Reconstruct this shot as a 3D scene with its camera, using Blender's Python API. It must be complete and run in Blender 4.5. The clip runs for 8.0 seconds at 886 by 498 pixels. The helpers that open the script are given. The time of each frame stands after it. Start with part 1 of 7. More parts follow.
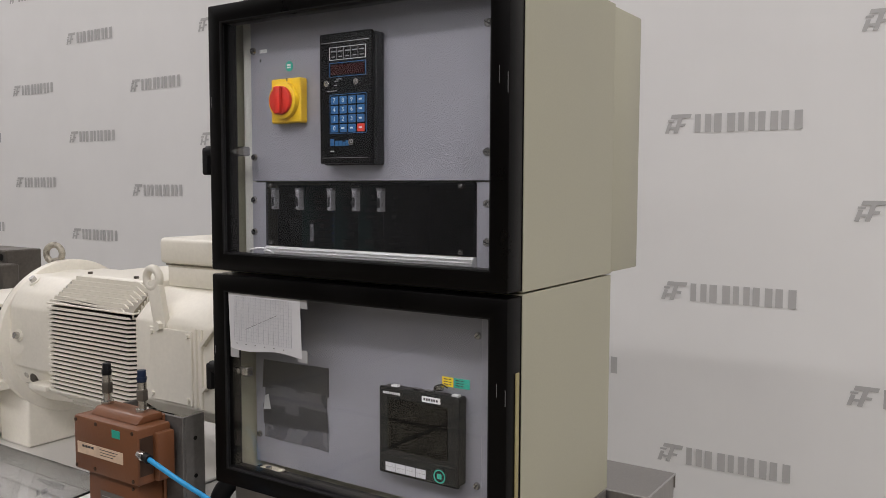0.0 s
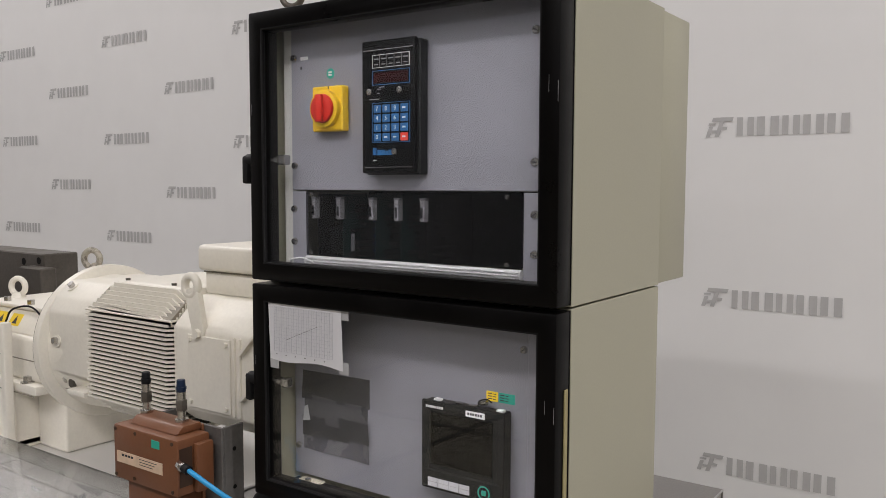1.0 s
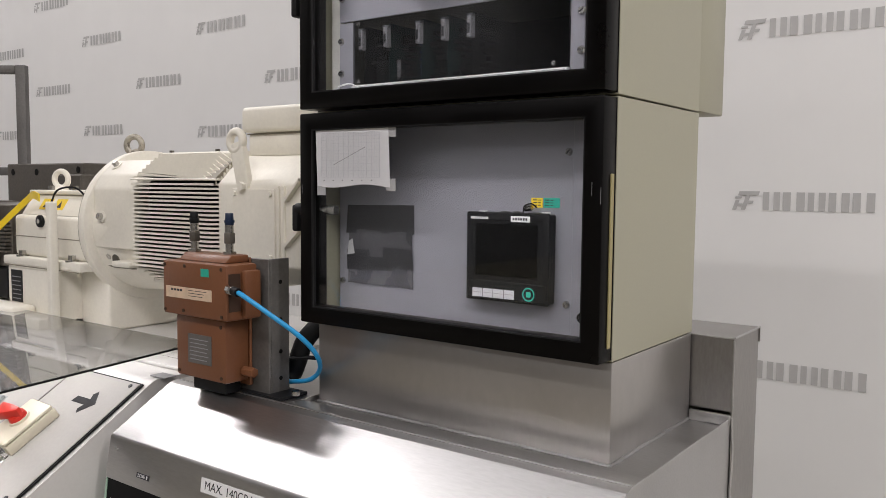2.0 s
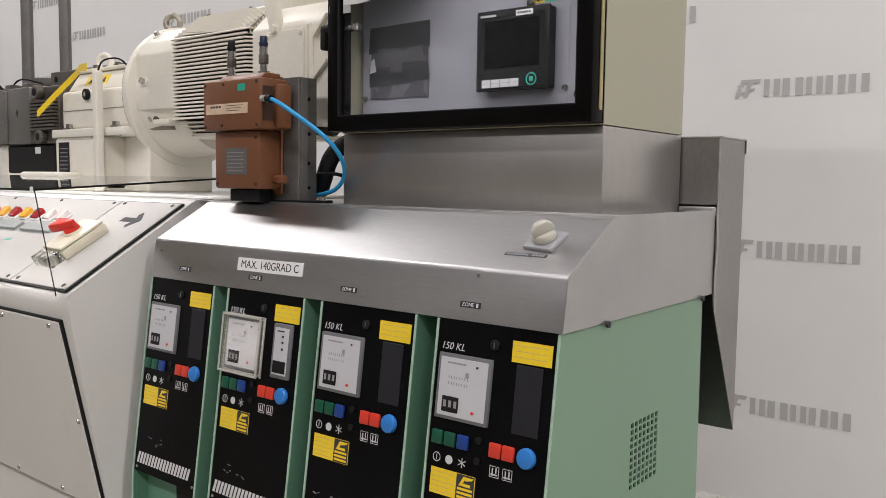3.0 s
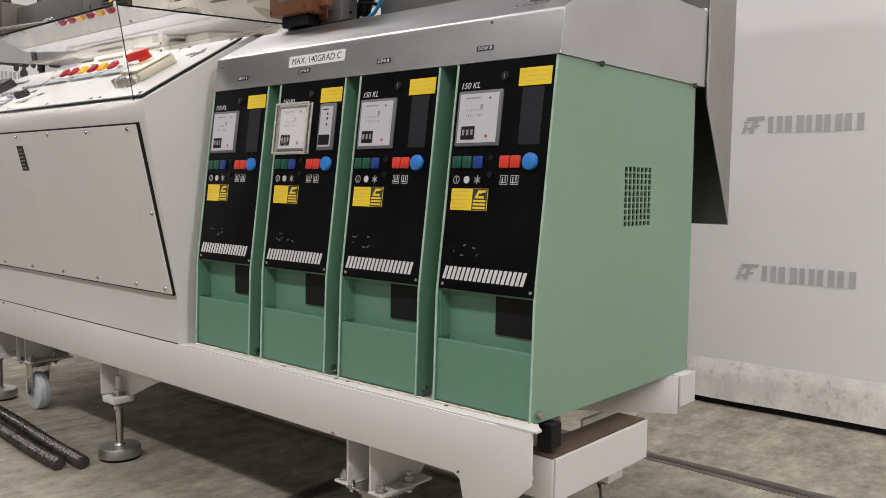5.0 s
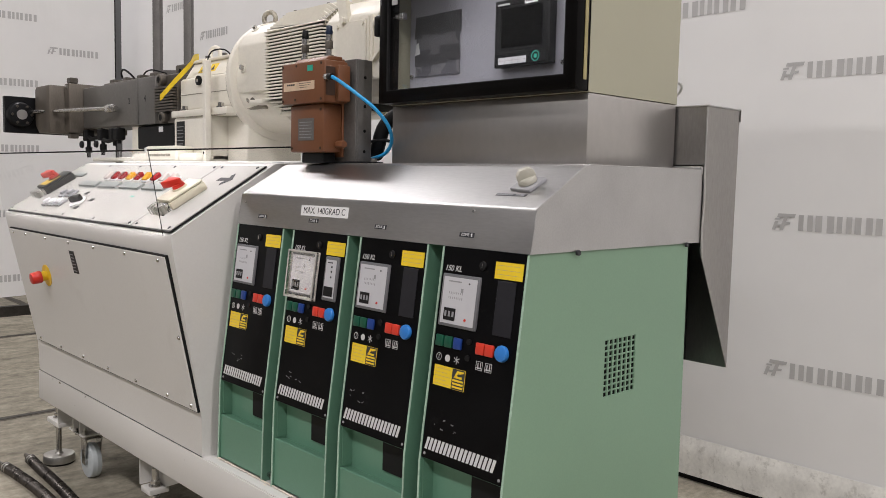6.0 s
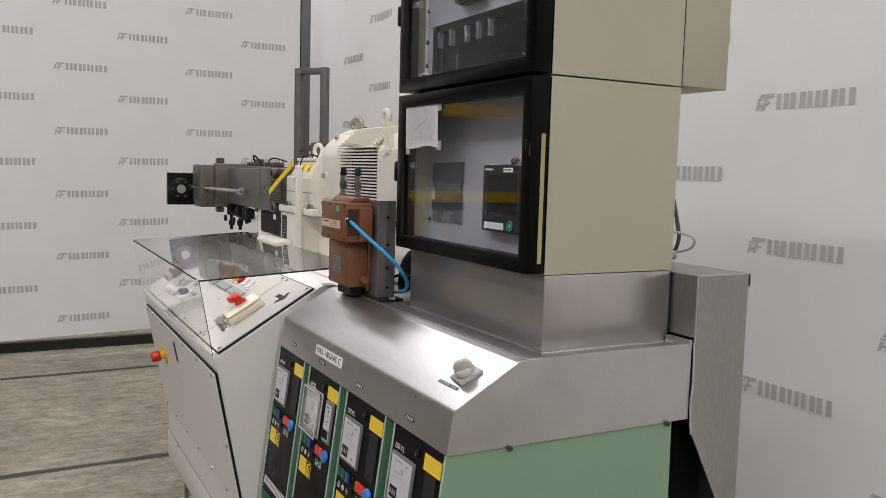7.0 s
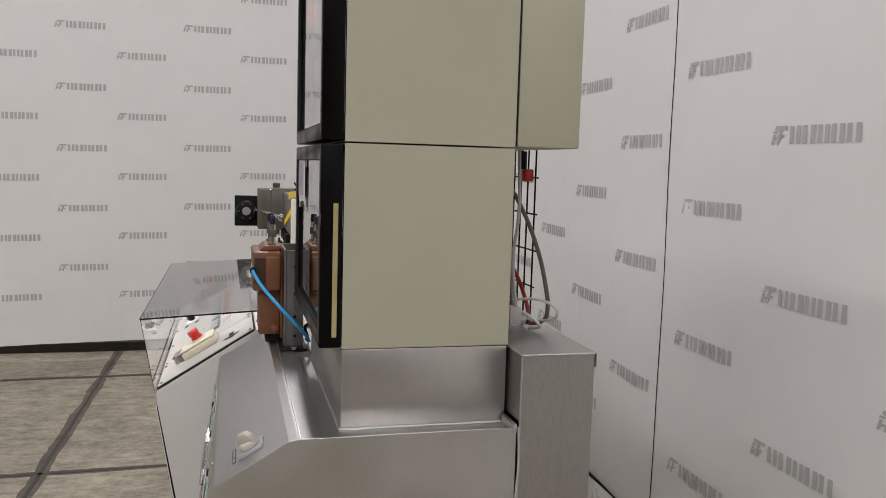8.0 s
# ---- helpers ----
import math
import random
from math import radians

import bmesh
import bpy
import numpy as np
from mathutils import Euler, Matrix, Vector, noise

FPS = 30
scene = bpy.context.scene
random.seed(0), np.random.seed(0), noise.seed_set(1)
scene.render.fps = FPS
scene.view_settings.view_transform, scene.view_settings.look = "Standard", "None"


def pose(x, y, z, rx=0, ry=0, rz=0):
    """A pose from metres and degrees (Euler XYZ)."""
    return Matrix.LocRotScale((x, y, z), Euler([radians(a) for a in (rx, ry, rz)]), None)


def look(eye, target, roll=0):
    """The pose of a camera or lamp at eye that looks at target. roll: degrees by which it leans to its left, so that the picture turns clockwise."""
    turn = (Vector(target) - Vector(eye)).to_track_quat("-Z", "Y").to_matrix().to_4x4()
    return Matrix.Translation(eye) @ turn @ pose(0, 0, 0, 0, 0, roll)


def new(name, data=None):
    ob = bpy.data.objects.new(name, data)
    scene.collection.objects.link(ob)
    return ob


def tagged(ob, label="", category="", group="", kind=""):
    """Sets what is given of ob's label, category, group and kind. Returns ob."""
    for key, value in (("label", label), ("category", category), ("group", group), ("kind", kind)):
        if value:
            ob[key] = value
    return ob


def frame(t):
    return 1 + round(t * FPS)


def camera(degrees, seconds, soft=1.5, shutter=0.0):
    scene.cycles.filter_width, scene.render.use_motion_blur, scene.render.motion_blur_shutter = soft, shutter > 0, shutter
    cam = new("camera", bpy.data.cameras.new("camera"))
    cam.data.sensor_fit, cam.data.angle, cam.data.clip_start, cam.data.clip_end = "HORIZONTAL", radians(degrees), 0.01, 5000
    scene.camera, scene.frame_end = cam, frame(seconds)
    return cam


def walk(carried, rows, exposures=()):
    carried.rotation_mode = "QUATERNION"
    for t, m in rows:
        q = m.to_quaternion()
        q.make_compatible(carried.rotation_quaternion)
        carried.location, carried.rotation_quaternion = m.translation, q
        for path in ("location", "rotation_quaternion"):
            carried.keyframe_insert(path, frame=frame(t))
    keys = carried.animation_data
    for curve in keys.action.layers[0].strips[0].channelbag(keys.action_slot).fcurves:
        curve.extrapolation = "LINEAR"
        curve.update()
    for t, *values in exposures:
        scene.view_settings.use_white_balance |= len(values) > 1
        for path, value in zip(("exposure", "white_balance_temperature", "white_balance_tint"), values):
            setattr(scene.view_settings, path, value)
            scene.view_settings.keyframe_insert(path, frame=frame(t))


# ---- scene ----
cam = camera(56.5, 8.0, soft=0.35)
PATH = [
    (0, (0.013, 0.013, 1.855), (-1.086, 1.677, 1.706), 0.2),
    (0.5, (-0.001, 0.019, 1.916), (-1.127, 1.665, 1.765), 0.2),
    (1, (-0.025, 0.021, 1.872), (-1.177, 1.648, 1.72), 0.2),
    (1.5, (-0.05, 0.003, 1.723), (-1.221, 1.617, 1.569), 0.3),
    (1.7, (-0.044, -0.02, 1.667), (-1.221, 1.589, 1.514), 0.4),
    (2.8, (0.06, -0.135, 1.309), (-1.159, 1.443, 1.149), 0.7),
    (3, (0.096, -0.179, 1.235), (-1.131, 1.391, 1.074), 0.8),
    (3.5, (0.161, -0.272, 1.055), (-1.082, 1.287, 0.897), 0.9),
    (4, (0.258, -0.35, 0.894), (-1.007, 1.191, 0.731), 0.9),
    (4.2, (0.273, -0.364, 0.832), (-1.001, 1.169, 0.666), 0.9),
    (5.3, (0.305, -0.347, 0.818), (-1.018, 1.145, 0.667), 0.8),
    (5.5, (0.324, -0.343, 0.9), (-1.015, 1.135, 0.746), 0.9),
    (6, (0.45, -0.282, 1.158), (-0.99, 1.095, 0.988), 1.3),
    (6.5, (0.633, -0.146, 1.389), (-0.987, 1.013, 1.21), 1.6),
    (7, (0.76, 0.121, 1.523), (-0.996, 1.059, 1.335), 1.6),
    (7.5, (0.887, 0.467, 1.621), (-0.966, 1.192, 1.423), 1.7),
    (8, (0.958, 0.832, 1.673), (-0.969, 1.328, 1.469), 1.7),
]
walk(cam, [(t, look(eye, target, roll)) for t, eye, target, roll in PATH],
     exposures=((0, -0.28), (1.0, -0.24), (1.7, -0.11), (3.0, 0.05), (4.0, 0.14), (5.5, 0.16), (6.5, -0.02), (8.0, -0.16)))

# ---- world and hall lamps ----
FLOOR = 0.05
world = bpy.data.worlds.new("world")
scene.world = world
world.use_nodes = True
world.node_tree.nodes["Background"].inputs[0].default_value = (0.80, 0.85, 0.92, 1)
world.node_tree.nodes["Background"].inputs[1].default_value = 0.05
scene.view_settings.exposure = 0.0


def hall_lamp(x, y, z, lx, ly, watts, colour=(1.0, 0.953, 0.965)):
    data = bpy.data.lights.new("hall_lamp_light", "AREA")
    data.shape, data.size, data.size_y, data.energy, data.color = "RECTANGLE", lx, ly, watts, colour
    ob = new("hall_lamp_light", data)
    ob.matrix_world = pose(x, y, z)
    return ob


# long rows of strip lights, parallel to the machine
for lx0, ly0, w0 in ((-6.3, -11.0, 95), (-2.1, -11.0, 95), (2.1, -11.0, 95), (6.3, -11.0, 95),
                     (-6.3, -3.7, 16), (-2.1, -3.7, 150), (2.1, -3.7, 230), (6.3, -3.7, 225),
                     (-7.0, 1.2, 265), (-2.1, 0.9, 28), (2.1, 0.9, 95), (6.3, 0.9, 190)):
    hall_lamp(lx0, ly0, 6.3, 3.9, 1.2 if (lx0, ly0) == (2.1, -3.7) else 0.22, w0)

# ---- materials ----


def mat(name, base, rough=0.5, metal=0.0, var=0.0, scale=6.0, fine=80.0, bump=0.0, stretch=(1, 1, 1), rvar=0.0, spots=0.0, spot_col=(0.1, 0.09, 0.08), coat=0.0, spec=0.5, spot_at=0.60):
    """Principled paint or metal with two scales of variation, fine relief and optional stains."""
    m = bpy.data.materials.new(name)
    m.use_nodes = True
    nt = m.node_tree
    N, L = nt.nodes, nt.links
    p = N["Principled BSDF"]
    p.inputs["Roughness"].default_value = rough
    p.inputs["Metallic"].default_value = metal
    p.inputs["Coat Weight"].default_value = coat
    p.inputs["Specular IOR Level"].default_value = spec
    p.inputs["Base Color"].default_value = (*base, 1)
    tc = N.new("ShaderNodeTexCoord")
    mp = N.new("ShaderNodeMapping")
    mp.inputs["Scale"].default_value = stretch
    L.new(tc.outputs["Object"], mp.inputs["Vector"])
    n1, n2 = N.new("ShaderNodeTexNoise"), N.new("ShaderNodeTexNoise")
    n1.inputs["Scale"].default_value, n2.inputs["Scale"].default_value = scale, fine
    n1.inputs["Detail"].default_value, n2.inputs["Detail"].default_value = 5, 3
    L.new(mp.outputs[0], n1.inputs["Vector"])
    L.new(mp.outputs[0], n2.inputs["Vector"])
    if var:
        add = N.new("ShaderNodeMath")
        add.operation = "ADD"
        L.new(n1.outputs["Fac"], add.inputs[0])
        mul = N.new("ShaderNodeMath")
        mul.operation = "MULTIPLY"
        mul.inputs[1].default_value = 0.5
        L.new(n2.outputs["Fac"], mul.inputs[0])
        L.new(mul.outputs[0], add.inputs[1])
        rng = N.new("ShaderNodeMapRange")
        rng.inputs["From Min"].default_value, rng.inputs["From Max"].default_value = 0.45, 1.05
        rng.inputs["To Min"].default_value, rng.inputs["To Max"].default_value = 1 - var, 1 + var
        L.new(add.outputs[0], rng.inputs["Value"])
        mix = N.new("ShaderNodeMix")
        mix.data_type, mix.blend_type = "RGBA", "MULTIPLY"
        mix.inputs["Factor"].default_value = 1
        mix.inputs["A"].default_value = (*base, 1)
        comb = N.new("ShaderNodeCombineColor")
        for k in range(3):
            L.new(rng.outputs[0], comb.inputs[k])
        L.new(comb.outputs[0], mix.inputs["B"])
        col = mix.outputs["Result"]
        if spots:
            n3 = N.new("ShaderNodeTexNoise")
            n3.inputs["Scale"].default_value, n3.inputs["Detail"].default_value = scale * 2.7, 8
            n3.inputs["Roughness"].default_value = 0.7
            L.new(mp.outputs[0], n3.inputs["Vector"])
            r3 = N.new("ShaderNodeMapRange")
            r3.inputs["From Min"].default_value, r3.inputs["From Max"].default_value = spot_at, spot_at + 0.12
            r3.inputs["To Max"].default_value = spots
            L.new(n3.outputs["Fac"], r3.inputs["Value"])
            m3 = N.new("ShaderNodeMix")
            m3.data_type = "RGBA"
            m3.inputs["B"].default_value = (*spot_col, 1)
            L.new(r3.outputs[0], m3.inputs["Factor"])
            L.new(col, m3.inputs["A"])
            col = m3.outputs["Result"]
        L.new(col, p.inputs["Base Color"])
    if rvar:
        rr = N.new("ShaderNodeMapRange")
        rr.inputs["From Min"].default_value, rr.inputs["From Max"].default_value = 0.3, 0.7
        rr.inputs["To Min"].default_value, rr.inputs["To Max"].default_value = max(0.03, rough - rvar), rough + rvar
        L.new(n1.outputs["Fac"], rr.inputs["Value"])
        L.new(rr.outputs[0], p.inputs["Roughness"])
    if bump:
        b = N.new("ShaderNodeBump")
        b.inputs["Strength"].default_value, b.inputs["Distance"].default_value = bump, 0.002
        L.new(n2.outputs["Fac"], b.inputs["Height"])
        L.new(b.outputs[0], p.inputs["Normal"])
    return m


def glass(name, colour=(1, 1, 1), rough=0.0, ior=1.45):
    m = bpy.data.materials.new(name)
    m.use_nodes = True
    p = m.node_tree.nodes["Principled BSDF"]
    p.inputs["Base Color"].default_value = (*colour, 1)
    p.inputs["Transmission Weight"].default_value = 1.0
    p.inputs["Roughness"].default_value = rough
    p.inputs["IOR"].default_value = ior
    return m


M_BEIGE = mat("beige_enamel", (0.385, 0.373, 0.280), 0.42, var=0.05, scale=3, fine=300, bump=0.03, rvar=0.06)
M_BLACK = mat("black_frame_paint", (0.0025, 0.0022, 0.0022), 0.36, spec=0.10, var=0.25, scale=12, fine=200, bump=0.04, rvar=0.1)
M_PANEL = mat("grey_anodised_panel", (0.288, 0.288, 0.325), 0.42, metal=0.3, var=0.05, scale=4, fine=250, stretch=(1, 1, 6), rvar=0.05)
M_PANEL_LT = mat("light_grey_profile", (0.52, 0.52, 0.49), 0.5, var=0.06, scale=5)
M_ALU = mat("bright_aluminium", (0.75, 0.75, 0.76), 0.28, metal=1, var=0.05, fine=200, stretch=(0.2, 4, 4))
M_STEEL = mat("brushed_stainless", (0.53, 0.525, 0.52), 0.37, metal=1.0, var=0.13, scale=3.5, fine=140, bump=0.02, stretch=(0.35, 2.2, 2.2), rvar=0.09)
M_STEEL_V = mat("dull_stainless", (0.35, 0.337, 0.322), 0.36, metal=0.95, var=0.18, scale=3.0, fine=140, stretch=(2, 2, 0.5), rvar=0.08, spots=0.12, spot_col=(0.22, 0.21, 0.20))
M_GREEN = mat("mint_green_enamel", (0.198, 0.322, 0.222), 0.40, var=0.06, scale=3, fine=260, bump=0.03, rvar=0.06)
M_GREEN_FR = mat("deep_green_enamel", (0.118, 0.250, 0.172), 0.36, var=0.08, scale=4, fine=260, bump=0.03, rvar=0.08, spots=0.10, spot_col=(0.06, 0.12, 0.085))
M_CREAM_DK = mat("grimy_shaded_cream", (0.26, 0.235, 0.185), 0.6, var=0.2, scale=14)
M_CABLE_BROWN = mat("grey_brown_cable", (0.10, 0.085, 0.068), 0.5, var=0.1, scale=20)
M_PRINTG2 = mat("print_mid_grey", (0.17, 0.17, 0.175), 0.6)
M_STEEL_P = mat("clouded_stainless", (0.48, 0.463, 0.443), 0.40, metal=0.95, var=0.07, scale=4, fine=60, rvar=0.06, stretch=(1, 1, 0.7), spots=0.10, spot_col=(0.36, 0.34, 0.32))
M_BARREL = mat("grey_heater_shell", (0.165, 0.158, 0.147), 0.48, metal=0.4, var=0.2, scale=8, fine=120, bump=0.06, rvar=0.1, spots=0.35, spot_col=(0.14, 0.12, 0.10))
M_RED_DK = mat("dark_red_sheath", (0.22, 0.012, 0.010), 0.45)
M_RAIL = mat("satin_aluminium_rail", (0.62, 0.62, 0.63), 0.35, metal=0.35, var=0.05, scale=10)
M_RUST = mat("rusty_bare_steel", (0.095, 0.062, 0.042), 0.7, var=0.3, scale=14, fine=90, bump=0.2)
M_BROWN_DK = mat("dark_brown_recess", (0.045, 0.022, 0.012), 0.6)
M_KNOB = mat("greyed_cream_plastic", (0.44, 0.425, 0.365), 0.42, var=0.06, scale=12)
M_BLANK = mat("dark_grey_blank", (0.019, 0.019, 0.023), 0.5, spec=0.2, var=0.1, scale=20)
M_PRINTL = mat("faint_print", (0.46, 0.46, 0.50), 0.7)
M_CTRL = mat("controller_grey", (0.135, 0.137, 0.145), 0.4, var=0.06, scale=14)
M_CTRLFACE = mat("controller_face", (0.52, 0.52, 0.545), 0.45, var=0.03, scale=14)
M_ZINC = mat("dull_zinc", (0.46, 0.45, 0.42), 0.42, metal=0.9, var=0.2, scale=16, fine=120, bump=0.05, rvar=0.1)
M_RIM = mat("cream_rim", (0.40, 0.39, 0.36), 0.4)
M_EDGE = mat("pale_green_edge", (0.33, 0.47, 0.37), 0.28, var=0.15, scale=30, rvar=0.08)
# dark copies of the cream casting: shade of the fin gaps put into colour
M_FIN_SHADE = mat("shaded_cream_fins", (0.10, 0.088, 0.070), 0.7, var=0.3, scale=18)
M_CORE_SHADE = mat("shaded_casting", (0.035, 0.032, 0.027), 0.8, var=0.3, scale=20)
M_CAP = mat("navy_cap", (0.006, 0.016, 0.045), 0.35)
M_TAPE_LT = mat("grey_duct_tape_worn", (0.095, 0.095, 0.108), 0.28, var=0.3, scale=18, fine=120, bump=0.3, rvar=0.1)
M_TAPE_DK = mat("grey_duct_tape_dark", (0.03, 0.03, 0.034), 0.42, var=0.3, scale=14, fine=120, bump=0.3, rvar=0.1)
M_SEAL = mat("grey_sealant", (0.38, 0.37, 0.35), 0.5)
M_PNL_BLACK = mat("black_front_foil", (0.003, 0.003, 0.0036), 0.38, spec=0.10, var=0.3, scale=9, fine=160, rvar=0.1, spots=0.12, spot_col=(0.06, 0.06, 0.06))
M_WHITE = mat("white_machine_enamel", (0.63, 0.616, 0.590), 0.42, var=0.05, scale=2.5, fine=200, bump=0.03, rvar=0.06, spots=0.12, spot_col=(0.40, 0.37, 0.32))
M_CREAM = mat("cream_cast_paint", (0.80, 0.765, 0.67), 0.45, var=0.07, scale=7, fine=120, bump=0.12, rvar=0.06, spots=0.15, spot_col=(0.42, 0.36, 0.26))
M_WORNCREAM = mat("worn_cream_steel", (0.42, 0.39, 0.32), 0.45, metal=0.3, var=0.3, scale=20, spots=0.8, spot_col=(0.09, 0.07, 0.055), spot_at=0.5)
M_BROWN = mat("brown_hammer_paint", (0.160, 0.061, 0.025), 0.45, var=0.10, scale=12, fine=220, bump=0.15, rvar=0.06, spots=0.15, spot_col=(0.12, 0.055, 0.03))
M_DARKSTEEL = mat("oiled_dark_steel", (0.125, 0.112, 0.096), 0.45, metal=0.6, var=0.3, scale=9, fine=120, bump=0.08, rvar=0.12, spots=0.5, spot_col=(0.09, 0.055, 0.035))
M_MOUNT = mat("grey_primer_steel", (0.135, 0.128, 0.120), 0.5, metal=0.3, var=0.25, scale=14, fine=150, bump=0.08, rvar=0.1, spots=0.3, spot_col=(0.16, 0.12, 0.09))
M_CHROME = mat("zinc_plated_steel", (0.55, 0.54, 0.52), 0.26, metal=1, var=0.15, scale=30, fine=200)
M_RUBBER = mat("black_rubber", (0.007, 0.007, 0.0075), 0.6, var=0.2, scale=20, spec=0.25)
M_RED = mat("red_plastic", (0.52, 0.022, 0.012), 0.35, var=0.08, scale=15)
M_ORANGE = mat("red_push_button", (0.62, 0.045, 0.025), 0.32, var=0.05, scale=15)
M_YELLOW = mat("yellow_plastic", (0.72, 0.46, 0.015), 0.4, var=0.06, scale=12)
M_STICKER = mat("yellow_sticker", (0.84, 0.60, 0.022), 0.45, var=0.06, scale=14)
M_BLUE = mat("blue_plastic", (0.03, 0.19, 0.56), 0.3, var=0.06, scale=15)
M_BLUE_DK = mat("dark_blue_button", (0.012, 0.045, 0.22), 0.3)
M_GREEN_DK = mat("dark_green_button", (0.006, 0.075, 0.042), 0.32)
M_TEAL = mat("teal_sticker", (0.02, 0.38, 0.28), 0.5)
M_KEYBLUE = mat("blue_keycap", (0.014, 0.105, 0.27), 0.45)
M_SCREEN = mat("dark_screen", (0.002, 0.002, 0.002), 0.12, spec=0.12)
M_CHAR = mat("charcoal_plastic", (0.0085, 0.009, 0.010), 0.45, var=0.1, scale=20, spec=0.2)
M_PAPER = mat("white_paper", (0.66, 0.66, 0.68), 0.8, var=0.04, scale=20, fine=100)
M_LABELW = mat("white_label", (0.74, 0.74, 0.74), 0.5)
M_PRINT = mat("print_white", (0.62, 0.62, 0.62), 0.5)
M_PRINTD = mat("print_dark", (0.03, 0.03, 0.035), 0.6)
M_PRINTG = mat("print_grey", (0.27, 0.27, 0.28), 0.6)
M_TAPE = mat("grey_duct_tape", (0.065, 0.065, 0.072), 0.32, var=0.2, scale=10, fine=120, bump=0.2, rvar=0.1)
M_CLEAR_TAPE = mat("matt_clear_tape", (0.42, 0.42, 0.43), 0.35)
M_CREAMPL = mat("cream_plastic", (0.58, 0.54, 0.42), 0.4, var=0.06, scale=12)
M_GREYPL = mat("grey_plastic", (0.30, 0.30, 0.31), 0.4, var=0.05, scale=12)
M_CABLE_BLUE = mat("blue_cable_sheath", (0.02, 0.30, 0.62), 0.38)
M_CABLE_GREY = mat("grey_cable_sheath", (0.36, 0.35, 0.33), 0.5)
M_PLATE = mat("cream_plate", (0.66, 0.50, 0.36), 0.45, var=0.12, scale=40)
M_BRASS = mat("engraved_plate", (0.50, 0.36, 0.23), 0.5, metal=0.0, var=0.1, scale=30)
M_PCB = mat("circuit_board_green", (0.015, 0.05, 0.045), 0.5, var=0.4, scale=60, fine=300)
M_INSIDE = mat("dark_inside", (0.006, 0.006, 0.006), 0.7, spec=0.2)
M_GLASS = glass("door_glass", (0.97, 0.98, 0.98), 0.0, 1.42)
M_ACRYL = glass("clear_acrylic", (0.97, 0.975, 0.975), 0.0, 1.12)
M_ACRYL_TOP = glass("smoky_acrylic", (0.42, 0.425, 0.43), 0.03, 1.46)
M_LENS_RED = mat("red_lens", (0.30, 0.008, 0.012), 0.25, var=0.15, scale=40)
M_LENS_AMBER = mat("amber_lens", (0.72, 0.36, 0.015), 0.25, var=0.1, scale=40)
M_LENS_CLEAR = mat("clear_lens", (0.62, 0.56, 0.52), 0.25, var=0.1, scale=40)
M_STRIP = mat("grey_green_strip", (0.24, 0.26, 0.25), 0.4, var=0.1, scale=25)
M_DIE = mat("oiled_die_steel", (0.135, 0.118, 0.098), 0.5, metal=0.5, var=0.25, scale=9, fine=120, bump=0.03, stretch=(2.5, 2.5, 0.6), rvar=0.1)
M_FILLER = mat("cream_filler", (0.66, 0.60, 0.50), 0.7, var=0.3, scale=40, fine=120, bump=0.2)
M_GOLD = mat("aged_yellow_plastic", (0.36, 0.31, 0.15), 0.45, var=0.15, scale=16)
M_SMOKE = glass("dark_acrylic", (0.34, 0.34, 0.36), 0.02, 1.40)
M_CLEARPL = glass("clear_plastic", (0.90, 0.895, 0.86), 0.04, 1.49)
M_MILKY = glass("yellowed_clear_cover", (0.80, 0.79, 0.75), 0.20, 1.3)
M_WALL = mat("grey_hall_wall", (0.09, 0.09, 0.09), 0.7, var=0.15, scale=0.8)
M_WALL_FRONT = mat("pale_front_wall", (0.20, 0.20, 0.205), 0.7, var=0.12, scale=0.8)
M_WALL_LT = mat("pale_hall_wall", (0.24, 0.245, 0.255), 0.7, var=0.08, scale=0.8)
M_DESK = mat("matt_white_desk", (0.40, 0.388, 0.36), 0.6, var=0.06, scale=5, fine=160, bump=0.03, spec=0.15, spots=0.12, spot_col=(0.36, 0.34, 0.30))
M_CEIL = mat("hall_ceiling", (0.34, 0.34, 0.34), 0.8, var=0.1, scale=0.8)


def banner_material():
    """White printed tarpaulin: soft folds and stains, dirtier towards its hem."""
    m = mat("white_tarpaulin", (0.80, 0.797, 0.79), 0.38, var=0.035, scale=0.9, fine=6, rvar=0.05)
    nt = m.node_tree
    N, L = nt.nodes, nt.links
    p = N["Principled BSDF"]
    tc = N.new("ShaderNodeTexCoord")
    n = N.new("ShaderNodeTexNoise")
    n.inputs["Scale"].default_value, n.inputs["Detail"].default_value = 1.6, 4
    mp = N.new("ShaderNodeMapping")
    mp.inputs["Scale"].default_value = (2.2, 2.2, 0.45)
    L.new(tc.outputs["Object"], mp.inputs["Vector"])
    L.new(mp.outputs[0], n.inputs["Vector"])
    b = N.new("ShaderNodeBump")
    b.inputs["Strength"].default_value, b.inputs["Distance"].default_value = 0.35, 0.03
    L.new(n.outputs["Fac"], b.inputs["Height"])
    L.new(b.outputs[0], p.inputs["Normal"])
    return m


M_BANNER = banner_material()
M_HEM = mat("dirty_white_hem", (0.75, 0.740, 0.70), 0.5, var=0.18, scale=9, fine=70, spot_at=0.535, spots=0.5, spot_col=(0.32, 0.305, 0.265), stretch=(1.3, 1, 1.1), rvar=0.1)
M_LOGO = mat("grey_banner_print", (0.47, 0.465, 0.46), 0.45, var=0.05, scale=3)


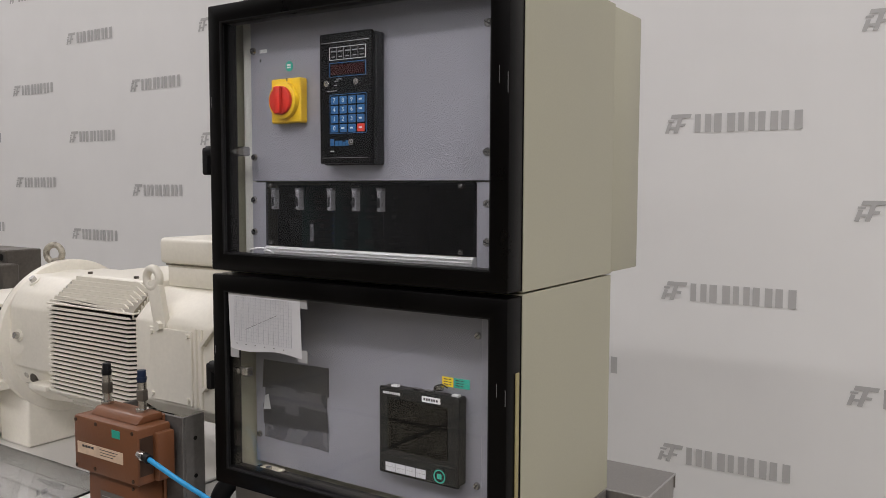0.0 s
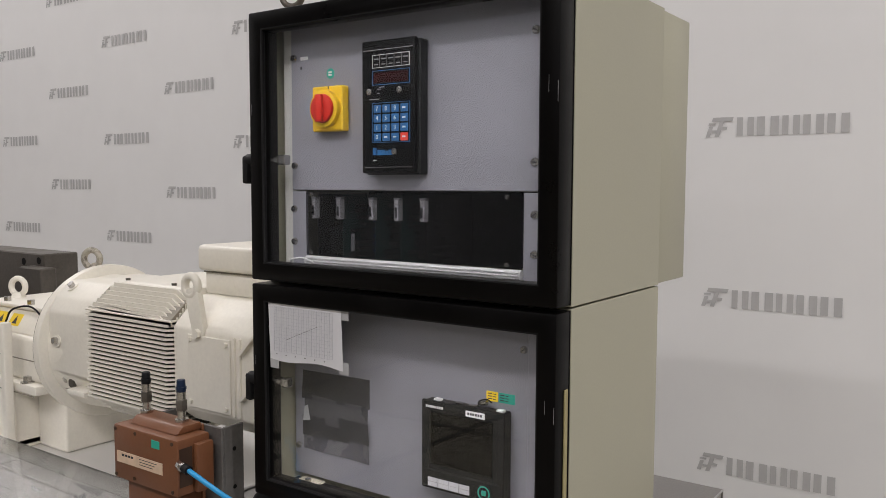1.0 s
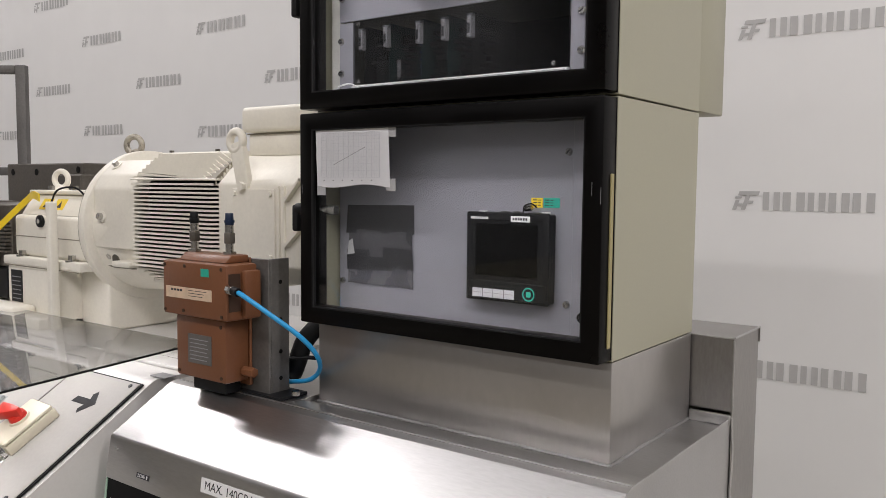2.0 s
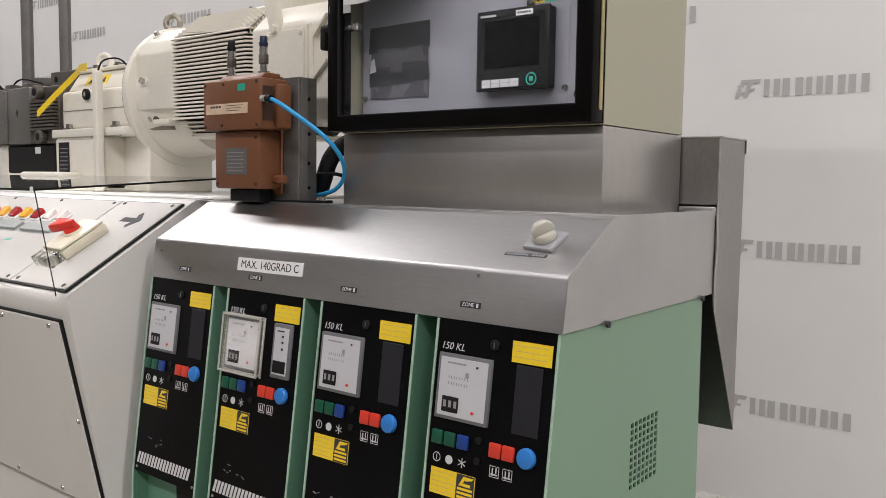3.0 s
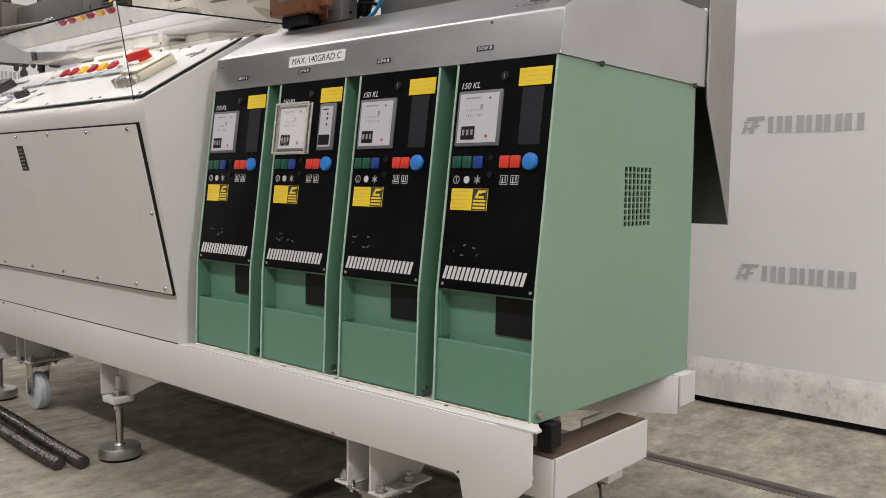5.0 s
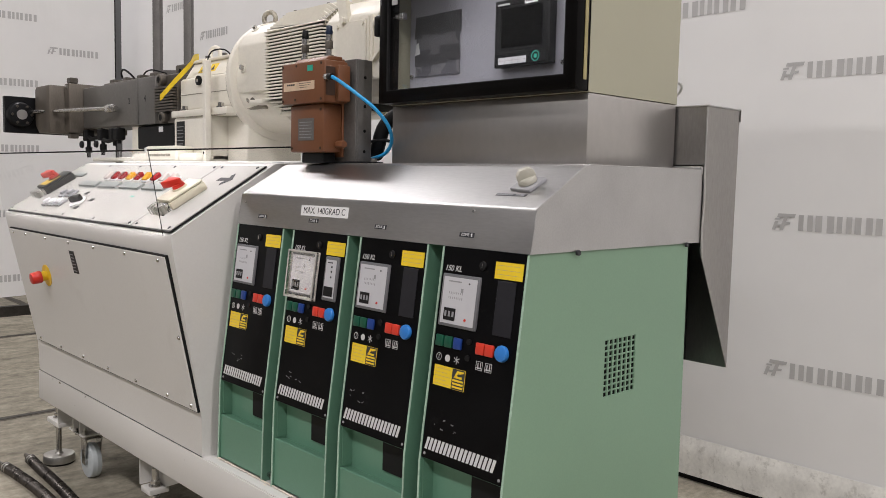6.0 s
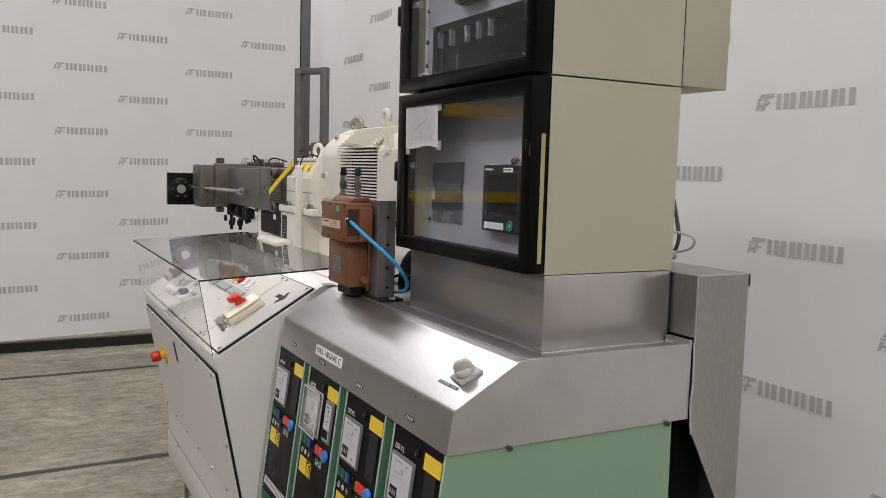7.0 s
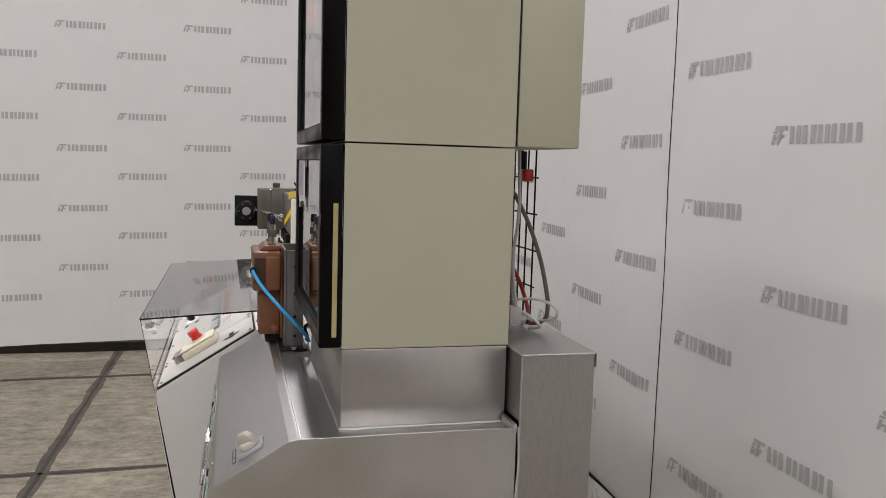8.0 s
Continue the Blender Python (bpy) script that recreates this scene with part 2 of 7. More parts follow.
def concrete():
    """Worn concrete: cloudy tone, long trowel streaks, fine grit, dark cracks and spots."""
    m = mat("worn_concrete", (0.308, 0.282, 0.223), 0.78, var=0.20, scale=1.4, fine=45, bump=0.6, stretch=(1.0, 1.0, 1), rvar=0.08, spots=0.45, spot_col=(0.10, 0.09, 0.078), spec=0.25)
    nt = m.node_tree
    N, L = nt.nodes, nt.links
    p = N["Principled BSDF"]
    old = p.inputs["Base Color"].links[0].from_socket
    tc = N.new("ShaderNodeTexCoord")
    mp = N.new("ShaderNodeMapping")
    mp.inputs["Scale"].default_value = (1.8, 1.0, 1.0)
    L.new(tc.outputs["Object"], mp.inputs["Vector"])
    n = N.new("ShaderNodeTexNoise")
    n.inputs["Scale"].default_value, n.inputs["Detail"].default_value, n.inputs["Roughness"].default_value = 8.5, 13, 0.80
    L.new(mp.outputs[0], n.inputs["Vector"])
    r = N.new("ShaderNodeMapRange")
    r.inputs["From Min"].default_value, r.inputs["From Max"].default_value = 0.35, 0.68
    r.inputs["To Min"].default_value, r.inputs["To Max"].default_value = 0.55, 1.40
    L.new(n.outputs["Fac"], r.inputs["Value"])
    mx = N.new("ShaderNodeMix")
    mx.data_type, mx.blend_type = "RGBA", "MULTIPLY"
    mx.inputs["Factor"].default_value = 1
    cc = N.new("ShaderNodeCombineColor")
    L.new(old, mx.inputs["A"])
    # trowel streaks along y
    mp2 = N.new("ShaderNodeMapping")
    mp2.inputs["Scale"].default_value = (7.0, 1.3, 1.0)
    n2 = N.new("ShaderNodeTexNoise")
    n2.inputs["Scale"].default_value, n2.inputs["Detail"].default_value, n2.inputs["Roughness"].default_value = 1.5, 8, 0.65
    n2.inputs["Distortion"].default_value = 0.6
    L.new(tc.outputs["Object"], mp2.inputs["Vector"])
    L.new(mp2.outputs[0], n2.inputs["Vector"])
    r2 = N.new("ShaderNodeMapRange")
    r2.inputs["From Min"].default_value, r2.inputs["From Max"].default_value = 0.30, 0.62
    r2.inputs["To Min"].default_value, r2.inputs["To Max"].default_value = 0.80, 1.07
    L.new(n2.outputs["Fac"], r2.inputs["Value"])
    ml = N.new("ShaderNodeMath")
    ml.operation = "MULTIPLY"
    L.new(r.outputs[0], ml.inputs[0])
    L.new(r2.outputs[0], ml.inputs[1])
    for k in range(3):
        L.new(ml.outputs[0], cc.inputs[k])
    L.new(cc.outputs[0], mx.inputs["B"])
    L.new(mx.outputs["Result"], p.inputs["Base Color"])
    return m


M_CONCRETE = concrete()
M_WORN = mat("worn_slab_edge", (0.115, 0.103, 0.086), 0.85, var=0.35, scale=9, fine=60, bump=0.6, spots=0.4, spot_col=(0.05, 0.047, 0.042), spec=0.2)
M_JOINT = mat("bitumen_joint", (0.048, 0.043, 0.037), 0.7, var=0.3, scale=20)

# ---- mesh helpers ----


def box(bm, x0, x1, y0, y1, z0, z1, bev=0.0, seg=1):
    r = bmesh.ops.create_cube(bm, size=1.0)
    m = Matrix.Translation(((x0 + x1) / 2, (y0 + y1) / 2, (z0 + z1) / 2)) @ Matrix.Diagonal((abs(x1 - x0), abs(y1 - y0), abs(z1 - z0), 1))
    bmesh.ops.transform(bm, matrix=m, verts=r["verts"])
    if bev:
        es = list({e for v in r["verts"] for e in v.link_edges})
        bmesh.ops.bevel(bm, geom=es, offset=bev, segments=seg, affect="EDGES", profile=0.5)
    return bm


def B(x0, x1, y0, y1, z0, z1, bev=0.0, seg=1):
    return box(bmesh.new(), x0, x1, y0, y1, z0, z1, bev, seg)


def prism(prof, x0, x1, bev=0.0, seg=2, axis="x"):
    """A profile of (y, z) points drawn out from x0 to x1 (axis y: profile of (x, z); axis z: of (x, y))."""
    bm = bmesh.new()

    def at(a, b, t):
        return (t, a, b) if axis == "x" else (a, t, b) if axis == "y" else (a, b, t)
    a = [bm.verts.new(at(p[0], p[1], x0)) for p in prof]
    b = [bm.verts.new(at(p[0], p[1], x1)) for p in prof]
    n = len(prof)
    bm.faces.new(a[::-1])
    bm.faces.new(b)
    for i in range(n):
        bm.faces.new((a[i], a[(i + 1) % n], b[(i + 1) % n], b[i]))
    bmesh.ops.recalc_face_normals(bm, faces=bm.faces)
    if bev:
        bmesh.ops.bevel(bm, geom=list(bm.edges), offset=bev, segments=seg, affect="EDGES", profile=0.5)
    return bm


def cyl(bm, p0, p1, r, seg=20, r2=None, bev=0.0):
    p0, p1 = Vector(p0), Vector(p1)
    d = p1 - p0
    made = bmesh.ops.create_cone(bm, cap_ends=True, segments=seg, radius1=r, radius2=r if r2 is None else r2, depth=d.length)
    m = Matrix.Translation((p0 + p1) / 2) @ d.to_track_quat("Z", "Y").to_matrix().to_4x4()
    bmesh.ops.transform(bm, matrix=m, verts=made["verts"])
    if bev:
        vs = set(made["verts"])
        es = [e for e in {e for v in vs for e in v.link_edges} if len([f for f in e.link_faces if len(f.verts) > 4]) == 1]
        bmesh.ops.bevel(bm, geom=es, offset=bev, segments=2, affect="EDGES", profile=0.5)
    return bm


def C(p0, p1, r, seg=20, r2=None, bev=0.0):
    return cyl(bmesh.new(), p0, p1, r, seg, r2, bev)


def torus(bm, c, normal, R, r, seg=28, ring=10, a0=0.0, a1=math.tau):
    q = Vector(normal).to_track_quat("Z", "Y").to_matrix()
    full = abs(a1 - a0 - math.tau) < 1e-6
    n = seg if full else seg + 1
    rows = []
    for i in range(n):
        a = a0 + (a1 - a0) * i / seg
        row = []
        for j in range(ring):
            b = math.tau * j / ring
            v = Vector(((R + r * math.cos(b)) * math.cos(a), (R + r * math.cos(b)) * math.sin(a), r * math.sin(b)))
            row.append(bm.verts.new(Vector(c) + q @ v))
        rows.append(row)
    for i in range(seg):
        k = (i + 1) % n
        for j in range(ring):
            bm.faces.new((rows[i][j], rows[k][j], rows[k][(j + 1) % ring], rows[i][(j + 1) % ring]))
    return bm


def spline(pts, n=10):
    """Catmull-Rom points through pts."""
    P = [Vector(p) for p in pts]
    P = [2 * P[0] - P[1]] + P + [2 * P[-1] - P[-2]]
    out = []
    for i in range(1, len(P) - 2):
        for k in range(n):
            t = k / n
            out.append(0.5 * ((2 * P[i]) + (P[i + 1] - P[i - 1]) * t + (2 * P[i - 1] - 5 * P[i] + 4 * P[i + 1] - P[i + 2]) * t * t + (3 * P[i] - P[i - 1] - 3 * P[i + 1] + P[i + 2]) * t ** 3))
    out.append(P[-2])
    return out


def tube(bm, pts, r, ring=8, radii=None):
    P = [Vector(p) for p in pts]
    rows = []
    up = Vector((0.13, 0.21, 0.97)).normalized()
    for i, p in enumerate(P):
        d = (P[min(i + 1, len(P) - 1)] - P[max(i - 1, 0)]).normalized()
        s = d.cross(up)
        if s.length < 0.1:
            s = d.cross(Vector((1, 0, 0)))
        s.normalize()
        u = s.cross(d)
        rr = radii[i] if radii else r
        rows.append([bm.verts.new(p + rr * (math.cos(a) * s + math.sin(a) * u)) for a in (math.tau * j / ring for j in range(ring))])
    for i in range(len(P) - 1):
        for j in range(ring):
            bm.faces.new((rows[i][j], rows[i][(j + 1) % ring], rows[i + 1][(j + 1) % ring], rows[i + 1][j]))
    bm.faces.new(rows[0][::-1])
    bm.faces.new(rows[-1])
    bmesh.ops.recalc_face_normals(bm, faces=bm.faces)
    return bm


def finish(name, bm, material, smooth=True):
    me = bpy.data.meshes.new(name)
    if smooth:
        for f in bm.faces:
            f.smooth = True
        for e in bm.edges:
            if len(e.link_faces) == 2 and e.calc_face_angle(0) > 0.6:
                e.smooth = False
    bm.to_mesh(me)
    bm.free()
    me.materials.append(material)
    return new(name, me)


def part(name, bm, material, parent=None, label="", smooth=True):
    ob = finish(name, bm, material, smooth)
    if parent:
        ob.parent = parent
        ob.matrix_parent_inverse = parent.matrix_basis.inverted() if parent.type == "EMPTY" else Matrix()
    if label:
        tagged(ob, label)
    return ob


def thing(name, at, label, category, group="", kind=""):
    e = new(name)
    e.empty_display_size = 0.05
    e.location = at
    e.matrix_basis = Matrix.Translation(at)
    return tagged(e, label, category, group, kind)


def single(name, bm, material, label, category, kind="", group="", smooth=True):
    return tagged(finish(name, bm, material, smooth), label, category, group, kind)


def place(bm, m):
    bmesh.ops.transform(bm, matrix=m, verts=bm.verts)
    return bm


def words(name, text, size, m, material, parent, label="", stretch=1.0):
    """Flat lettering in the built-in font, laid at the pose m (x along the text, z off the surface)."""
    cu = bpy.data.curves.new(name, "FONT")
    cu.body, cu.size, cu.extrude, cu.align_x, cu.align_y = text, size, 0.0002, "CENTER", "CENTER"
    ob = bpy.data.objects.new(name, cu)
    scene.collection.objects.link(ob)
    me = bpy.data.meshes.new_from_object(ob)
    bpy.data.objects.remove(ob)
    bm = bmesh.new()
    bm.from_mesh(me)
    bpy.data.meshes.remove(me)
    place(bm, m @ Matrix.Diagonal((stretch, 1, 1, 1)))
    return part(name, bm, material, parent, label, smooth=False)


def faces_to(normal, at, roll=0.0):
    """A pose whose z is the surface normal and whose x runs level along the surface."""
    n = Vector(normal).normalized()
    x = Vector((0, 0, 1)).cross(n)
    x.normalize()
    y = n.cross(x)
    return Matrix(((x.x, y.x, n.x, at[0]), (x.y, y.y, n.y, at[1]), (x.z, y.z, n.z, at[2]), (0, 0, 0, 1))) @ pose(0, 0, 0, 0, 0, roll)


def rand(a, b):
    return a + (b - a) * random.random()


# ---- the hall ----
WALL_Y, LEFT_X = 2.49, -5.95


def hall():
    tagged(finish("floor", B(-9.2, 9.2, -16.2, 2.95, FLOOR - 0.2, FLOOR), M_CONCRETE), "worn grey concrete hall floor with cast slabs", "floor", kind="structure")
    tagged(finish("wall_back", B(-9.2, 9.2, 2.75, 2.95, FLOOR, 8.0), M_WALL), "plain grey hall wall behind the banner", "wall", kind="structure")
    tagged(finish("wall_left", B(-9.2, -9.0, -16.0, 2.75, FLOOR, 8.0), M_WALL_LT), "plain grey hall wall behind the banner", "wall", kind="structure")
    tagged(finish("wall_right", B(9.0, 9.2, -16.0, 2.75, FLOOR, 8.0), M_WALL), "plain grey hall wall", "wall", kind="structure")
    tagged(finish("wall_front", B(-9.0, 9.0, -16.2, -16.0, FLOOR, 8.0), M_WALL_FRONT), "plain grey hall wall", "wall", kind="structure")
    tagged(finish("ceiling", B(-9.2, 9.2, -16.2, 2.95, 8.0, 8.15), M_CEIL), "pale grey hall ceiling", "ceiling", kind="structure")


hall()


def fold(u, z, amp, spot=None):
    """How far a hanging sheet bulges at u along it and the height z: slack folds by the seam and the foot."""
    slack = 1 + 6.5 * math.exp(-((u + 1.98) / 0.34) ** 2) + 1.5 * math.exp(-((z - 0.2) / 0.35) ** 2)
    if spot:
        slack += 11.0 * math.exp(-((u - spot[0]) / 0.45) ** 2 - ((z - spot[1]) / 0.38) ** 2)
    lean = u + 0.25 * z
    return amp * slack * (noise.noise(Vector((u * 0.9, z * 0.25, 3.1))) + 0.35 * noise.noise(Vector((u * 2.7, z * 0.9, 7.7))) + 0.45 * noise.noise(Vector((lean * 5.5, z * 0.7, 1.7))))


def sheet(name, u0, u1, z0, z1, at, material, nu, nz, amp, spot=None):
    """A hanging tarpaulin with shallow folds; at(u, z, d) gives the place d metres in front of its plane."""
    bm = bmesh.new()
    g = []
    for i in range(nu + 1):
        u = u0 + (u1 - u0) * i / nu
        row = []
        for j in range(nz + 1):
            z = z0 + (z1 - z0) * j / nz
            d = fold(u, z, amp, spot)
            row.append((bm.verts.new(at(u, z, d)), bm.verts.new(at(u, z, d - 0.004))))
        g.append(row)
    for k in (0, 1):
        for i in range(nu):
            for j in range(nz):
                f = (g[i][j][k], g[i + 1][j][k], g[i + 1][j + 1][k], g[i][j + 1][k])
                bm.faces.new(f if k == 0 else f[::-1])
    for i in range(nu):
        for j in (0, nz):
            bm.faces.new((g[i][j][0], g[i][j][1], g[i + 1][j][1], g[i + 1][j][0]))
    for j in range(nz):
        for i in (0, nu):
            bm.faces.new((g[i][j][0], g[i][j + 1][0], g[i][j + 1][1], g[i][j][1]))
    bmesh.ops.recalc_face_normals(bm, faces=bm.faces)
    return part(name, bm, material)


def logo_mesh():
    """The banner's mark as plain shapes: a slanted emblem and five barred blocks, 0.39 m wide, origin at its lower left."""
    bm = bmesh.new()

    def para(x0, x1, z0, z1, s=0.33):
        n = max(1, int((z1 - z0) / 0.02))
        for i in range(n):
            a, b = z0 + (z1 - z0) * i / n, z0 + (z1 - z0) * (i + 1) / n
            bm.faces.new([bm.verts.new((x + s * z, 0, z)) for x, z in ((x0, a), (x1, a), (x1, b), (x0, b))])
    H = 0.056
    para(0.004, 0.016, 0.0, 0.030)
    para(0.016, 0.031, 0.012, 0.019)
    para(0.030, 0.043, 0.0, 0.048)
    para(0.043, 0.058, 0.020, 0.028)
    para(0.006, 0.066, H - 0.012, H)
    para(0.000, 0.020, 0.034, 0.040)
    x = 0.094
    for w, k in ((0.048, 0), (0.060, 1), (0.047, 2), (0.054, 3), (0.056, 4)):
        for a, b in ((0.0, 0.36), (0.62, 1.0)):
            para(x + a * w, x + b * w, 0.0 if k % 2 else 0.001, H - 0.002, 0.0)
        x += w + 0.0085
    return bm


def banners():
    back = lambda u, z, d: (u, WALL_Y - d, z)
    back_l = lambda u, z, d: (u, WALL_Y - d + 0.05 * min(1.6, max(0.0, -1.98 - u)), z)
    left = lambda u, z, d: (LEFT_X + d, u, z + 0.03 * u * max(0.0, 1.0 - z / 3.0))
    b1 = tagged(sheet("banner", -6.45, -1.986, 0.205, 5.2, back_l, M_BANNER, 60, 24, 0.003), "white printed tarpaulin banner hung along the wall", "banner", kind="structure")
    b2 = tagged(sheet("banner", -1.979, 7.0, 0.205, 5.2, back, M_BANNER, 90, 24, 0.003), "white printed tarpaulin banner hung along the wall", "banner", kind="structure")
    b3 = tagged(sheet("banner", -1.20, 2.31, 0.197, 4.7, left, M_BANNER, 90, 70, 0.003, (-0.85, 0.45)), "white printed tarpaulin banner hung across the hall", "banner", kind="structure")
    tagged(sheet("trim_hem", -6.45, 7.0, FLOOR + 0.024, 0.215, lambda u, z, d: (u, WALL_Y - 0.006 - 0.010 * min(1.0, (0.2155 - z) / 0.05) - d * min(1.0, 0.3 + (0.2155 - z) / 0.08), z), M_HEM, 150, 8, 0.007), "dirty scuffed white hem of the banner above the floor", "hem", kind="structure")
    tagged(finish("trim", B(-6.5, 7.0, WALL_Y + 0.004, WALL_Y + 0.03, FLOOR, 0.19), M_RUBBER), "dark strip behind the hem at the floor", "trim", kind="structure")
    tagged(finish("trim", B(LEFT_X - 0.34, LEFT_X - 0.28, -1.20, 2.44, FLOOR, 0.125), M_JOINT), "dark beam lying behind the banner's foot", "trim", kind="structure")
    tagged(finish("trim", B(LEFT_X - 0.05, LEFT_X - 0.006, 2.295, 2.322, FLOOR, 5.2), M_RUBBER), "dark gap post where the banners meet", "trim", kind="structure")

    seam = [(-1.9825, WALL_Y - fold(-1.9825, z, 0.003) - 0.001, z) for z in [0.206 + 0.1 * q for q in range(50)]]
    tagged(finish("trim_seam", tube(bmesh.new(), seam, 0.0016, 8), M_CHAR), "dark seam cord between two banner sheets", "seam", kind="structure")

    def mark(parent, at, u, z, amp, spot=None, size=1.0):
        """One printed mark that follows the sheet's folds."""
        bm = logo_mesh()
        for v in bm.verts:
            uu, zz = u + size * v.co.x, z + size * v.co.z
            v.co = Vector(at(uu, zz, fold(uu, zz, amp, spot) + 0.0020))
        part("printed_mark", bm, M_LOGO, parent, smooth=False)

    for k in range(-9, 11):
        x = -0.82 - 0.527 * k
        for j in range(0, 8):
            z = 0.505 + 0.505 * j + (0.2525 if k % 2 else 0.0)
            if x < -6.0 or x > 4:
                continue
            if x < -2.2:
                mark(b1, back_l, x - 0.05, z + 0.040 * min(2.0, max(0.0, -2.4 - x)), 0.003)
            else:
                mark(b2, back, x, z, 0.003)
    # the crossways banner's columns stand in uneven pairs
    for pair in range(-2, 3):
        for u, half in ((-0.480 + 0.932 * pair, 0), (-0.040 + 0.928 * pair, 1)):
            if u < -1.15 or u > 1.9:
                continue
            for j in range(-4, 6):
                z = (1.932 if half else 2.156) + 0.028 * (u + 0.48) + 0.466 * j
                if 0.3 < z < 4.5:
                    mark(b3, left, u, z - 0.03 * u * max(0.0, 1.0 - z / 3.0), 0.003, (-0.85, 0.45), 0.933)


banners()


def slabs():
    """Bitumen-filled joints, a little sunk below the slabs' edges."""
    def strip(x0, y0, x1, y1, w, h=0.003, worn=False):
        d = Vector((x1 - x0, y1 - y0, 0))
        n = max(8, int(d.length / 0.05))
        bm = bmesh.new()
        rows = []
        for i in range(n + 1):
            u = d.length * i / n
            a = w / 2 * (1 + 0.45 * noise.noise(Vector((u * 3.0, x0, y0))) + 0.25 * noise.noise(Vector((u * 14, x0, y0))))
            b = w / 2 * (1 + 0.45 * noise.noise(Vector((u * 3.0, x0 + 9, y0))) + 0.25 * noise.noise(Vector((u * 14, x0 + 9, y0))))
            rows.append([bm.verts.new(v) for v in ((u, -a, 0), (u, -a, h), (u, b, h), (u, b, 0))])
        for r, q in zip(rows, rows[1:]):
            for j in range(4):
                bm.faces.new((r[j], r[(j + 1) % 4], q[(j + 1) % 4], q[j]))
        bm.faces.new(rows[0])
        bm.faces.new(rows[-1][::-1])
        bmesh.ops.recalc_face_normals(bm, faces=bm.faces)
        place(bm, Matrix.Translation((x0, y0, FLOOR - 0.0005)) @ Matrix.Rotation(math.atan2(d.y, d.x), 4, "Z"))
        tagged(finish("floor_joint", bm, M_WORN if worn else M_JOINT), "worn broken slab edge along a joint" if worn else "dark joint between two concrete slabs", "floor joint", kind="structure")
    for x in (-5.16, -3.22, -1.0, 1.2, 3.4):
        strip(x, -9.0, x - 0.30, 2.45, 0.060, 0.0016, True)
        strip(x, -9.0, x - 0.30, 2.45, 0.026, 0.0035)
    for ya, yb in ((-0.039, -0.246), (1.90, 1.69), (-3.0, -3.2)):
        strip(-8.9, ya, 7.0, yb, 0.072, 0.002, True)
        strip(-8.9, ya, 7.0, yb, 0.020, 0.0035)


slabs()

# ---- electrical cabinets ----
CX0, CX1 = -1.112, -0.523          # cabinet width
DY, CY0, CY1 = 0.985, 1.027, 1.348  # door front, body front, body back


def ring_frame(x0, x1, z0, z1, y0, y1, w, bev=0.003):
    """Four mitred bars round an opening, as one frame."""
    bm = bmesh.new()
    o = [(x0, z0), (x1, z0), (x1, z1), (x0, z1)]
    i = [(x0 + w, z0 + w), (x1 - w, z0 + w), (x1 - w, z1 - w), (x0 + w, z1 - w)]
    V = {}
    for k in range(4):
        for nm, (x, z) in (("o", o[k]), ("i", i[k])):
            for d, y in (("f", y0), ("b", y1)):
                V[nm, d, k] = bm.verts.new((x, y, z))
    for k in range(4):
        j = (k + 1) % 4
        bm.faces.new((V["o", "f", k], V["o", "f", j], V["i", "f", j], V["i", "f", k]))
        bm.faces.new((V["o", "b", k], V["i", "b", k], V["i", "b", j], V["o", "b", j]))
        bm.faces.new((V["o", "f", k], V["o", "b", k], V["o", "b", j], V["o", "f", j]))
        bm.faces.new((V["i", "f", k], V["i", "f", j], V["i", "b", j], V["i", "b", k]))
    bmesh.ops.recalc_face_normals(bm, faces=bm.faces)
    es = [e for e in bm.edges if not (e.verts[0].co.y == e.verts[1].co.y and e.calc_face_angle(0) < 0.1)]
    bmesh.ops.bevel(bm, geom=es, offset=bev, segments=2, affect="EDGES", profile=0.5)
    return bm


def shell(cab, x0, x1, y0, y1, z0, z1, t=0.0018, L=0.014):
    """A sheet-steel cabinet body, open at the front, with a folded lip round the opening."""
    for a, b in ((x0, x0 + t), (x1 - t, x1)):
        part("side_panel", B(a, b, y0, y1, z0, z1, 0.0006), M_BEIGE, cab)
    part("top_panel", B(x0 + t, x1 - t, y0, y1, z1 - t, z1), M_BEIGE, cab)
    part("bottom_panel", B(x0 + t, x1 - t, y0, y1, z0, z0 + t), M_BEIGE, cab)
    part("back_panel", B(x0 + t, x1 - t, y1 - t, y1, z0 + t, z1 - t), M_BEIGE, cab)
    # lip coloured black: the door frame's shade is put into it
    part("front_lip", ring_frame(x0 + t, x1 - t, z0 + t, z1 - t, y0, y0 + t, L, 0.0003), M_RUBBER, cab, "folded front lip, blackened for the shade behind the door")


def screw(x, y, z, parent, r=0.0065, n=(0, -1, 0), name="screw"):
    """A pan-head screw with a slot; n points out of the surface."""
    n = Vector(n)
    bm = C((x, y, z), Vector((x, y, z)) + n * 0.004, r, 14, r * 0.75)
    m = faces_to(n, Vector((x, y, z)) + n * 0.0040, rand(-60, 60))
    place(box(b2 := bmesh.new(), -r * 0.8, r * 0.8, -r * 0.13, r * 0.13, -0.0002, 0.0004), m)
    me = bpy.data.meshes.new("slot")
    b2.to_mesh(me)
    b2.free()
    ob = part(name, bm, M_CHROME, parent)
    ob.data.materials.append(M_PRINTD)
    bm2 = bmesh.new()
    bm2.from_mesh(ob.data)
    k = len(bm2.faces)
    bm2.from_mesh(me)
    bm2.faces.ensure_lookup_table()
    for f in bm2.faces[k:]:
        f.material_index = 1
    bm2.to_mesh(ob.data)
    bm2.free()
    bpy.data.meshes.remove(me)
    return ob


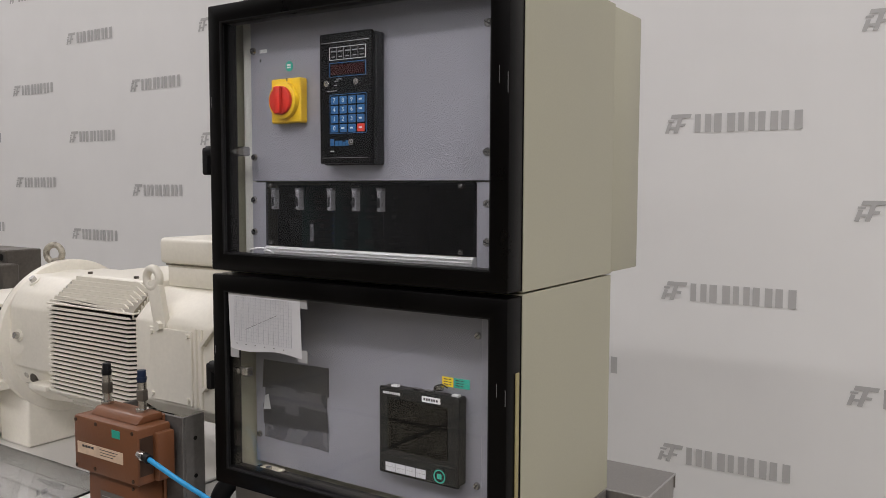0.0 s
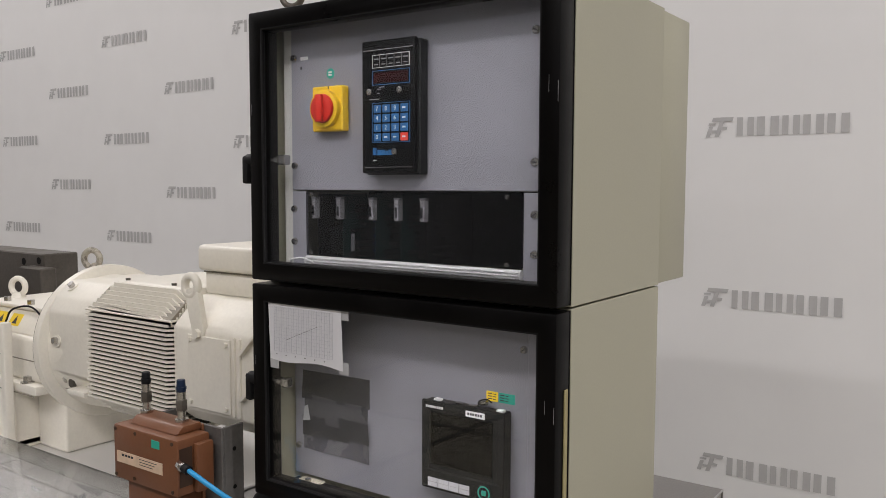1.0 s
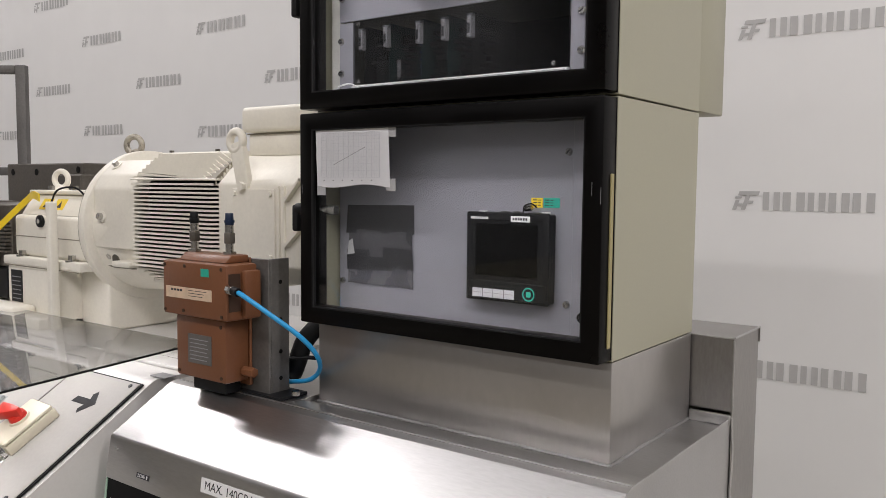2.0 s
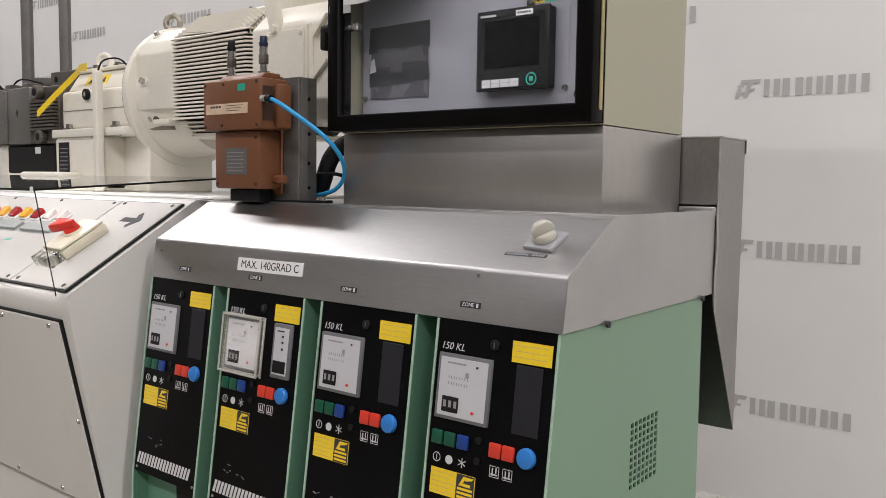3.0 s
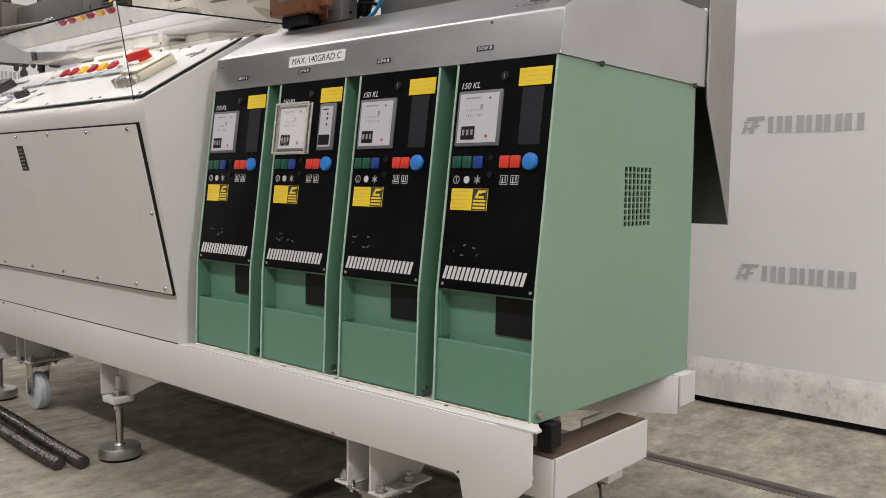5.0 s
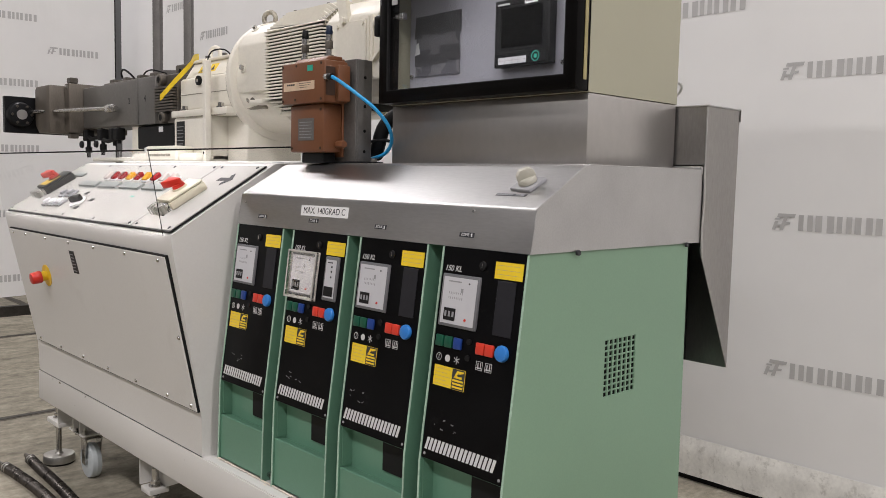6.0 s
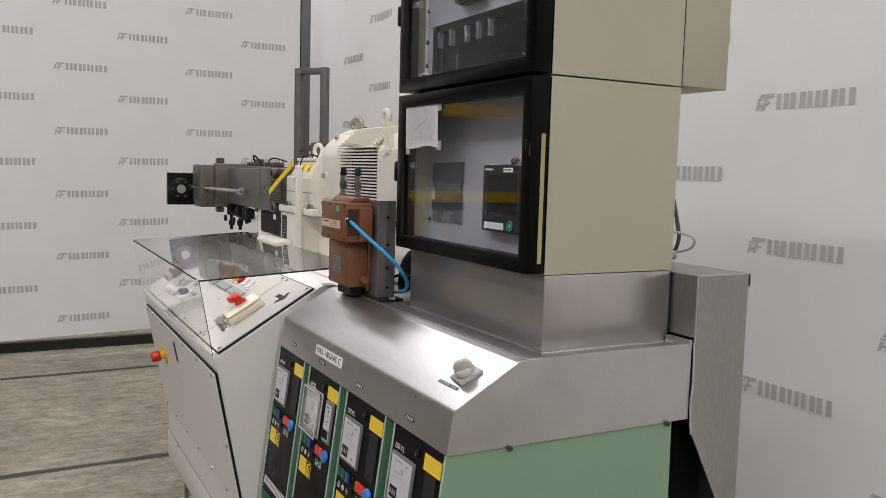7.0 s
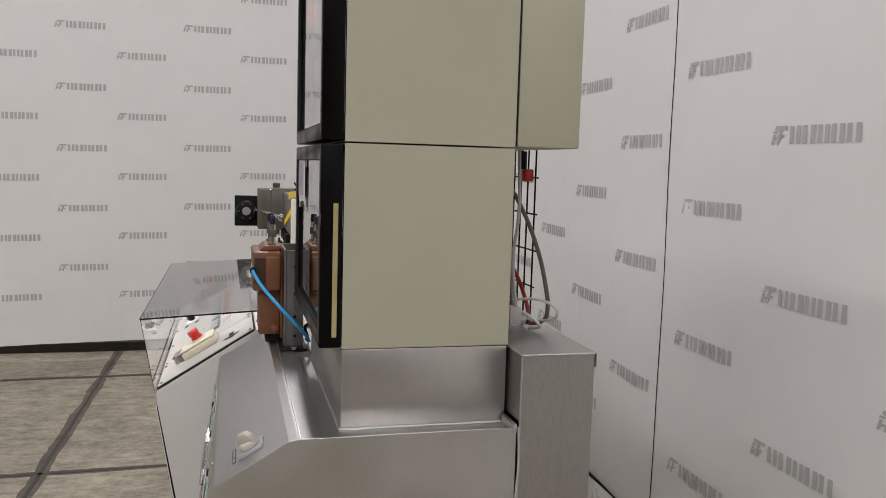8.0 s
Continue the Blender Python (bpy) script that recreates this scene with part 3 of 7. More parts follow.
def latch(parent, z):
    """The hinge-side cam latch of a glazed door: dark lug outside, bolt inside."""
    bm = bmesh.new()
    cyl(bm, (CX0 + 0.001, DY + 0.012, z), (CX0 - 0.020, DY + 0.012, z), 0.011, 16, bev=0.002)
    box(bm, CX0 - 0.024, CX0 - 0.010, DY + 0.002, DY + 0.022, z - 0.040, z + 0.008, 0.004, 2)
    part("latch_knob", bm, M_RUBBER, parent, "black plastic latch knob")
    bm = bmesh.new()
    cyl(bm, (CX0 + 0.030, DY + 0.022, z), (CX0 + 0.062, DY + 0.022, z), 0.0045, 12)
    cyl(bm, (CX0 + 0.045, DY + 0.022, z), (CX0 + 0.052, DY + 0.022, z), 0.008, 6)
    box(bm, CX0 + 0.056, CX0 + 0.070, DY + 0.014, DY + 0.030, z - 0.008, z + 0.008, 0.002)
    part("latch_bolt", bm, M_CHROME, parent, "zinc-plated latch bolt")


def glazed_door(parent, z0, z1, name="door"):
    d = part(name, ring_frame(CX0, CX1 - 0.001, z0 + 0.002, z1 - 0.002, DY, DY + 0.040, 0.030), M_BLACK, parent, "black-framed glazed cabinet door, closed")
    g = part("pane", B(CX0 + 0.026, CX1 - 0.026, DY + 0.0085, DY + 0.0125, z0 + 0.026, z1 - 0.026), M_GLASS, d, "clear glass pane")
    g.visible_shadow = False
    part("gasket", ring_frame(CX0 + 0.027, CX1 - 0.027, z0 + 0.028, z1 - 0.028, DY + 0.0005, DY + 0.008, 0.0045, 0.0008), M_RUBBER, d)
    # scratches on the frame
    for xs, za, zb in ((CX1 - 0.0035, 0.60, 0.66), (CX1 - 0.017, 0.63, 0.68), (CX0 + 0.006, 0.62, 0.66)):
        part("scratch", B(xs, xs + 0.0004, DY - 0.0003, DY + 0.0006, z0 + za * (z1 - z0), z0 + zb * (z1 - z0)), M_PRINTG, d)
    return d


def upper_cabinet():
    z0, z1 = 1.709, 2.163
    cab = thing("electrical_cabinet", (-0.82, 1.19, z0), "beige steel control cabinet with a black-framed glass door, stacked on another", "cabinet")
    shell(cab, CX0 + 0.002, CX1, CY0, CY1, z0, z1)
    door = glazed_door(cab, z0, z1)
    latch(door, 1.915)
    part("rear_box", B(CX0 + 0.02, CX1 - 0.002, CY1 + 0.0045, 1.478, z0 + 0.001, z1 - 0.002, 0.003, 2), M_BEIGE, cab, "shallow beige housing on the back")
    part("seam", B(CX0 + 0.024, CX1 - 0.0026, CY1 + 0.0002, CY1 + 0.0043, z0 + 0.003, z1 - 0.004), M_RUBBER, cab)
    for x in (CX0 + 0.022, CX1 - 0.052):
        part("rack_rail", B(x, x + 0.030, 1.046, 1.066, z0 + 0.016, z1 - 0.016, 0.001), M_PANEL_LT, cab)
    p = part("front_panel", B(-1.065, -0.583, 1.040, 1.043, 1.865, 2.146, 0.0006), M_PANEL, cab, "grey anodised front panel")
    for x, zz in ((-1.058, (1.906, 2.088)), (-0.589, (1.906, 2.088))):
        for z in zz:
            screw(x, 1.0400, z, p)
    # subrack with a smoky window
    rk = part("subrack", B(-1.065, -1.029, 1.040, 1.043, 1.736, 1.863, 0.0006), M_PANEL, cab, "card subrack behind a dark acrylic window")
    part("ear", B(-0.606, -0.583, 1.040, 1.043, 1.736, 1.863, 0.0006), M_PANEL, rk)
    for x in (-1.060, -0.588):
        for z in (1.832, 1.776):
            screw(x, 1.0400, z, rk)
    part("rail", prism([(1.030, 1.741), (1.034, 1.739), (1.042, 1.739), (1.042, 1.753), (1.034, 1.753), (1.030, 1.7475)], -1.028, -0.607), M_RAIL, rk, "bright aluminium rail")
    part("rail_rib", B(-1.028, -0.607, 1.0275, 1.0300, 1.7440, 1.7460, 0.0005), M_RAIL, rk)
    part("rail_rib", B(-1.028, -0.607, 1.0275, 1.0300, 1.7490, 1.7505, 0.0005), M_RAIL, rk)
    part("rail", B(-1.065, -0.583, 1.032, 1.039, 1.7275, 1.7345, 0.001), M_RAIL, rk)
    w = part("window", B(-1.0285, -0.6065, 1.036, 1.039, 1.7545, 1.8630), M_SMOKE, rk, "dark tinted acrylic window")
    w.visible_shadow = False
    for x, z in ((-1.016, 1.857), (-0.63, 1.857), (-1.016, 1.760), (-0.63, 1.760)):
        screw(x, 1.0358, z, rk, 0.004)
    part("backplane", B(-1.028, -0.607, 1.20, 1.203, 1.738, 1.863), M_INSIDE, rk)
    for k, (x, mtl) in enumerate(((-1.024, M_CHAR), (-0.967, M_PCB), (-0.896, M_PCB), (-0.843, M_PCB), (-0.792, M_CHAR))):
        c = part("card", B(x - 0.0009, x + 0.0009, 1.062, 1.19, 1.742, 1.858), mtl, rk, "plug-in circuit card")
        hd = part("handle", B(x - 0.0042, x + 0.0042, 1.049, 1.062, 1.816, 1.850, 0.0012), M_LABELW, c, "pale card pull")
        part("window", B(x - 0.0022, x + 0.0022, 1.0486, 1.0492, 1.822, 1.838), M_CHAR, hd)
        part("tab", B(x - 0.0065, x + 0.0065, 1.050, 1.060, 1.849, 1.853, 0.0008), M_GREYPL, c)
        bm = bmesh.new()
        for q in range(9):
            zz = 1.752 + q * 0.0105
            dx = rand(0.006, 0.020)
            box(bm, x + 0.001, x + 0.001 + dx, 1.075 + rand(0, 0.03), 1.12, zz, zz + rand(0.003, 0.008))
        part("components", bm, M_CHAR if k % 2 else M_RUBBER, c)
    part("relay", B(-0.9440, -0.9360, 1.055, 1.058, 1.763, 1.792, 0.001), M_GREYPL, rk, "white label on a relay")
    part("cover", B(-1.008, -0.985, 1.07, 1.12, 1.756, 1.80, 0.008, 3), M_CHAR, rk)
    bm = bmesh.new()
    for q in range(7):
        box(bm, -0.897, -0.8945, 1.058, 1.060, 1.765 + q * 0.012, 1.7675 + q * 0.012)
    part("indicator", bm, M_BLUE_DK, rk)
    # a loose wire on the frame's lower bar
    part("wire", tube(bmesh.new(), spline([(-1.05, 1.022, 1.742), (-1.035, 1.006, 1.748), (-1.01, 1.008, 1.752), (-0.995, 1.02, 1.743)]), 0.0014, 6), M_LABELW, cab)
    for x, y in ((-1.075, 1.052), (-0.553, 1.322)):
        e = thing("lifting_eye", (x, y, z1), "dull steel lifting eye bolted to the cabinet top", "lifting eye", "cabinet lifting eyes")
        part("ring", torus(bmesh.new(), (x, y, z1 + 0.036), (0.30, -0.95, 0), 0.0195, 0.0055), M_DARKSTEEL, e)
        part("collar", C((x, y, z1), (x, y, z1 + 0.014), 0.013, 18, 0.009), M_DARKSTEEL, e)
    return p


panel_up = upper_cabinet()


def main_switch():
    s = thing("main_switch", (-0.9625, 1.040, 1.995), "yellow rotary main switch with a red knob on the grey panel", "switch")
    part("plate", B(-1.000, -0.933, 1.023, 1.0398, 1.961, 2.034, 0.002), M_YELLOW, s)
    c = Vector((-0.967, 1.023, 1.997))
    part("collar", C(c, c + Vector((0, -0.008, 0)), 0.0305, 32, 0.029, 0.001), M_YELLOW, s)
    c = c + Vector((0, 0.006, 0))
    part("shroud", C(c + Vector((0, -0.008, 0)), c + Vector((0, -0.015, 0)), 0.030, 32, bev=0.001), M_YELLOW, s)
    k = part("knob", C(c + Vector((0, -0.015, 0)), c + Vector((0, -0.021, 0)), 0.0240, 32, 0.0230, 0.0015), M_RED, s, "red rotary knob")
    part("grip", B(c.x - 0.0075, c.x + 0.0075, c.y - 0.0285, c.y - 0.021, c.z - 0.0225, c.z + 0.0225, 0.003, 2), M_RED, k)
    bm = bmesh.new()
    box(bm, -0.964, -0.962, 1.0225, 1.0232, 2.029, 2.034)
    part("mark", bm, M_PRINTD, s)
    bm = C((-0.9735, 1.0398, 2.0565), (-0.9735, 1.0392, 2.0565), 0.0085, 24)
    d = single("round_sticker", bm, M_TEAL, "round teal inspection sticker on the grey panel", "sticker")
    bm = bmesh.new()
    box(bm, -0.978, -0.970, 1.0387, 1.0391, 2.057, 2.060)
    box(bm, -0.978, -0.970, 1.0387, 1.0391, 2.053, 2.0555)
    part("print", bm, M_LABELW, d)
    sq = single("paper_scrap", B(-1.042, -1.025, 1.0388, 1.0397, 2.083, 2.089, 0.0003), M_LABELW, "torn remains of a white label on the panel", "label")
    sq2 = part("print", B(-1.042, -1.039, 1.0388, 1.0397, 2.068, 2.073), M_PRINTD, sq)


main_switch()


def keypad_unit():
    x0, x1, z0, z1, yf = -0.8815, -0.7775, 1.8915, 2.0945, 1.0115
    k = thing("keypad_controller", (-0.83, 1.040, z0), "black controller box with display and blue keypad on the panel", "controller")
    part("housing", B(x0 + 0.001, x1 + 0.004, yf + 0.008, 1.0398, z0 - 0.002, z1 - 0.002, 0.002), M_CHAR, k)
    part("bezel", B(x0, x1, yf, yf + 0.0085, z0, z1, 0.0025, 2), M_PNL_BLACK, k)
    f = yf - 0.0006
    part("edge", B(x0 + 0.004, x1 - 0.004, f, yf + 0.001, 2.0795, 2.0805), M_PRINTG, k)

    def outline(a, b, c, d, w=0.0008):
        bm = bmesh.new()
        box(bm, a, b, f, yf + 0.001, c, c + w)
        box(bm, a, b, f, yf + 0.001, d - w, d)
        box(bm, a, a + w, f, yf + 0.001, c + w, d - w)
        box(bm, b - w, b, f, yf + 0.001, c + w, d - w)
        return bm
    part("border", outline(-0.860, -0.787, 2.0525, 2.0725), M_PRINT, k)
    bm = bmesh.new()
    for q in range(5):
        xa = -0.8585 + q * 0.0142
        box(bm, xa + 0.013, xa + 0.0135, f, yf + 0.001, 2.0535, 2.0715)
        box(bm, xa + 0.002, xa + 0.011, f, yf + 0.001, 2.065, 2.0668)
        box(bm, xa + 0.003, xa + 0.010, f, yf + 0.001, 2.057, 2.0585)
    part("print", bm, M_PRINTG, k)
    part("border", outline(-0.860, -0.787, 2.0265, 2.0485), M_KEYBLUE, k)
    part("display", B(-0.857, -0.790, f, yf + 0.001, 2.0295, 2.0455), mat("dark_red_display", (0.030, 0.006, 0.007), 0.15), k, "unlit dark red display")
    for x, z in ((-0.8625, 2.0165), (-0.8035, 2.0165), (-0.8135, 1.9245)):
        part("key_switch", C((x, yf, z), (x, yf - 0.006, z), 0.0052, 18, bev=0.001), M_CHROME, k, "small chromed key switch")
    bm = bmesh.new()
    for a, b, z in ((-0.850, -0.842, 2.0195), (-0.846, -0.836, 2.0225), (-0.851, -0.845, 2.013), (-0.866, -0.846, 2.0045)):
        box(bm, a, b, f, yf + 0.001, z, z + 0.0013)
    part("print", bm, M_PRINTG, k)
    part("border", outline(-0.860, -0.7865, 1.9385, 1.9995), M_KEYBLUE, k)
    key = None
    for r in range(4):
        for c in range(4):
            xa, za = -0.8572 + c * 0.0176, 1.9840 - r * 0.0145
            red = r == 3 and c == 3
            ob = part("key", B(xa, xa + 0.0142, yf - 0.0012, yf + 0.001, za, za + 0.0122, 0.0006), M_ORANGE if red else M_KEYBLUE, k, "red enter key" if red else "")
            t = ("7", "8", "9", "", "4", "5", "6", "", "1", "2", "3", "", "0", "", "", "")[r * 4 + c]
            if t:
                words("digit", t, 0.0095, faces_to((0, -1, 0), (xa + 0.0071, yf - 0.00125, za + 0.0061)), M_PRINT, ob)
            else:
                part("mark", B(xa + 0.004, xa + 0.010, yf - 0.0016, yf - 0.001, za + 0.005, za + 0.0075), M_PRINT, ob)
    bm = bmesh.new()
    for a, b, h in ((-0.859, -0.852, 0.011), (-0.850, -0.843, 0.008), (-0.842, -0.835, 0.008), (-0.834, -0.829, 0.006), (-0.828, -0.821, 0.008)):
        box(bm, a, b, f, yf + 0.001, 1.9195, 1.9195 + h)
    part("printed_mark", bm, M_KEYBLUE, k, "blue maker's mark as plain blocks")
    part("print", B(-0.859, -0.852, f, yf + 0.001, 1.9105, 1.912), M_PRINT, k)
    part("edge", B(x0 + 0.006, x1 - 0.006, f, yf + 0.001, 1.9005, 1.9012), M_PRINTG, k)


keypad_unit()


def lower_cabinet():
    z0, z1 = 1.331, 1.706
    cab = thing("electrical_cabinet", (-0.82, 1.19, z0), "beige control cabinet with black-framed glass door on a steel plinth", "cabinet")
    shell(cab, CX0 + 0.002, CX1, CY0, CY1, z0, z1)
    door = glazed_door(cab, z0, z1)
    latch(door, 1.535)
    part("grip_strip", B(CX1 - 0.001, CX1 + 0.0015, DY + 0.023, DY + 0.032, 1.353, 1.598, 0.0007), M_GOLD, door, "aged yellow plastic edge strip")
    p = part("mounting_panel", B(-1.094, -0.611, 1.070, 1.073, 1.352, 1.690, 0.0006), M_PANEL, cab, "grey mounting panel")
    for x, z in ((-0.620, 1.632), (-0.620, 1.400), (-1.085, 1.403), (-1.085, 1.640)):
        screw(x, 1.070, z, p, 0.006)
    for a, b in ((-0.608, -0.590), (-0.586, -0.560)):
        part("rail", B(a, b, 1.060, 1.080, z0 + 0.02, z1 - 0.02, 0.0015), M_PANEL, cab)
    part("bracket", B(-1.066, -1.018, 1.030, 1.066, 1.3465, 1.3500, 0.0008), M_CREAMPL, cab, "cream bracket plate with a bolt")
    part("bolt", C((-1.042, 1.048, 1.350), (-1.042, 1.048, 1.355), 0.006, 6), M_CHROME, cab)
    part("sill", B(CX0 + 0.03, CX1 - 0.03, 1.029, 1.066, 1.3440, 1.3465), M_CHAR, cab)
    part("knob", C((-0.585, 1.052, 1.385), (-0.585, 1.060, 1.385), 0.008, 16), M_RUBBER, cab)
    # the taped-over cut-out
    t = thing("taped_cutout", (-0.995, 1.069, 1.40), "cut-out in the panel covered with overlapping grey tape", "tape patch")
    for xa, xb, za, zb, dy, tilt in ((-1.074, -0.918, 1.492, 1.543, 0.0, 0.8), (-1.068, -0.921, 1.452, 1.500, 0.0008, -1.2), (-1.072, -0.960, 1.425, 1.462, 0.0016, 1.5), (-1.070, -0.919, 1.401, 1.436, 0.0008, -0.6), (-0.985, -0.917, 1.435, 1.470, 0.0022, -2.0)):
        bm = bmesh.new()
        n = 14
        top, bot = [], []
        for q in range(n + 1):
            x = xa + (xb - xa) * q / n
            w = 0.0012 * noise.noise(Vector((x * 40, za * 9, 0)))
            yy = 1.0688 - dy + 0.0012 * noise.noise(Vector((x * 25, za * 20, 4)))
            s = (x - xa) * math.tan(radians(tilt))
            top.append(bm.verts.new((x + (rand(-0.002, 0.002) if q in (0, n) else 0), yy, zb + w + s)))
            bot.append(bm.verts.new((x + (rand(-0.002, 0.002) if q in (0, n) else 0), yy - 0.0004, za - w + s)))
        fr = [bm.faces.new((bot[q], bot[q + 1], top[q + 1], top[q])) for q in range(n)]
        r = bmesh.ops.extrude_face_region(bm, geom=fr)
        bmesh.ops.translate(bm, vec=(0, 0.0006, 0), verts=[v for v in r["geom"] if isinstance(v, bmesh.types.BMVert)])
        bmesh.ops.recalc_face_normals(bm, faces=bm.faces)
        part("tape_strip", bm, (M_TAPE, M_TAPE_LT, M_TAPE_DK)[int(dy * 2500 + za * 100) % 3], t)
    bm = bmesh.new()
    v = [bm.verts.new(c) for c in ((-1.071, 1.0655, 1.452), (-1.052, 1.0648, 1.455), (-1.058, 1.0650, 1.482), (-1.066, 1.0655, 1.478))]
    bm.faces.new(v)
    r = bmesh.ops.extrude_face_region(bm, geom=list(bm.faces))
    bmesh.ops.translate(bm, vec=(0, 0.0005, 0), verts=[q for q in r["geom"] if isinstance(q, bmesh.types.BMVert)])
    part("tape_end", bm, M_CLEAR_TAPE, t, "pale torn end of the tape")
    for xa, m, lab in ((-0.684, M_STICKER, "yellow"), (-0.662, M_TEAL, "teal")):
        s = single("inspection_sticker", B(xa, xa + (0.020 if m == M_STICKER else 0.028), 1.0690, 1.0699, 1.547, 1.562), m, lab + " inspection sticker on the mounting panel", "sticker", group="inspection stickers")
        bm = bmesh.new()
        for q in range(3):
            box(bm, xa + 0.003, xa + 0.010, 1.0686, 1.0692, 1.550 + q * 0.004, 1.5515 + q * 0.004)
            box(bm, xa + 0.012, xa + 0.017, 1.0686, 1.0692, 1.550 + q * 0.004, 1.5512 + q * 0.004)
        part("print", bm, M_PRINTD, s)
    # chart on the inside of the glass
    pp = thing("paper_chart", (-0.99, 0.9928, 1.577), "creased white graph-paper chart taped to the glass door", "paper")
    bm = bmesh.new()
    n, mz = 14, 8
    g = [[bm.verts.new((-1.0765 + 0.167 * i / n + 0.004 * (1 - j / mz), 0.9915 - 0.0008 - 0.0016 * abs(noise.noise(Vector((i * 0.35, j * 0.4, 9)))), 1.5775 + 0.1015 * j / mz - 0.003 * math.sin(i * 0.5) * (j == 0) + 0.002 * i / n * (j == mz))) for j in range(mz + 1)] for i in range(n + 1)]
    for i in range(n):
        for j in range(mz):
            bm.faces.new((g[i][j], g[i + 1][j], g[i + 1][j + 1], g[i][j + 1]))
    place(bm, Matrix.Translation((0, -0.0010, 0)))
    part("sheet", bm, M_PAPER, pp)
    bm = bmesh.new()
    for i in range(24):
        x = -1.060 + i * 0.0058
        box(bm, x, x + 0.00022, 0.9872, 0.9876, 1.592, 1.668)
    for j in range(14):
        z = 1.592 + j * 0.0058
        box(bm, -1.060, -0.926, 0.9872, 0.9876, z, z + 0.00022)
    part("grid", bm, M_PRINTL, pp)
    bm = bmesh.new()
    place(box(bm, -0.040, 0.040, 0, 0.0003, -0.00025, 0.00025), Matrix.Translation((-0.995, 0.9868, 1.628)) @ Matrix.Rotation(radians(-22), 4, "Y"))
    for q in range(6):
        box(bm, -1.055 + q * 0.022, -1.0525 + q * 0.022, 0.9868, 0.9872, 1.5865, 1.5878)
    part("curve", bm, M_PRINTD, pp)
    for x, z in ((-0.905, 1.668), (-0.905, 1.580), (-1.064, 1.571)):
        part("tape", B(x - 0.010, x + 0.010, 0.9905, 0.9925, z - 0.010, z + 0.010, 0.0004), M_CLEAR_TAPE, pp)


lower_cabinet()


def recorder():
    x0, x1, z0, z1, yf = -0.789, -0.6375, 1.3975, 1.539, 1.044
    r = thing("chart_recorder", (-0.713, 1.070, z0), "charcoal panel-mounted paperless recorder with a dark screen", "recorder")
    part("housing", B(x0 + 0.002, x1 - 0.002, yf + 0.006, 1.0697, z0 + 0.002, z1 - 0.002, 0.002), M_CHAR, r)
    part("bezel", ring_frame(x0, x1, z0, z1, yf, yf + 0.0065, 0.0135, 0.003), M_CHAR, r)
    part("face", B(x0 + 0.012, x1 - 0.012, yf + 0.0025, yf + 0.0075, z0 + 0.012, z1 - 0.012), M_CHAR, r)
    part("lower_flap", B(x0 + 0.004, x1 - 0.004, yf - 0.002, yf + 0.003, z0 + 0.004, z0 + 0.032, 0.0015), M_CHAR, r)
    part("screen", B(x0 + 0.0175, x1 - 0.021, yf + 0.0012, yf + 0.003, 1.438, 1.5205), M_SCREEN, r, "dark glossy screen")
    bm = bmesh.new()
    for q in range(4):
        box(bm, -0.774 + q * 0.0197, -0.7555 + q * 0.0197, yf - 0.0026, yf - 0.0018, 1.4035, 1.4175)
    part("button_field", bm, M_CTRLFACE, r, "row of white key fields")
    bm = bmesh.new()
    box(bm, -0.774, -0.697, yf - 0.0029, yf - 0.0024, 1.4105, 1.4112)
    part("print", bm, M_PRINTG, r)
    c = (-0.669, yf - 0.0022, 1.4140)
    d = part("dial", C(c, (c[0], c[1] - 0.0025, c[2]), 0.0125, 28, 0.0118), M_CHAR, r)
    part("ring", torus(bmesh.new(), (c[0], c[1] - 0.0026, c[2]), (0, -1, 0), 0.0098, 0.0011, 24, 6), M_TEAL, d, "teal cursor ring")
    part("key", B(c[0] - 0.004, c[0] + 0.004, c[1] - 0.0035, c[1] - 0.002, c[2] - 0.004, c[2] + 0.004, 0.001), M_TEAL, d)
    bm = bmesh.new()
    for q in range(8):
        box(bm, -0.780 + q * 0.0042, -0.7768 + q * 0.0042, yf - 0.0004, yf + 0.0006, 1.5275, 1.5312)
    part("printed_mark", bm, M_PRINT, r, "maker's mark as plain pale blocks")
    part("label", B(-0.705, -0.671, yf - 0.0006, yf + 0.0006, 1.5245, 1.5335), M_LABELW, r, "small white number label")
    bm = bmesh.new()
    for q in range(6):
        box(bm, -0.7015 + q * 0.0046, -0.6985 + q * 0.0046, yf - 0.0010, yf - 0.0004, 1.5272, 1.531)
    part("print", bm, M_PRINTD, r)
    for x, m in ((-0.765, M_LABELW), (-0.723, M_CHROME), (-0.7, M_CHROME), (-0.650, M_LABELW)):
        part("clip", B(x - 0.006, x + 0.006, yf + 0.008, yf + 0.017, z1 - 0.002, z1 + 0.0015, 0.0005), m, r)
    part("key_bunch", C((-0.688, yf + 0.014, z1 + 0.006), (-0.676, yf + 0.014, z1 + 0.008), 0.0045, 10), M_CHROME, r, "small keys left in the lock")
    part("wire", tube(bmesh.new(), spline([(-0.69, yf + 0.012, z1), (-0.685, yf + 0.006, z1 + 0.010), (-0.675, yf + 0.010, z1 + 0.014), (-0.67, yf + 0.018, z1 + 0.008)], 6), 0.0012, 6), M_RUBBER, r)


recorder()

# ---- stainless plinth, hood and duct ----
HX0, HX1 = -1.425, -0.452


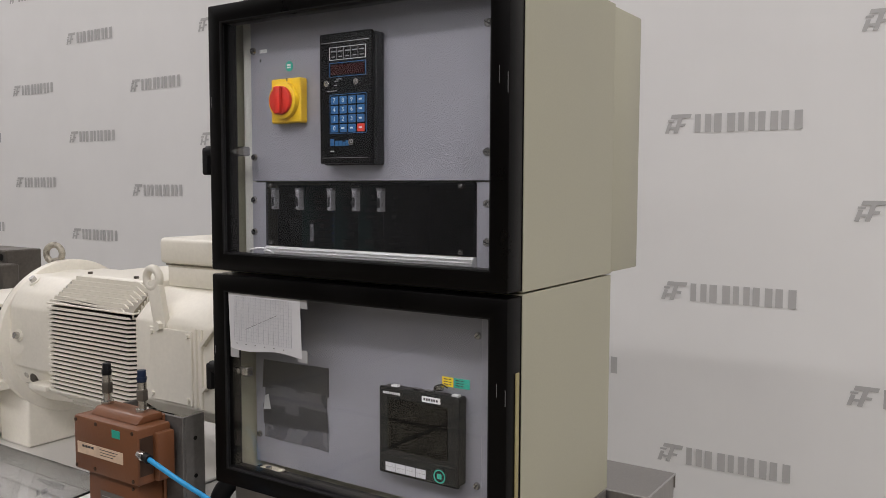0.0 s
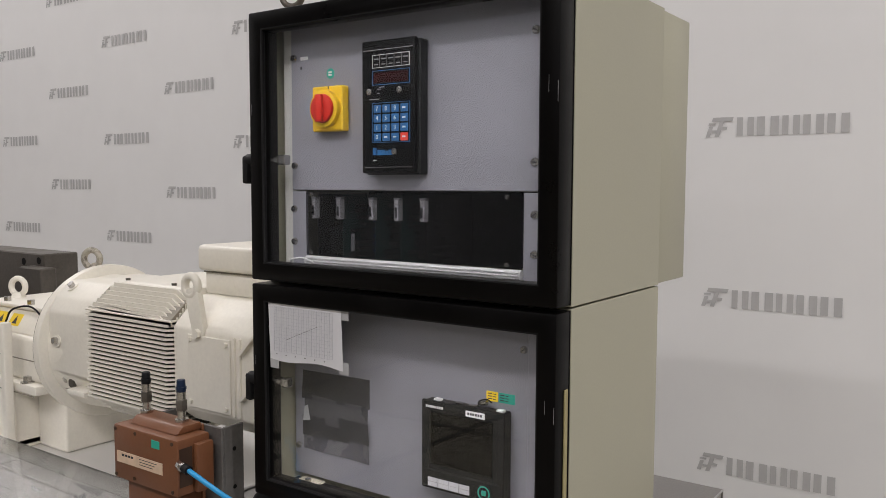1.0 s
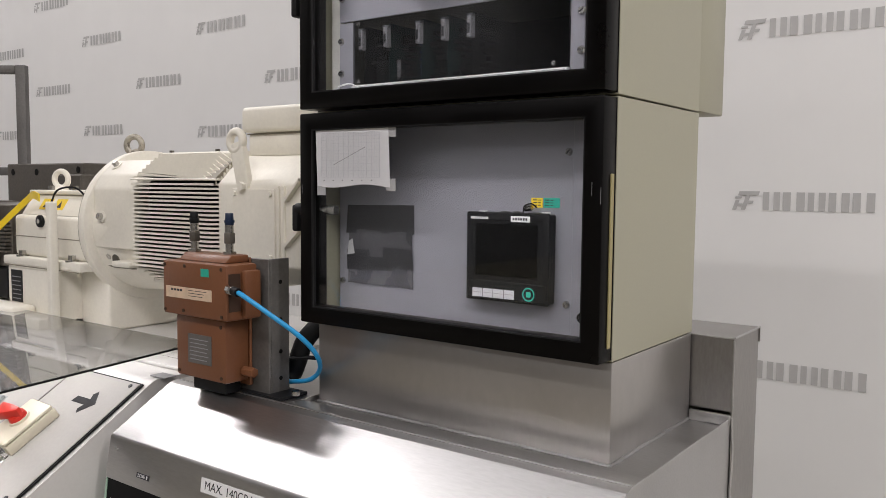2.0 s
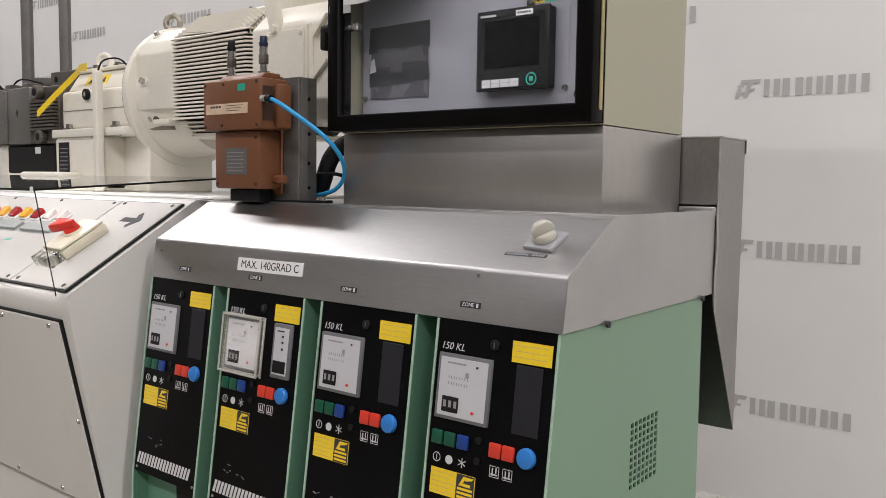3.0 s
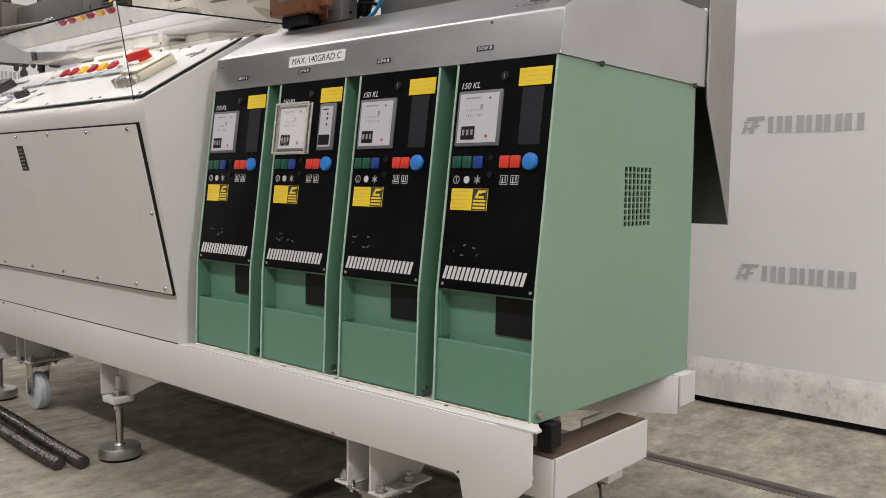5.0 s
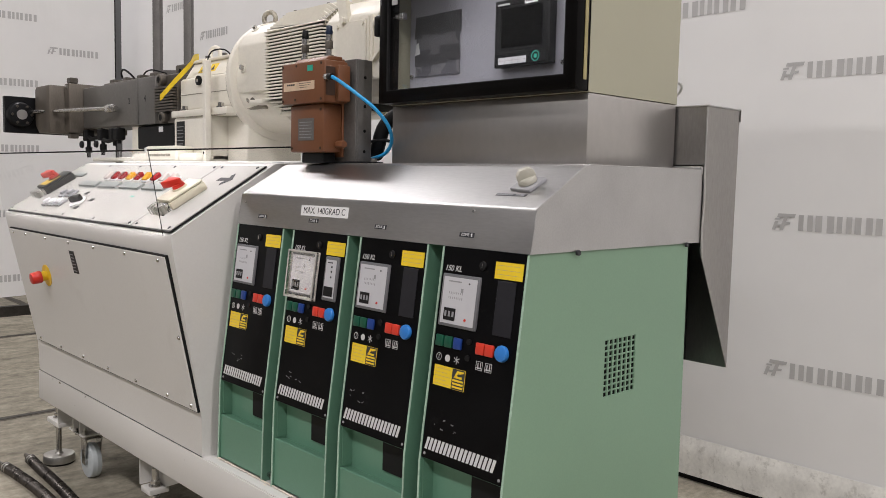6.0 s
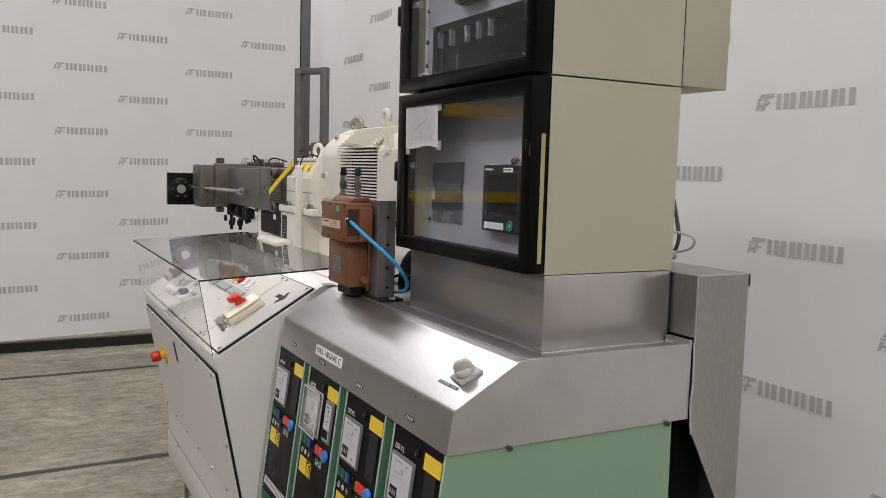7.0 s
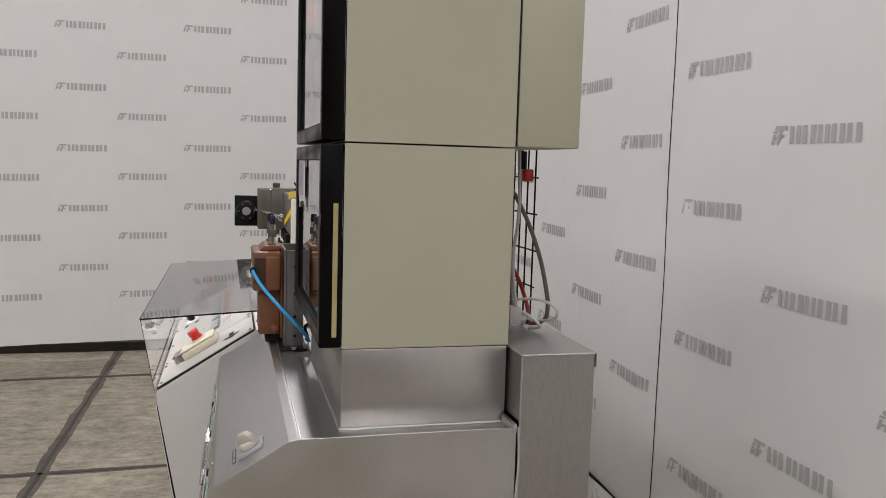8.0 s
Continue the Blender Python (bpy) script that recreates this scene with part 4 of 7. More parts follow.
def fillet(prof, radii, n=6):
    """The profile with the corners named in radii rounded off."""
    out = []
    for i, q in enumerate(prof):
        if i not in radii:
            out.append(q)
            continue
        c = Vector(q)
        a, b = (Vector(prof[i - 1]) - c).normalized(), (Vector(prof[i + 1]) - c).normalized()
        t = radii[i] / math.tan(a.angle(b) / 2)
        p0, p1 = c + a * t, c + b * t
        for k in range(n + 1):
            u = k / n
            w = p0 * (1 - u) ** 2 + c * 2 * u * (1 - u) + p1 * u ** 2
            out.append((w.x, w.y))
    return out


def plinth_and_hood():
    p = thing("steel_plinth", (-0.82, 1.19, 1.179), "dull stainless plinth under the cabinets", "plinth")
    part("body", B(CX0 + 0.004, CX1, CY0, CY1 - 0.002, 1.179, 1.3300, 0.0025, 2), M_STEEL_P, p)
    for a, b in (((CX0 + 0.004, CY0 - 0.001, 1.1802), (CX1 + 0.001, CY0 - 0.001, 1.1802)), ((CX1 + 0.001, CY0 - 0.001, 1.1802), (CX1 + 0.001, CY1 - 0.004, 1.1802))):
        a, b = Vector(a), Vector(b)
        part("weld_bead", tube(bmesh.new(), [a.lerp(b, q / 60) + Vector((rand(-0.0005, 0.0005), rand(-0.0005, 0.0005), rand(-0.0004, 0.0004))) for q in range(61)], 0.0030, 6), M_STEEL, p)
    h = thing("stainless_hood", (-0.94, 1.07, 1.033), "brushed stainless hood over the four heater units", "hood")
    front = [(0.787, 1.033), (0.7995, 1.1095), (0.9290, 1.1848)]
    tail = [(1.346, 1.1885), (1.346, 1.033)]
    # under the bracket the top is level; round the plinth it drops into a shallow gutter
    part("cover", prism(fillet(front + [(0.945, 1.1885)] + tail, {1: 0.011, 2: 0.006, 3: 0.004}), HX0, CX0 - 0.004), M_STEEL, h)
    part("cover", prism(fillet(front + [(0.945, 1.1885), (0.990, 1.1880), (0.9945, 1.1790), (1.346, 1.1785), (1.346, 1.033)], {1: 0.011, 2: 0.006, 3: 0.004, 4: 0.003}), CX0 - 0.0038, HX1 - 0.0022), M_STEEL, h)
    part("end_plate", prism(fillet(front + [(0.945, 1.1885), (1.346, 1.1895), (1.346, 1.033)], {1: 0.011, 2: 0.006}), HX1 - 0.002, HX1), M_STEEL, h)
    edge = [Vector((HX1 - 0.001, y, z)) for y, z in fillet(front + [(0.945, 1.1885), (1.346, 1.1895)], {1: 0.011, 2: 0.006})]
    P = [a.lerp(b, q / 12) + Vector((0, rand(-0.0003, 0.0003), rand(-0.0003, 0.0003))) for a, b in zip(edge, edge[1:]) for q in range(12)]
    part("weld_seam", tube(bmesh.new(), P, 0.0014, 6), M_STEEL, h, "ground weld along the end")
    part("folded_rib", B(HX0 + 0.002, HX1 - 0.003, 0.948, 0.952, 1.1876, 1.1905, 0.0012, 2), M_STEEL, h)
    part("back_fold", B(CX1 + 0.002, HX1 + 0.001, 1.338, 1.3475, 1.1785, 1.1965, 0.002, 2), M_STEEL, h)
    n = Vector((0, -0.07, 0.0115)).normalized()
    mid = lambda z: 0.787 + (z - 1.033) * (0.0115 / 0.07)
    lab = part("label", place(B(-0.089, 0.089, -0.012, 0.012, 0.0002, 0.0008), faces_to(n, (-1.0615, mid(1.079), 1.079), 0.3)), M_LABELW, h, "white printed temperature label")
    words("lettering", "MAX. 140GRAD C", 0.0205, faces_to(n, (-1.0615, mid(1.079) - 0.0009, 1.079), 0.3), M_PRINTD, lab, stretch=0.98)
    for x in (-0.609, -0.858, -1.096, -1.312):
        t = part("zone_tag", place(B(-0.0185, 0.0185, -0.0045, 0.0045, 0.0002, 0.001), faces_to(n, (x, mid(1.0565), 1.0565))), M_PRINTD, h, "black embossed zone tag")
        words("lettering", "ZONE", 0.0082, faces_to(n, (x - 0.004, mid(1.0565) - 0.0012, 1.0565)), M_PRINT, t)
        part("print", place(B(0.011, 0.0145, -0.003, 0.003, 0.001, 0.0013), faces_to(n, (x, mid(1.0565), 1.0565))), M_PRINT, t)
    # rotary switch on the slope
    s = thing("rotary_switch", (-0.53, 0.862, 1.146), "small cream rotary switch on the hood's slope", "switch")
    ns = Vector((0, -0.5, 0.866))
    at = Vector((-0.530, 0.868, 1.1490))
    F = faces_to(ns, at, -6)
    part("plate", place(B(-0.026, 0.026, -0.024, 0.024, 0, 0.0065, 0.002, 2), F), M_GREYPL, s, "grey switch plate")
    part("knob", place(C((0, 0, 0.0065), (0, 0, 0.018), 0.0190, 24, 0.0165, 0.003), F), M_KNOB, s, "cream knob")
    part("grip", place(prism([(-0.0185, 0.015), (0.0185, 0.015), (0.0165, 0.028), (0.008, 0.0355), (-0.008, 0.0355), (-0.0165, 0.028)], -0.0065, 0.0065, 0.0028, axis="y"), F @ pose(0, 0, 0, 0, 0, 60)), M_KNOB, s)
    tag = part("tag", place(B(-0.036, 0.036, -0.0038, 0.0038, 0, 0.0008), faces_to(ns, (-0.545, 0.8375, 1.1312), 0)), M_PRINTD, s, "black embossed tag")
    bm = bmesh.new()
    for q in range(12):
        if q != 7:
            place(box(bm, -0.033 + q * 0.0055, -0.0292 + q * 0.0055, -0.0024, 0.0024, 0.0008, 0.0011), Matrix())
    part("print", place(bm, faces_to(ns, (-0.545, 0.8375, 1.1312), 0)), M_PRINTG, tag)
    # screws and rivets along the hood's lower edge
    for y in (0.914, 1.289):
        part("bolt", C((HX1 + 0.001, y, 1.0305), (HX1 + 0.006, y, 1.0305), 0.005, 12), M_PRINTD, h, "black bolt head")
    for x, z in ((-1.40, 1.088), (-0.60, 1.10)):
        part("rivet", place(C((0, 0, 0), (0, 0, 0.0015), 0.003, 10), faces_to(n, (x, mid(z), z))), M_CHROME, h)


plinth_and_hood()


def rear_duct():
    d = thing("rear_duct", (-0.75, 1.43, 0.735), "stainless cable duct with a slanted open foot behind the hood", "duct")
    x0, x1, y0, y1 = -1.05, -0.452, 1.352, 1.497
    part("side_panel", prism([(y0, 1.325), (y0, 1.012), (y1, 0.737), (y1, 1.325)], x1 - 0.002, x1), M_STEEL_V, d)
    part("back_panel", B(x0, x1 - 0.002, y1 - 0.002, y1, 0.737, 1.325), M_STEEL_V, d)
    part("front_panel", B(x0, x1 - 0.002, y0, y0 + 0.002, 1.20, 1.325), M_STEEL_V, d)
    part("lid", prism([(y0 - 0.002, 1.327), (y1 + 0.004, 1.327), (y1 + 0.004, 1.300), (y1 + 0.002, 1.300), (y1 + 0.002, 1.3252), (y0 - 0.002, 1.3252)], x0, x1 + 0.002), M_STEEL_V, d)
    # black sheets stand in for the shade inside the open foot
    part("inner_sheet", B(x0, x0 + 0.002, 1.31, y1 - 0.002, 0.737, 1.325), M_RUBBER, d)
    part("dark_foot_sheet", B(-0.56, -0.556, 1.312, y1 - 0.003, 0.739, 1.028), M_RUBBER, d, "black sheet standing in for the shade inside the duct")
    for a, b in (((x1 + 0.001, y0, 1.322), (x1 + 0.001, y0, 1.02)), ((x1 + 0.002, y0, 1.3268), (x1 + 0.002, y1, 1.3268)), ((x0 + 0.1, y0 - 0.001, 1.3268), (x1 + 0.001, y0 - 0.001, 1.3268))):
        a, b = Vector(a), Vector(b)
        P = [a.lerp(b, q / 24) + Vector((rand(-0.0004, 0.0004), rand(-0.0004, 0.0004), rand(-0.0004, 0.0004))) for q in range(25)]
        part("weld_seam", tube(bmesh.new(), P, 0.0018, 6), M_STEEL, d)
    bm = bmesh.new()
    pts = spline([(x1 + 0.002, 1.350, 1.19), (x1 + 0.004, 1.352, 1.12), (x1 + 0.003, 1.349, 1.06), (x1 + 0.003, 1.354, 1.0)], 8)
    part("sealant_bead", tube(bm, pts, 0.0024, 6), M_SEAL, d, "uneven white sealant bead")


rear_duct()


# ---- heater units ----
UW, UPITCH = 0.212, 0.252


def unit_y(z):
    """The y of the side plates' front edge at a height."""
    return 0.730 + (z - 0.43) / 0.20 * 0.006 if z < 0.63 else 0.736 + (z - 0.63) / 0.402 * 0.052


UN = Vector((0, -0.394, 0.051)).normalized()


def on_front(x, z, out=0.0):
    y = 0.7378 + (z - 0.638) / 0.394 * 0.051
    return faces_to(UN, Vector((x, y, z)) + UN * out)


def vented_side(u, prof, x0, x1):
    """The end unit's outer side plate, with a punched grid of square holes."""
    y0, y1, z0, z1, ny, nz = 1.0150, 1.1220, 0.7455, 0.8580, 7, 10
    bm = bmesh.new()
    r = [(y0, z0), (y0, z1), (y1, z1), (y1, z0)]
    V = {}
    for x in (x0, x1):
        for i, q in enumerate(prof):
            V[x, "p", i] = bm.verts.new((x, q[0], q[1]))
        for i, q in enumerate(r):
            V[x, "r", i] = bm.verts.new((x, q[0], q[1]))
        for f in ((("p", 0), ("p", 1), ("p", 2), ("r", 1), ("r", 0)), (("p", 2), ("p", 3), ("r", 2), ("r", 1)), (("p", 3), ("p", 4), ("r", 3), ("r", 2)), (("p", 4), ("p", 0), ("r", 0), ("r", 3))):
            bm.faces.new([V[x, a, b] for a, b in f])
    for kind, n in (("p", 5), ("r", 4)):
        for i in range(n):
            bm.faces.new((V[x0, kind, i], V[x1, kind, i], V[x1, kind, (i + 1) % n], V[x0, kind, (i + 1) % n]))
    bmesh.ops.recalc_face_normals(bm, faces=bm.faces)
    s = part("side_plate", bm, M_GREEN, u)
    bm = bmesh.new()
    dy, dz = (y1 - y0) / ny, (z1 - z0) / nz
    for i in range(ny + 1):
        y = y0 + i * dy
        box(bm, x0, x1 - 0.0003, max(y0, y - 0.0022), min(y1, y + 0.0022), z0, z1)
    for j in range(nz + 1):
        z = z0 + j * dz
        box(bm, x0 + 0.0002, x1 - 0.0005, y0, y1, max(z0, z - 0.0013), min(z1, z + 0.0013))
    part("vent_grid", bm, M_GREEN, s, "punched grid of square vent holes")
    # near-black sheet gives the holes the shade of the unit's inside
    part("dark_backing", B(x0 - 0.02, x0 - 0.018, y0 - 0.03, y1 + 0.03, z0 - 0.03, z1 + 0.03), M_INSIDE, s, "dark sheet standing in for the unlit inside behind the vent holes")


def heater_unit(k):
    xr = -0.455 - UPITCH * k
    xl = xr - UW
    u = thing("heater_unit", ((xl + xr) / 2, 1.0, 0.43), ("mint green temperature control unit with a black front panel" if k != 2 else "mint green temperature control unit with a clear-covered second controller"), "heater unit", "heater units under the hood")
    side = [(0.730, 0.432), (0.736, 0.63), (0.788, 1.0325), (1.305, 1.0325), (1.312, 0.432)]
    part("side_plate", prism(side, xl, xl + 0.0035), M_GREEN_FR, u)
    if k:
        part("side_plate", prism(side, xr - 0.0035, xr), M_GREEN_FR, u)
    else:
        vented_side(u, side, xr - 0.0035, xr)
    part("rear_plate", B(xl + 0.0035, xr - 0.0035, 1.296, 1.302, 0.434, 1.030), M_GREEN_FR, u)
    a, b = xl + 0.0037, xr - 0.0037
    # black foil front on a folded sheet
    part("front_panel", prism([(0.7378, 0.638), (0.7888, 1.032), (0.7948, 1.032), (0.7438, 0.638)], a, b), M_PNL_BLACK, u, "black front foil")
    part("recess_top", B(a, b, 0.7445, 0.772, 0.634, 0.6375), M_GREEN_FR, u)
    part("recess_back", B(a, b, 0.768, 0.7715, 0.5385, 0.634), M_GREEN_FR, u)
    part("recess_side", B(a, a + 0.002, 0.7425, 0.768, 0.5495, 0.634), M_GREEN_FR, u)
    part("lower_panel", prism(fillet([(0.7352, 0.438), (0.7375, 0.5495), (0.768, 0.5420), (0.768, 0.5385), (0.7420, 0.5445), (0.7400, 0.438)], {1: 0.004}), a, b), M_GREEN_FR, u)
    # pale fold along both side plates' fronts: wear, plus a highlight put into colour
    for x in (xl, xr - 0.0035):
        rim = [(unit_y(z), z) for z in (0.434, 0.53, 0.63, 0.76, 0.90, 1.0315)]
        bm = tube(bmesh.new(), [(x + 0.00175, y - 0.0006, z) for y, z in rim], 0.0021, 8)
        part("edge_fold", bm, M_EDGE, u, "pale worn edge of the side plate, its highlight put into colour")
    part("bottom", B(a, b, 0.742, 1.29, 0.4335, 0.4365), M_GREEN_FR, u)
    # dark opening at the right of the recess
    part("dark_opening", B(xr - 0.101, b - 0.0005, 0.7645, 0.7677, 0.565, 0.6335), M_RUBBER, u, "black cover plate in the recess")
    # yellow tag, maker's mark, stickers
    t = part("warning_tag", place(B(-0.0325, 0.0325, -0.0150, 0.0150, 0.0002, 0.0009), on_front(xr - 0.0425, 1.0000)), M_STICKER, u, "plain yellow tag")
    bm = bmesh.new()
    for q in range(3):
        box(bm, -0.028, 0.026, -0.009 + q * 0.008, -0.0083 + q * 0.008, 0.0009, 0.0011)
    part("print", place(bm, on_front(xr - 0.0425, 1.0015)), M_BRASS, t)
    words("lettering", "150 KL", 0.0150, on_front(xr - 0.1785, 0.9925, 0.0003) @ Matrix(((1, 0.25, 0, 0), (0, 1, 0, 0), (0, 0, 1, 0), (0, 0, 0, 1))), M_PRINT, u, "white model lettering")
    part("lock", place(C((0, 0, 0), (0, 0, 0.004), 0.008, 18, bev=0.001), on_front(xr - 0.104, 1.004)), M_RUBBER, u, "black cylinder lock")
    part("lock_slot", place(B(-0.0008, 0.0008, -0.004, 0.004, 0.004, 0.0045), on_front(xr - 0.104, 1.004)), M_CHROME, u)
    big = on_front(xr - 0.1527, 0.9345) @ pose(0, 0, -0.0055)
    c = part("controller", place(B(-0.0480, 0.0480, -0.0485, 0.0485, 0, 0.010, 0.0018, 2), big), M_CTRL, u, "grey framed temperature controller")
    part("face", place(B(-0.0425, 0.0425, -0.0430, 0.0430, 0.0098, 0.0108), big), M_CTRLFACE, c, "white controller face")
    bm = bmesh.new()
    for q in range(8):
        for h in (0.012, 0.003):
            box(bm, -0.026 + q * 0.0048, -0.0245 + q * 0.0048, h + rand(-0.001, 0.001), h + 0.004, 0.0108, 0.0110)
    box(bm, 0.004, 0.010, 0.016, 0.024, 0.0108, 0.0110)
    box(bm, -0.030, 0.004, 0.034, 0.0365, 0.0108, 0.0110)
    part("print", place(bm, big), M_PRINTG, c)
    part("thumbwheel_block", place(B(-0.034, -0.004, -0.037, -0.014, 0.0106, 0.0125, 0.0008), big), M_RUBBER, c, "black thumbwheel switches")
    bm = bmesh.new()
    for q in range(3):
        box(bm, -0.0305 + q * 0.0095, -0.0255 + q * 0.0095, -0.030, -0.020, 0.0125, 0.0128)
    part("digit_window", place(bm, big), M_PRINTG, c)
    part("lamp", place(C((0.022, -0.032, 0.0106), (0.022, -0.032, 0.0122), 0.0025, 10), big), M_ORANGE, c, "small red lamp")
    part("lamp", place(C((0.024, 0.034, 0.0106), (0.024, 0.034, 0.0118), 0.0018, 10), big), M_PRINTD, c)
    small = on_front(xr - 0.0465, 0.9345) @ pose(0, 0, -0.0055)
    if k == 2:
        lid = bmesh.new()
        box(lid, -0.0540, 0.0540, -0.0535, 0.0535, 0.0175, 0.0190, 0.0005)
        for x0, x1, y0, y1 in ((-0.0540, -0.0520, -0.0535, 0.0535), (0.0520, 0.0540, -0.0535, 0.0535), (-0.0520, 0.0520, -0.0535, -0.0515), (-0.0520, 0.0520, 0.0515, 0.0535)):
            box(lid, x0, x1, y0, y1, 0.0060, 0.0175)
        cov = part("cover", place(lid, big @ pose(0.002, -0.001, 0)), M_MILKY, c, "yellowed clear plastic cover")
        cov.visible_shadow = False
        for out, w in ((0.0165, 0.0040), (0.0065, 0.0055)):
            part("cover_rim", place(ring_frame(-0.0550, 0.0550, -0.0545, 0.0545, 0, 0.003, w, 0.0008), big @ Matrix(((1, 0, 0, 0.002), (0, 0, 1, -0.001), (0, -1, 0, out + 0.003), (0, 0, 0, 1)))), M_RIM, c)
        c2 = part("controller", place(B(-0.0245, 0.0245, -0.0485, 0.0485, 0, 0.010, 0.003, 2), small), M_CTRL, u, "narrow grey framed controller")
        part("face", place(B(-0.018, 0.018, -0.0415, 0.0415, 0.0098, 0.0108), small), M_CTRLFACE, c2)
        part("thumbwheel_block", place(B(-0.0165, 0.0155, -0.038, -0.017, 0.0106, 0.0125, 0.0008), small), M_RUBBER, c2)
        bm = bmesh.new()
        for zz in (0.004, 0.016, 0.026):
            cyl(bm, (0.004, zz, 0.0106), (0.004, zz, 0.012), 0.0022, 10)
        box(bm, -0.012, 0.006, 0.034, 0.0365, 0.0106, 0.011)
        part("print", place(bm, small), M_PRINTD, c2)
    else:
        part("blank_plate", place(B(-0.0215, 0.0215, -0.048, 0.048, 0, 0.0018, 0.0005), on_front(xr - 0.0435, 0.9345)), M_BLANK, u, "dark blank cover plate")
    # push-button row
    for dx, m, lab in ((-0.191, M_GREEN_DK, "dark green button"), (-0.168, M_GREEN_DK, "dark green button"), (-0.1445, M_BLUE_DK, "dark blue button"), (-0.0875, M_ORANGE, "red button"), (-0.0655, M_ORANGE, "red button")):
        part("push_button", place(B(-0.0100, 0.0100, -0.0105, 0.0105, 0, 0.0055, 0.0018, 2), on_front(xr + dx, 0.8585)), m, u, lab)
    part("knob", place(C((0, 0, 0), (0, 0, 0.009), 0.0150, 28, 0.0140, 0.0025), on_front(xr - 0.0350, 0.8585)), M_BLUE, u, "round blue push knob")
    bm = bmesh.new()
    for zz, rr in ((0.866, 0.0055), (0.837, 0.0055)):
        place(cyl(b3 := bmesh.new(), (0, 0, 0), (0, 0, 0.003), rr, 14), on_front(xr - 0.1175, zz))
        me = bpy.data.meshes.new("t")
        b3.to_mesh(me)
        b3.free()
        bm.from_mesh(me)
        bpy.data.meshes.remove(me)
    part("small_knob", bm, M_RUBBER, u)
    # pictograms below the buttons
    for dx, kind in ((-0.191, 0), (-0.168, 1), (-0.1445, 2), (-0.0875, 3), (-0.0655, 3)):
        F = on_front(xr + dx, 0.8285)
        bm = bmesh.new()
        if kind == 0:
            torus(bm, (0, 0, 0.0004), (0, 0, 1), 0.0065, 0.0007, 20, 4)
            box(bm, -0.0006, 0.0006, -0.004, 0.004, 0.0002, 0.0006)
        elif kind == 1:
            cyl(bm, (0, 0, 0.0002), (0, 0, 0.0006), 0.0066, 20)
        elif kind == 2:
            for a in range(3):
                place(box(b3 := bmesh.new(), -0.0075, 0.0075, -0.0006, 0.0006, 0.0002, 0.0006), pose(0, 0, 0, 0, 0, 60 * a + 30))
                me = bpy.data.meshes.new("t")
                b3.to_mesh(me)
                b3.free()
                bm.from_mesh(me)
                bpy.data.meshes.remove(me)
        else:
            for p0 in ((-0.008, -0.0072, -0.008, 0.008), (0.0072, 0.008, -0.008, 0.008), (-0.008, 0.008, -0.008, -0.0072), (-0.008, 0.008, 0.0072, 0.008), (-0.004, -0.002, -0.006, 0.005), (0.002, 0.004, -0.002, 0.006), (-0.006, 0.006, -0.005, -0.003)):
                box(bm, *p0, 0.0002, 0.0006)
        part("pictogram", place(bm, F), M_PRINT, u)
    F = on_front(xr - 0.1585, 0.7945)
    st = part("warning_sticker", place(B(-0.0405, 0.0405, -0.0190, 0.0190, 0.0002, 0.0008), F), M_STICKER, u, "yellow warning sticker")
    bm = bmesh.new()
    box(bm, 0.0075, 0.0395, -0.0185, 0.0185, 0.0008, 0.0010)
    part("dark_field", place(bm, F), M_PRINTD, st)
    bm = bmesh.new()
    place(box(bm, 0.014, 0.033, 0.002, 0.006, 0.0010, 0.0012), Matrix())
    a = [bm.verts.new(v) for v in ((0.012, 0.002, 0.0012), (0.017, 0.002, 0.0012), (0.026, 0.016, 0.0012), (0.020, 0.016, 0.0012))]
    bm.faces.new(a)
    a = [bm.verts.new(v) for v in ((0.024, 0.010, 0.0012), (0.036, 0.013, 0.0012), (0.038, 0.016, 0.0012), (0.024, 0.016, 0.0012))]
    bm.faces.new(a)
    for q in range(3):
        box(bm, 0.010, 0.037, -0.016 + q * 0.006, -0.0125 + q * 0.006, 0.0010, 0.0012)
    part("print", place(bm, F), M_STICKER, st)
    bm = bmesh.new()
    for q in range(5):
        box(bm, -0.037, 0.002 - (q % 2) * 0.008, 0.013 - q * 0.007, 0.0137 - q * 0.007, 0.0008, 0.0010)
    part("print", place(bm, F), M_BRASS, st)
    # maker's name as nine slanted plain blocks
    F = on_front(xr - 0.1135, 0.6665)
    for q in range(9):
        x, w = -0.0885 + q * 0.0197, 0.0168
        bm = bmesh.new()
        for a, b in ((0.0, 0.40), (0.58, 1.0)):
            bm.faces.new([bm.verts.new(v) for v in ((x + a * w, -0.0115, 0.0004), (x + b * w, -0.0115, 0.0004), (x + b * w + 0.006, 0.0115, 0.0004), (x + a * w + 0.006, 0.0115, 0.0004))])
        part("mark_block", place(bm, F), M_PRINT, u)
    # scuffs on the foil
    for q in range(6):
        x, z = xr - 0.19 + rand(0, 0.07), 0.697 + rand(0, 0.022)
        l, h = rand(0.0008, 0.005), rand(0.0004, 0.0013)
        part("scuff", place(B(-l, l, -h, h, 0.0002, 0.0005), on_front(x, z) @ pose(0, 0, 0, 0, 0, rand(-30, 30))), M_PRINTG2, u)
    for dx in (-0.200, -0.012):
        part("screw", place(C((0, 0, 0), (0, 0, 0.0012), 0.0028, 10), on_front(xr + dx, 0.6465)), M_PRINTG, u)
    part("foot_bolt", C((xr + 0.002, 0.748, 0.4475), (xr + 0.010, 0.748, 0.4475), 0.0065, 12), M_CHROME, u, "plated bolt and washer")


for k in range(4):
    heater_unit(k)

# ---- base frame, feet and castors ----


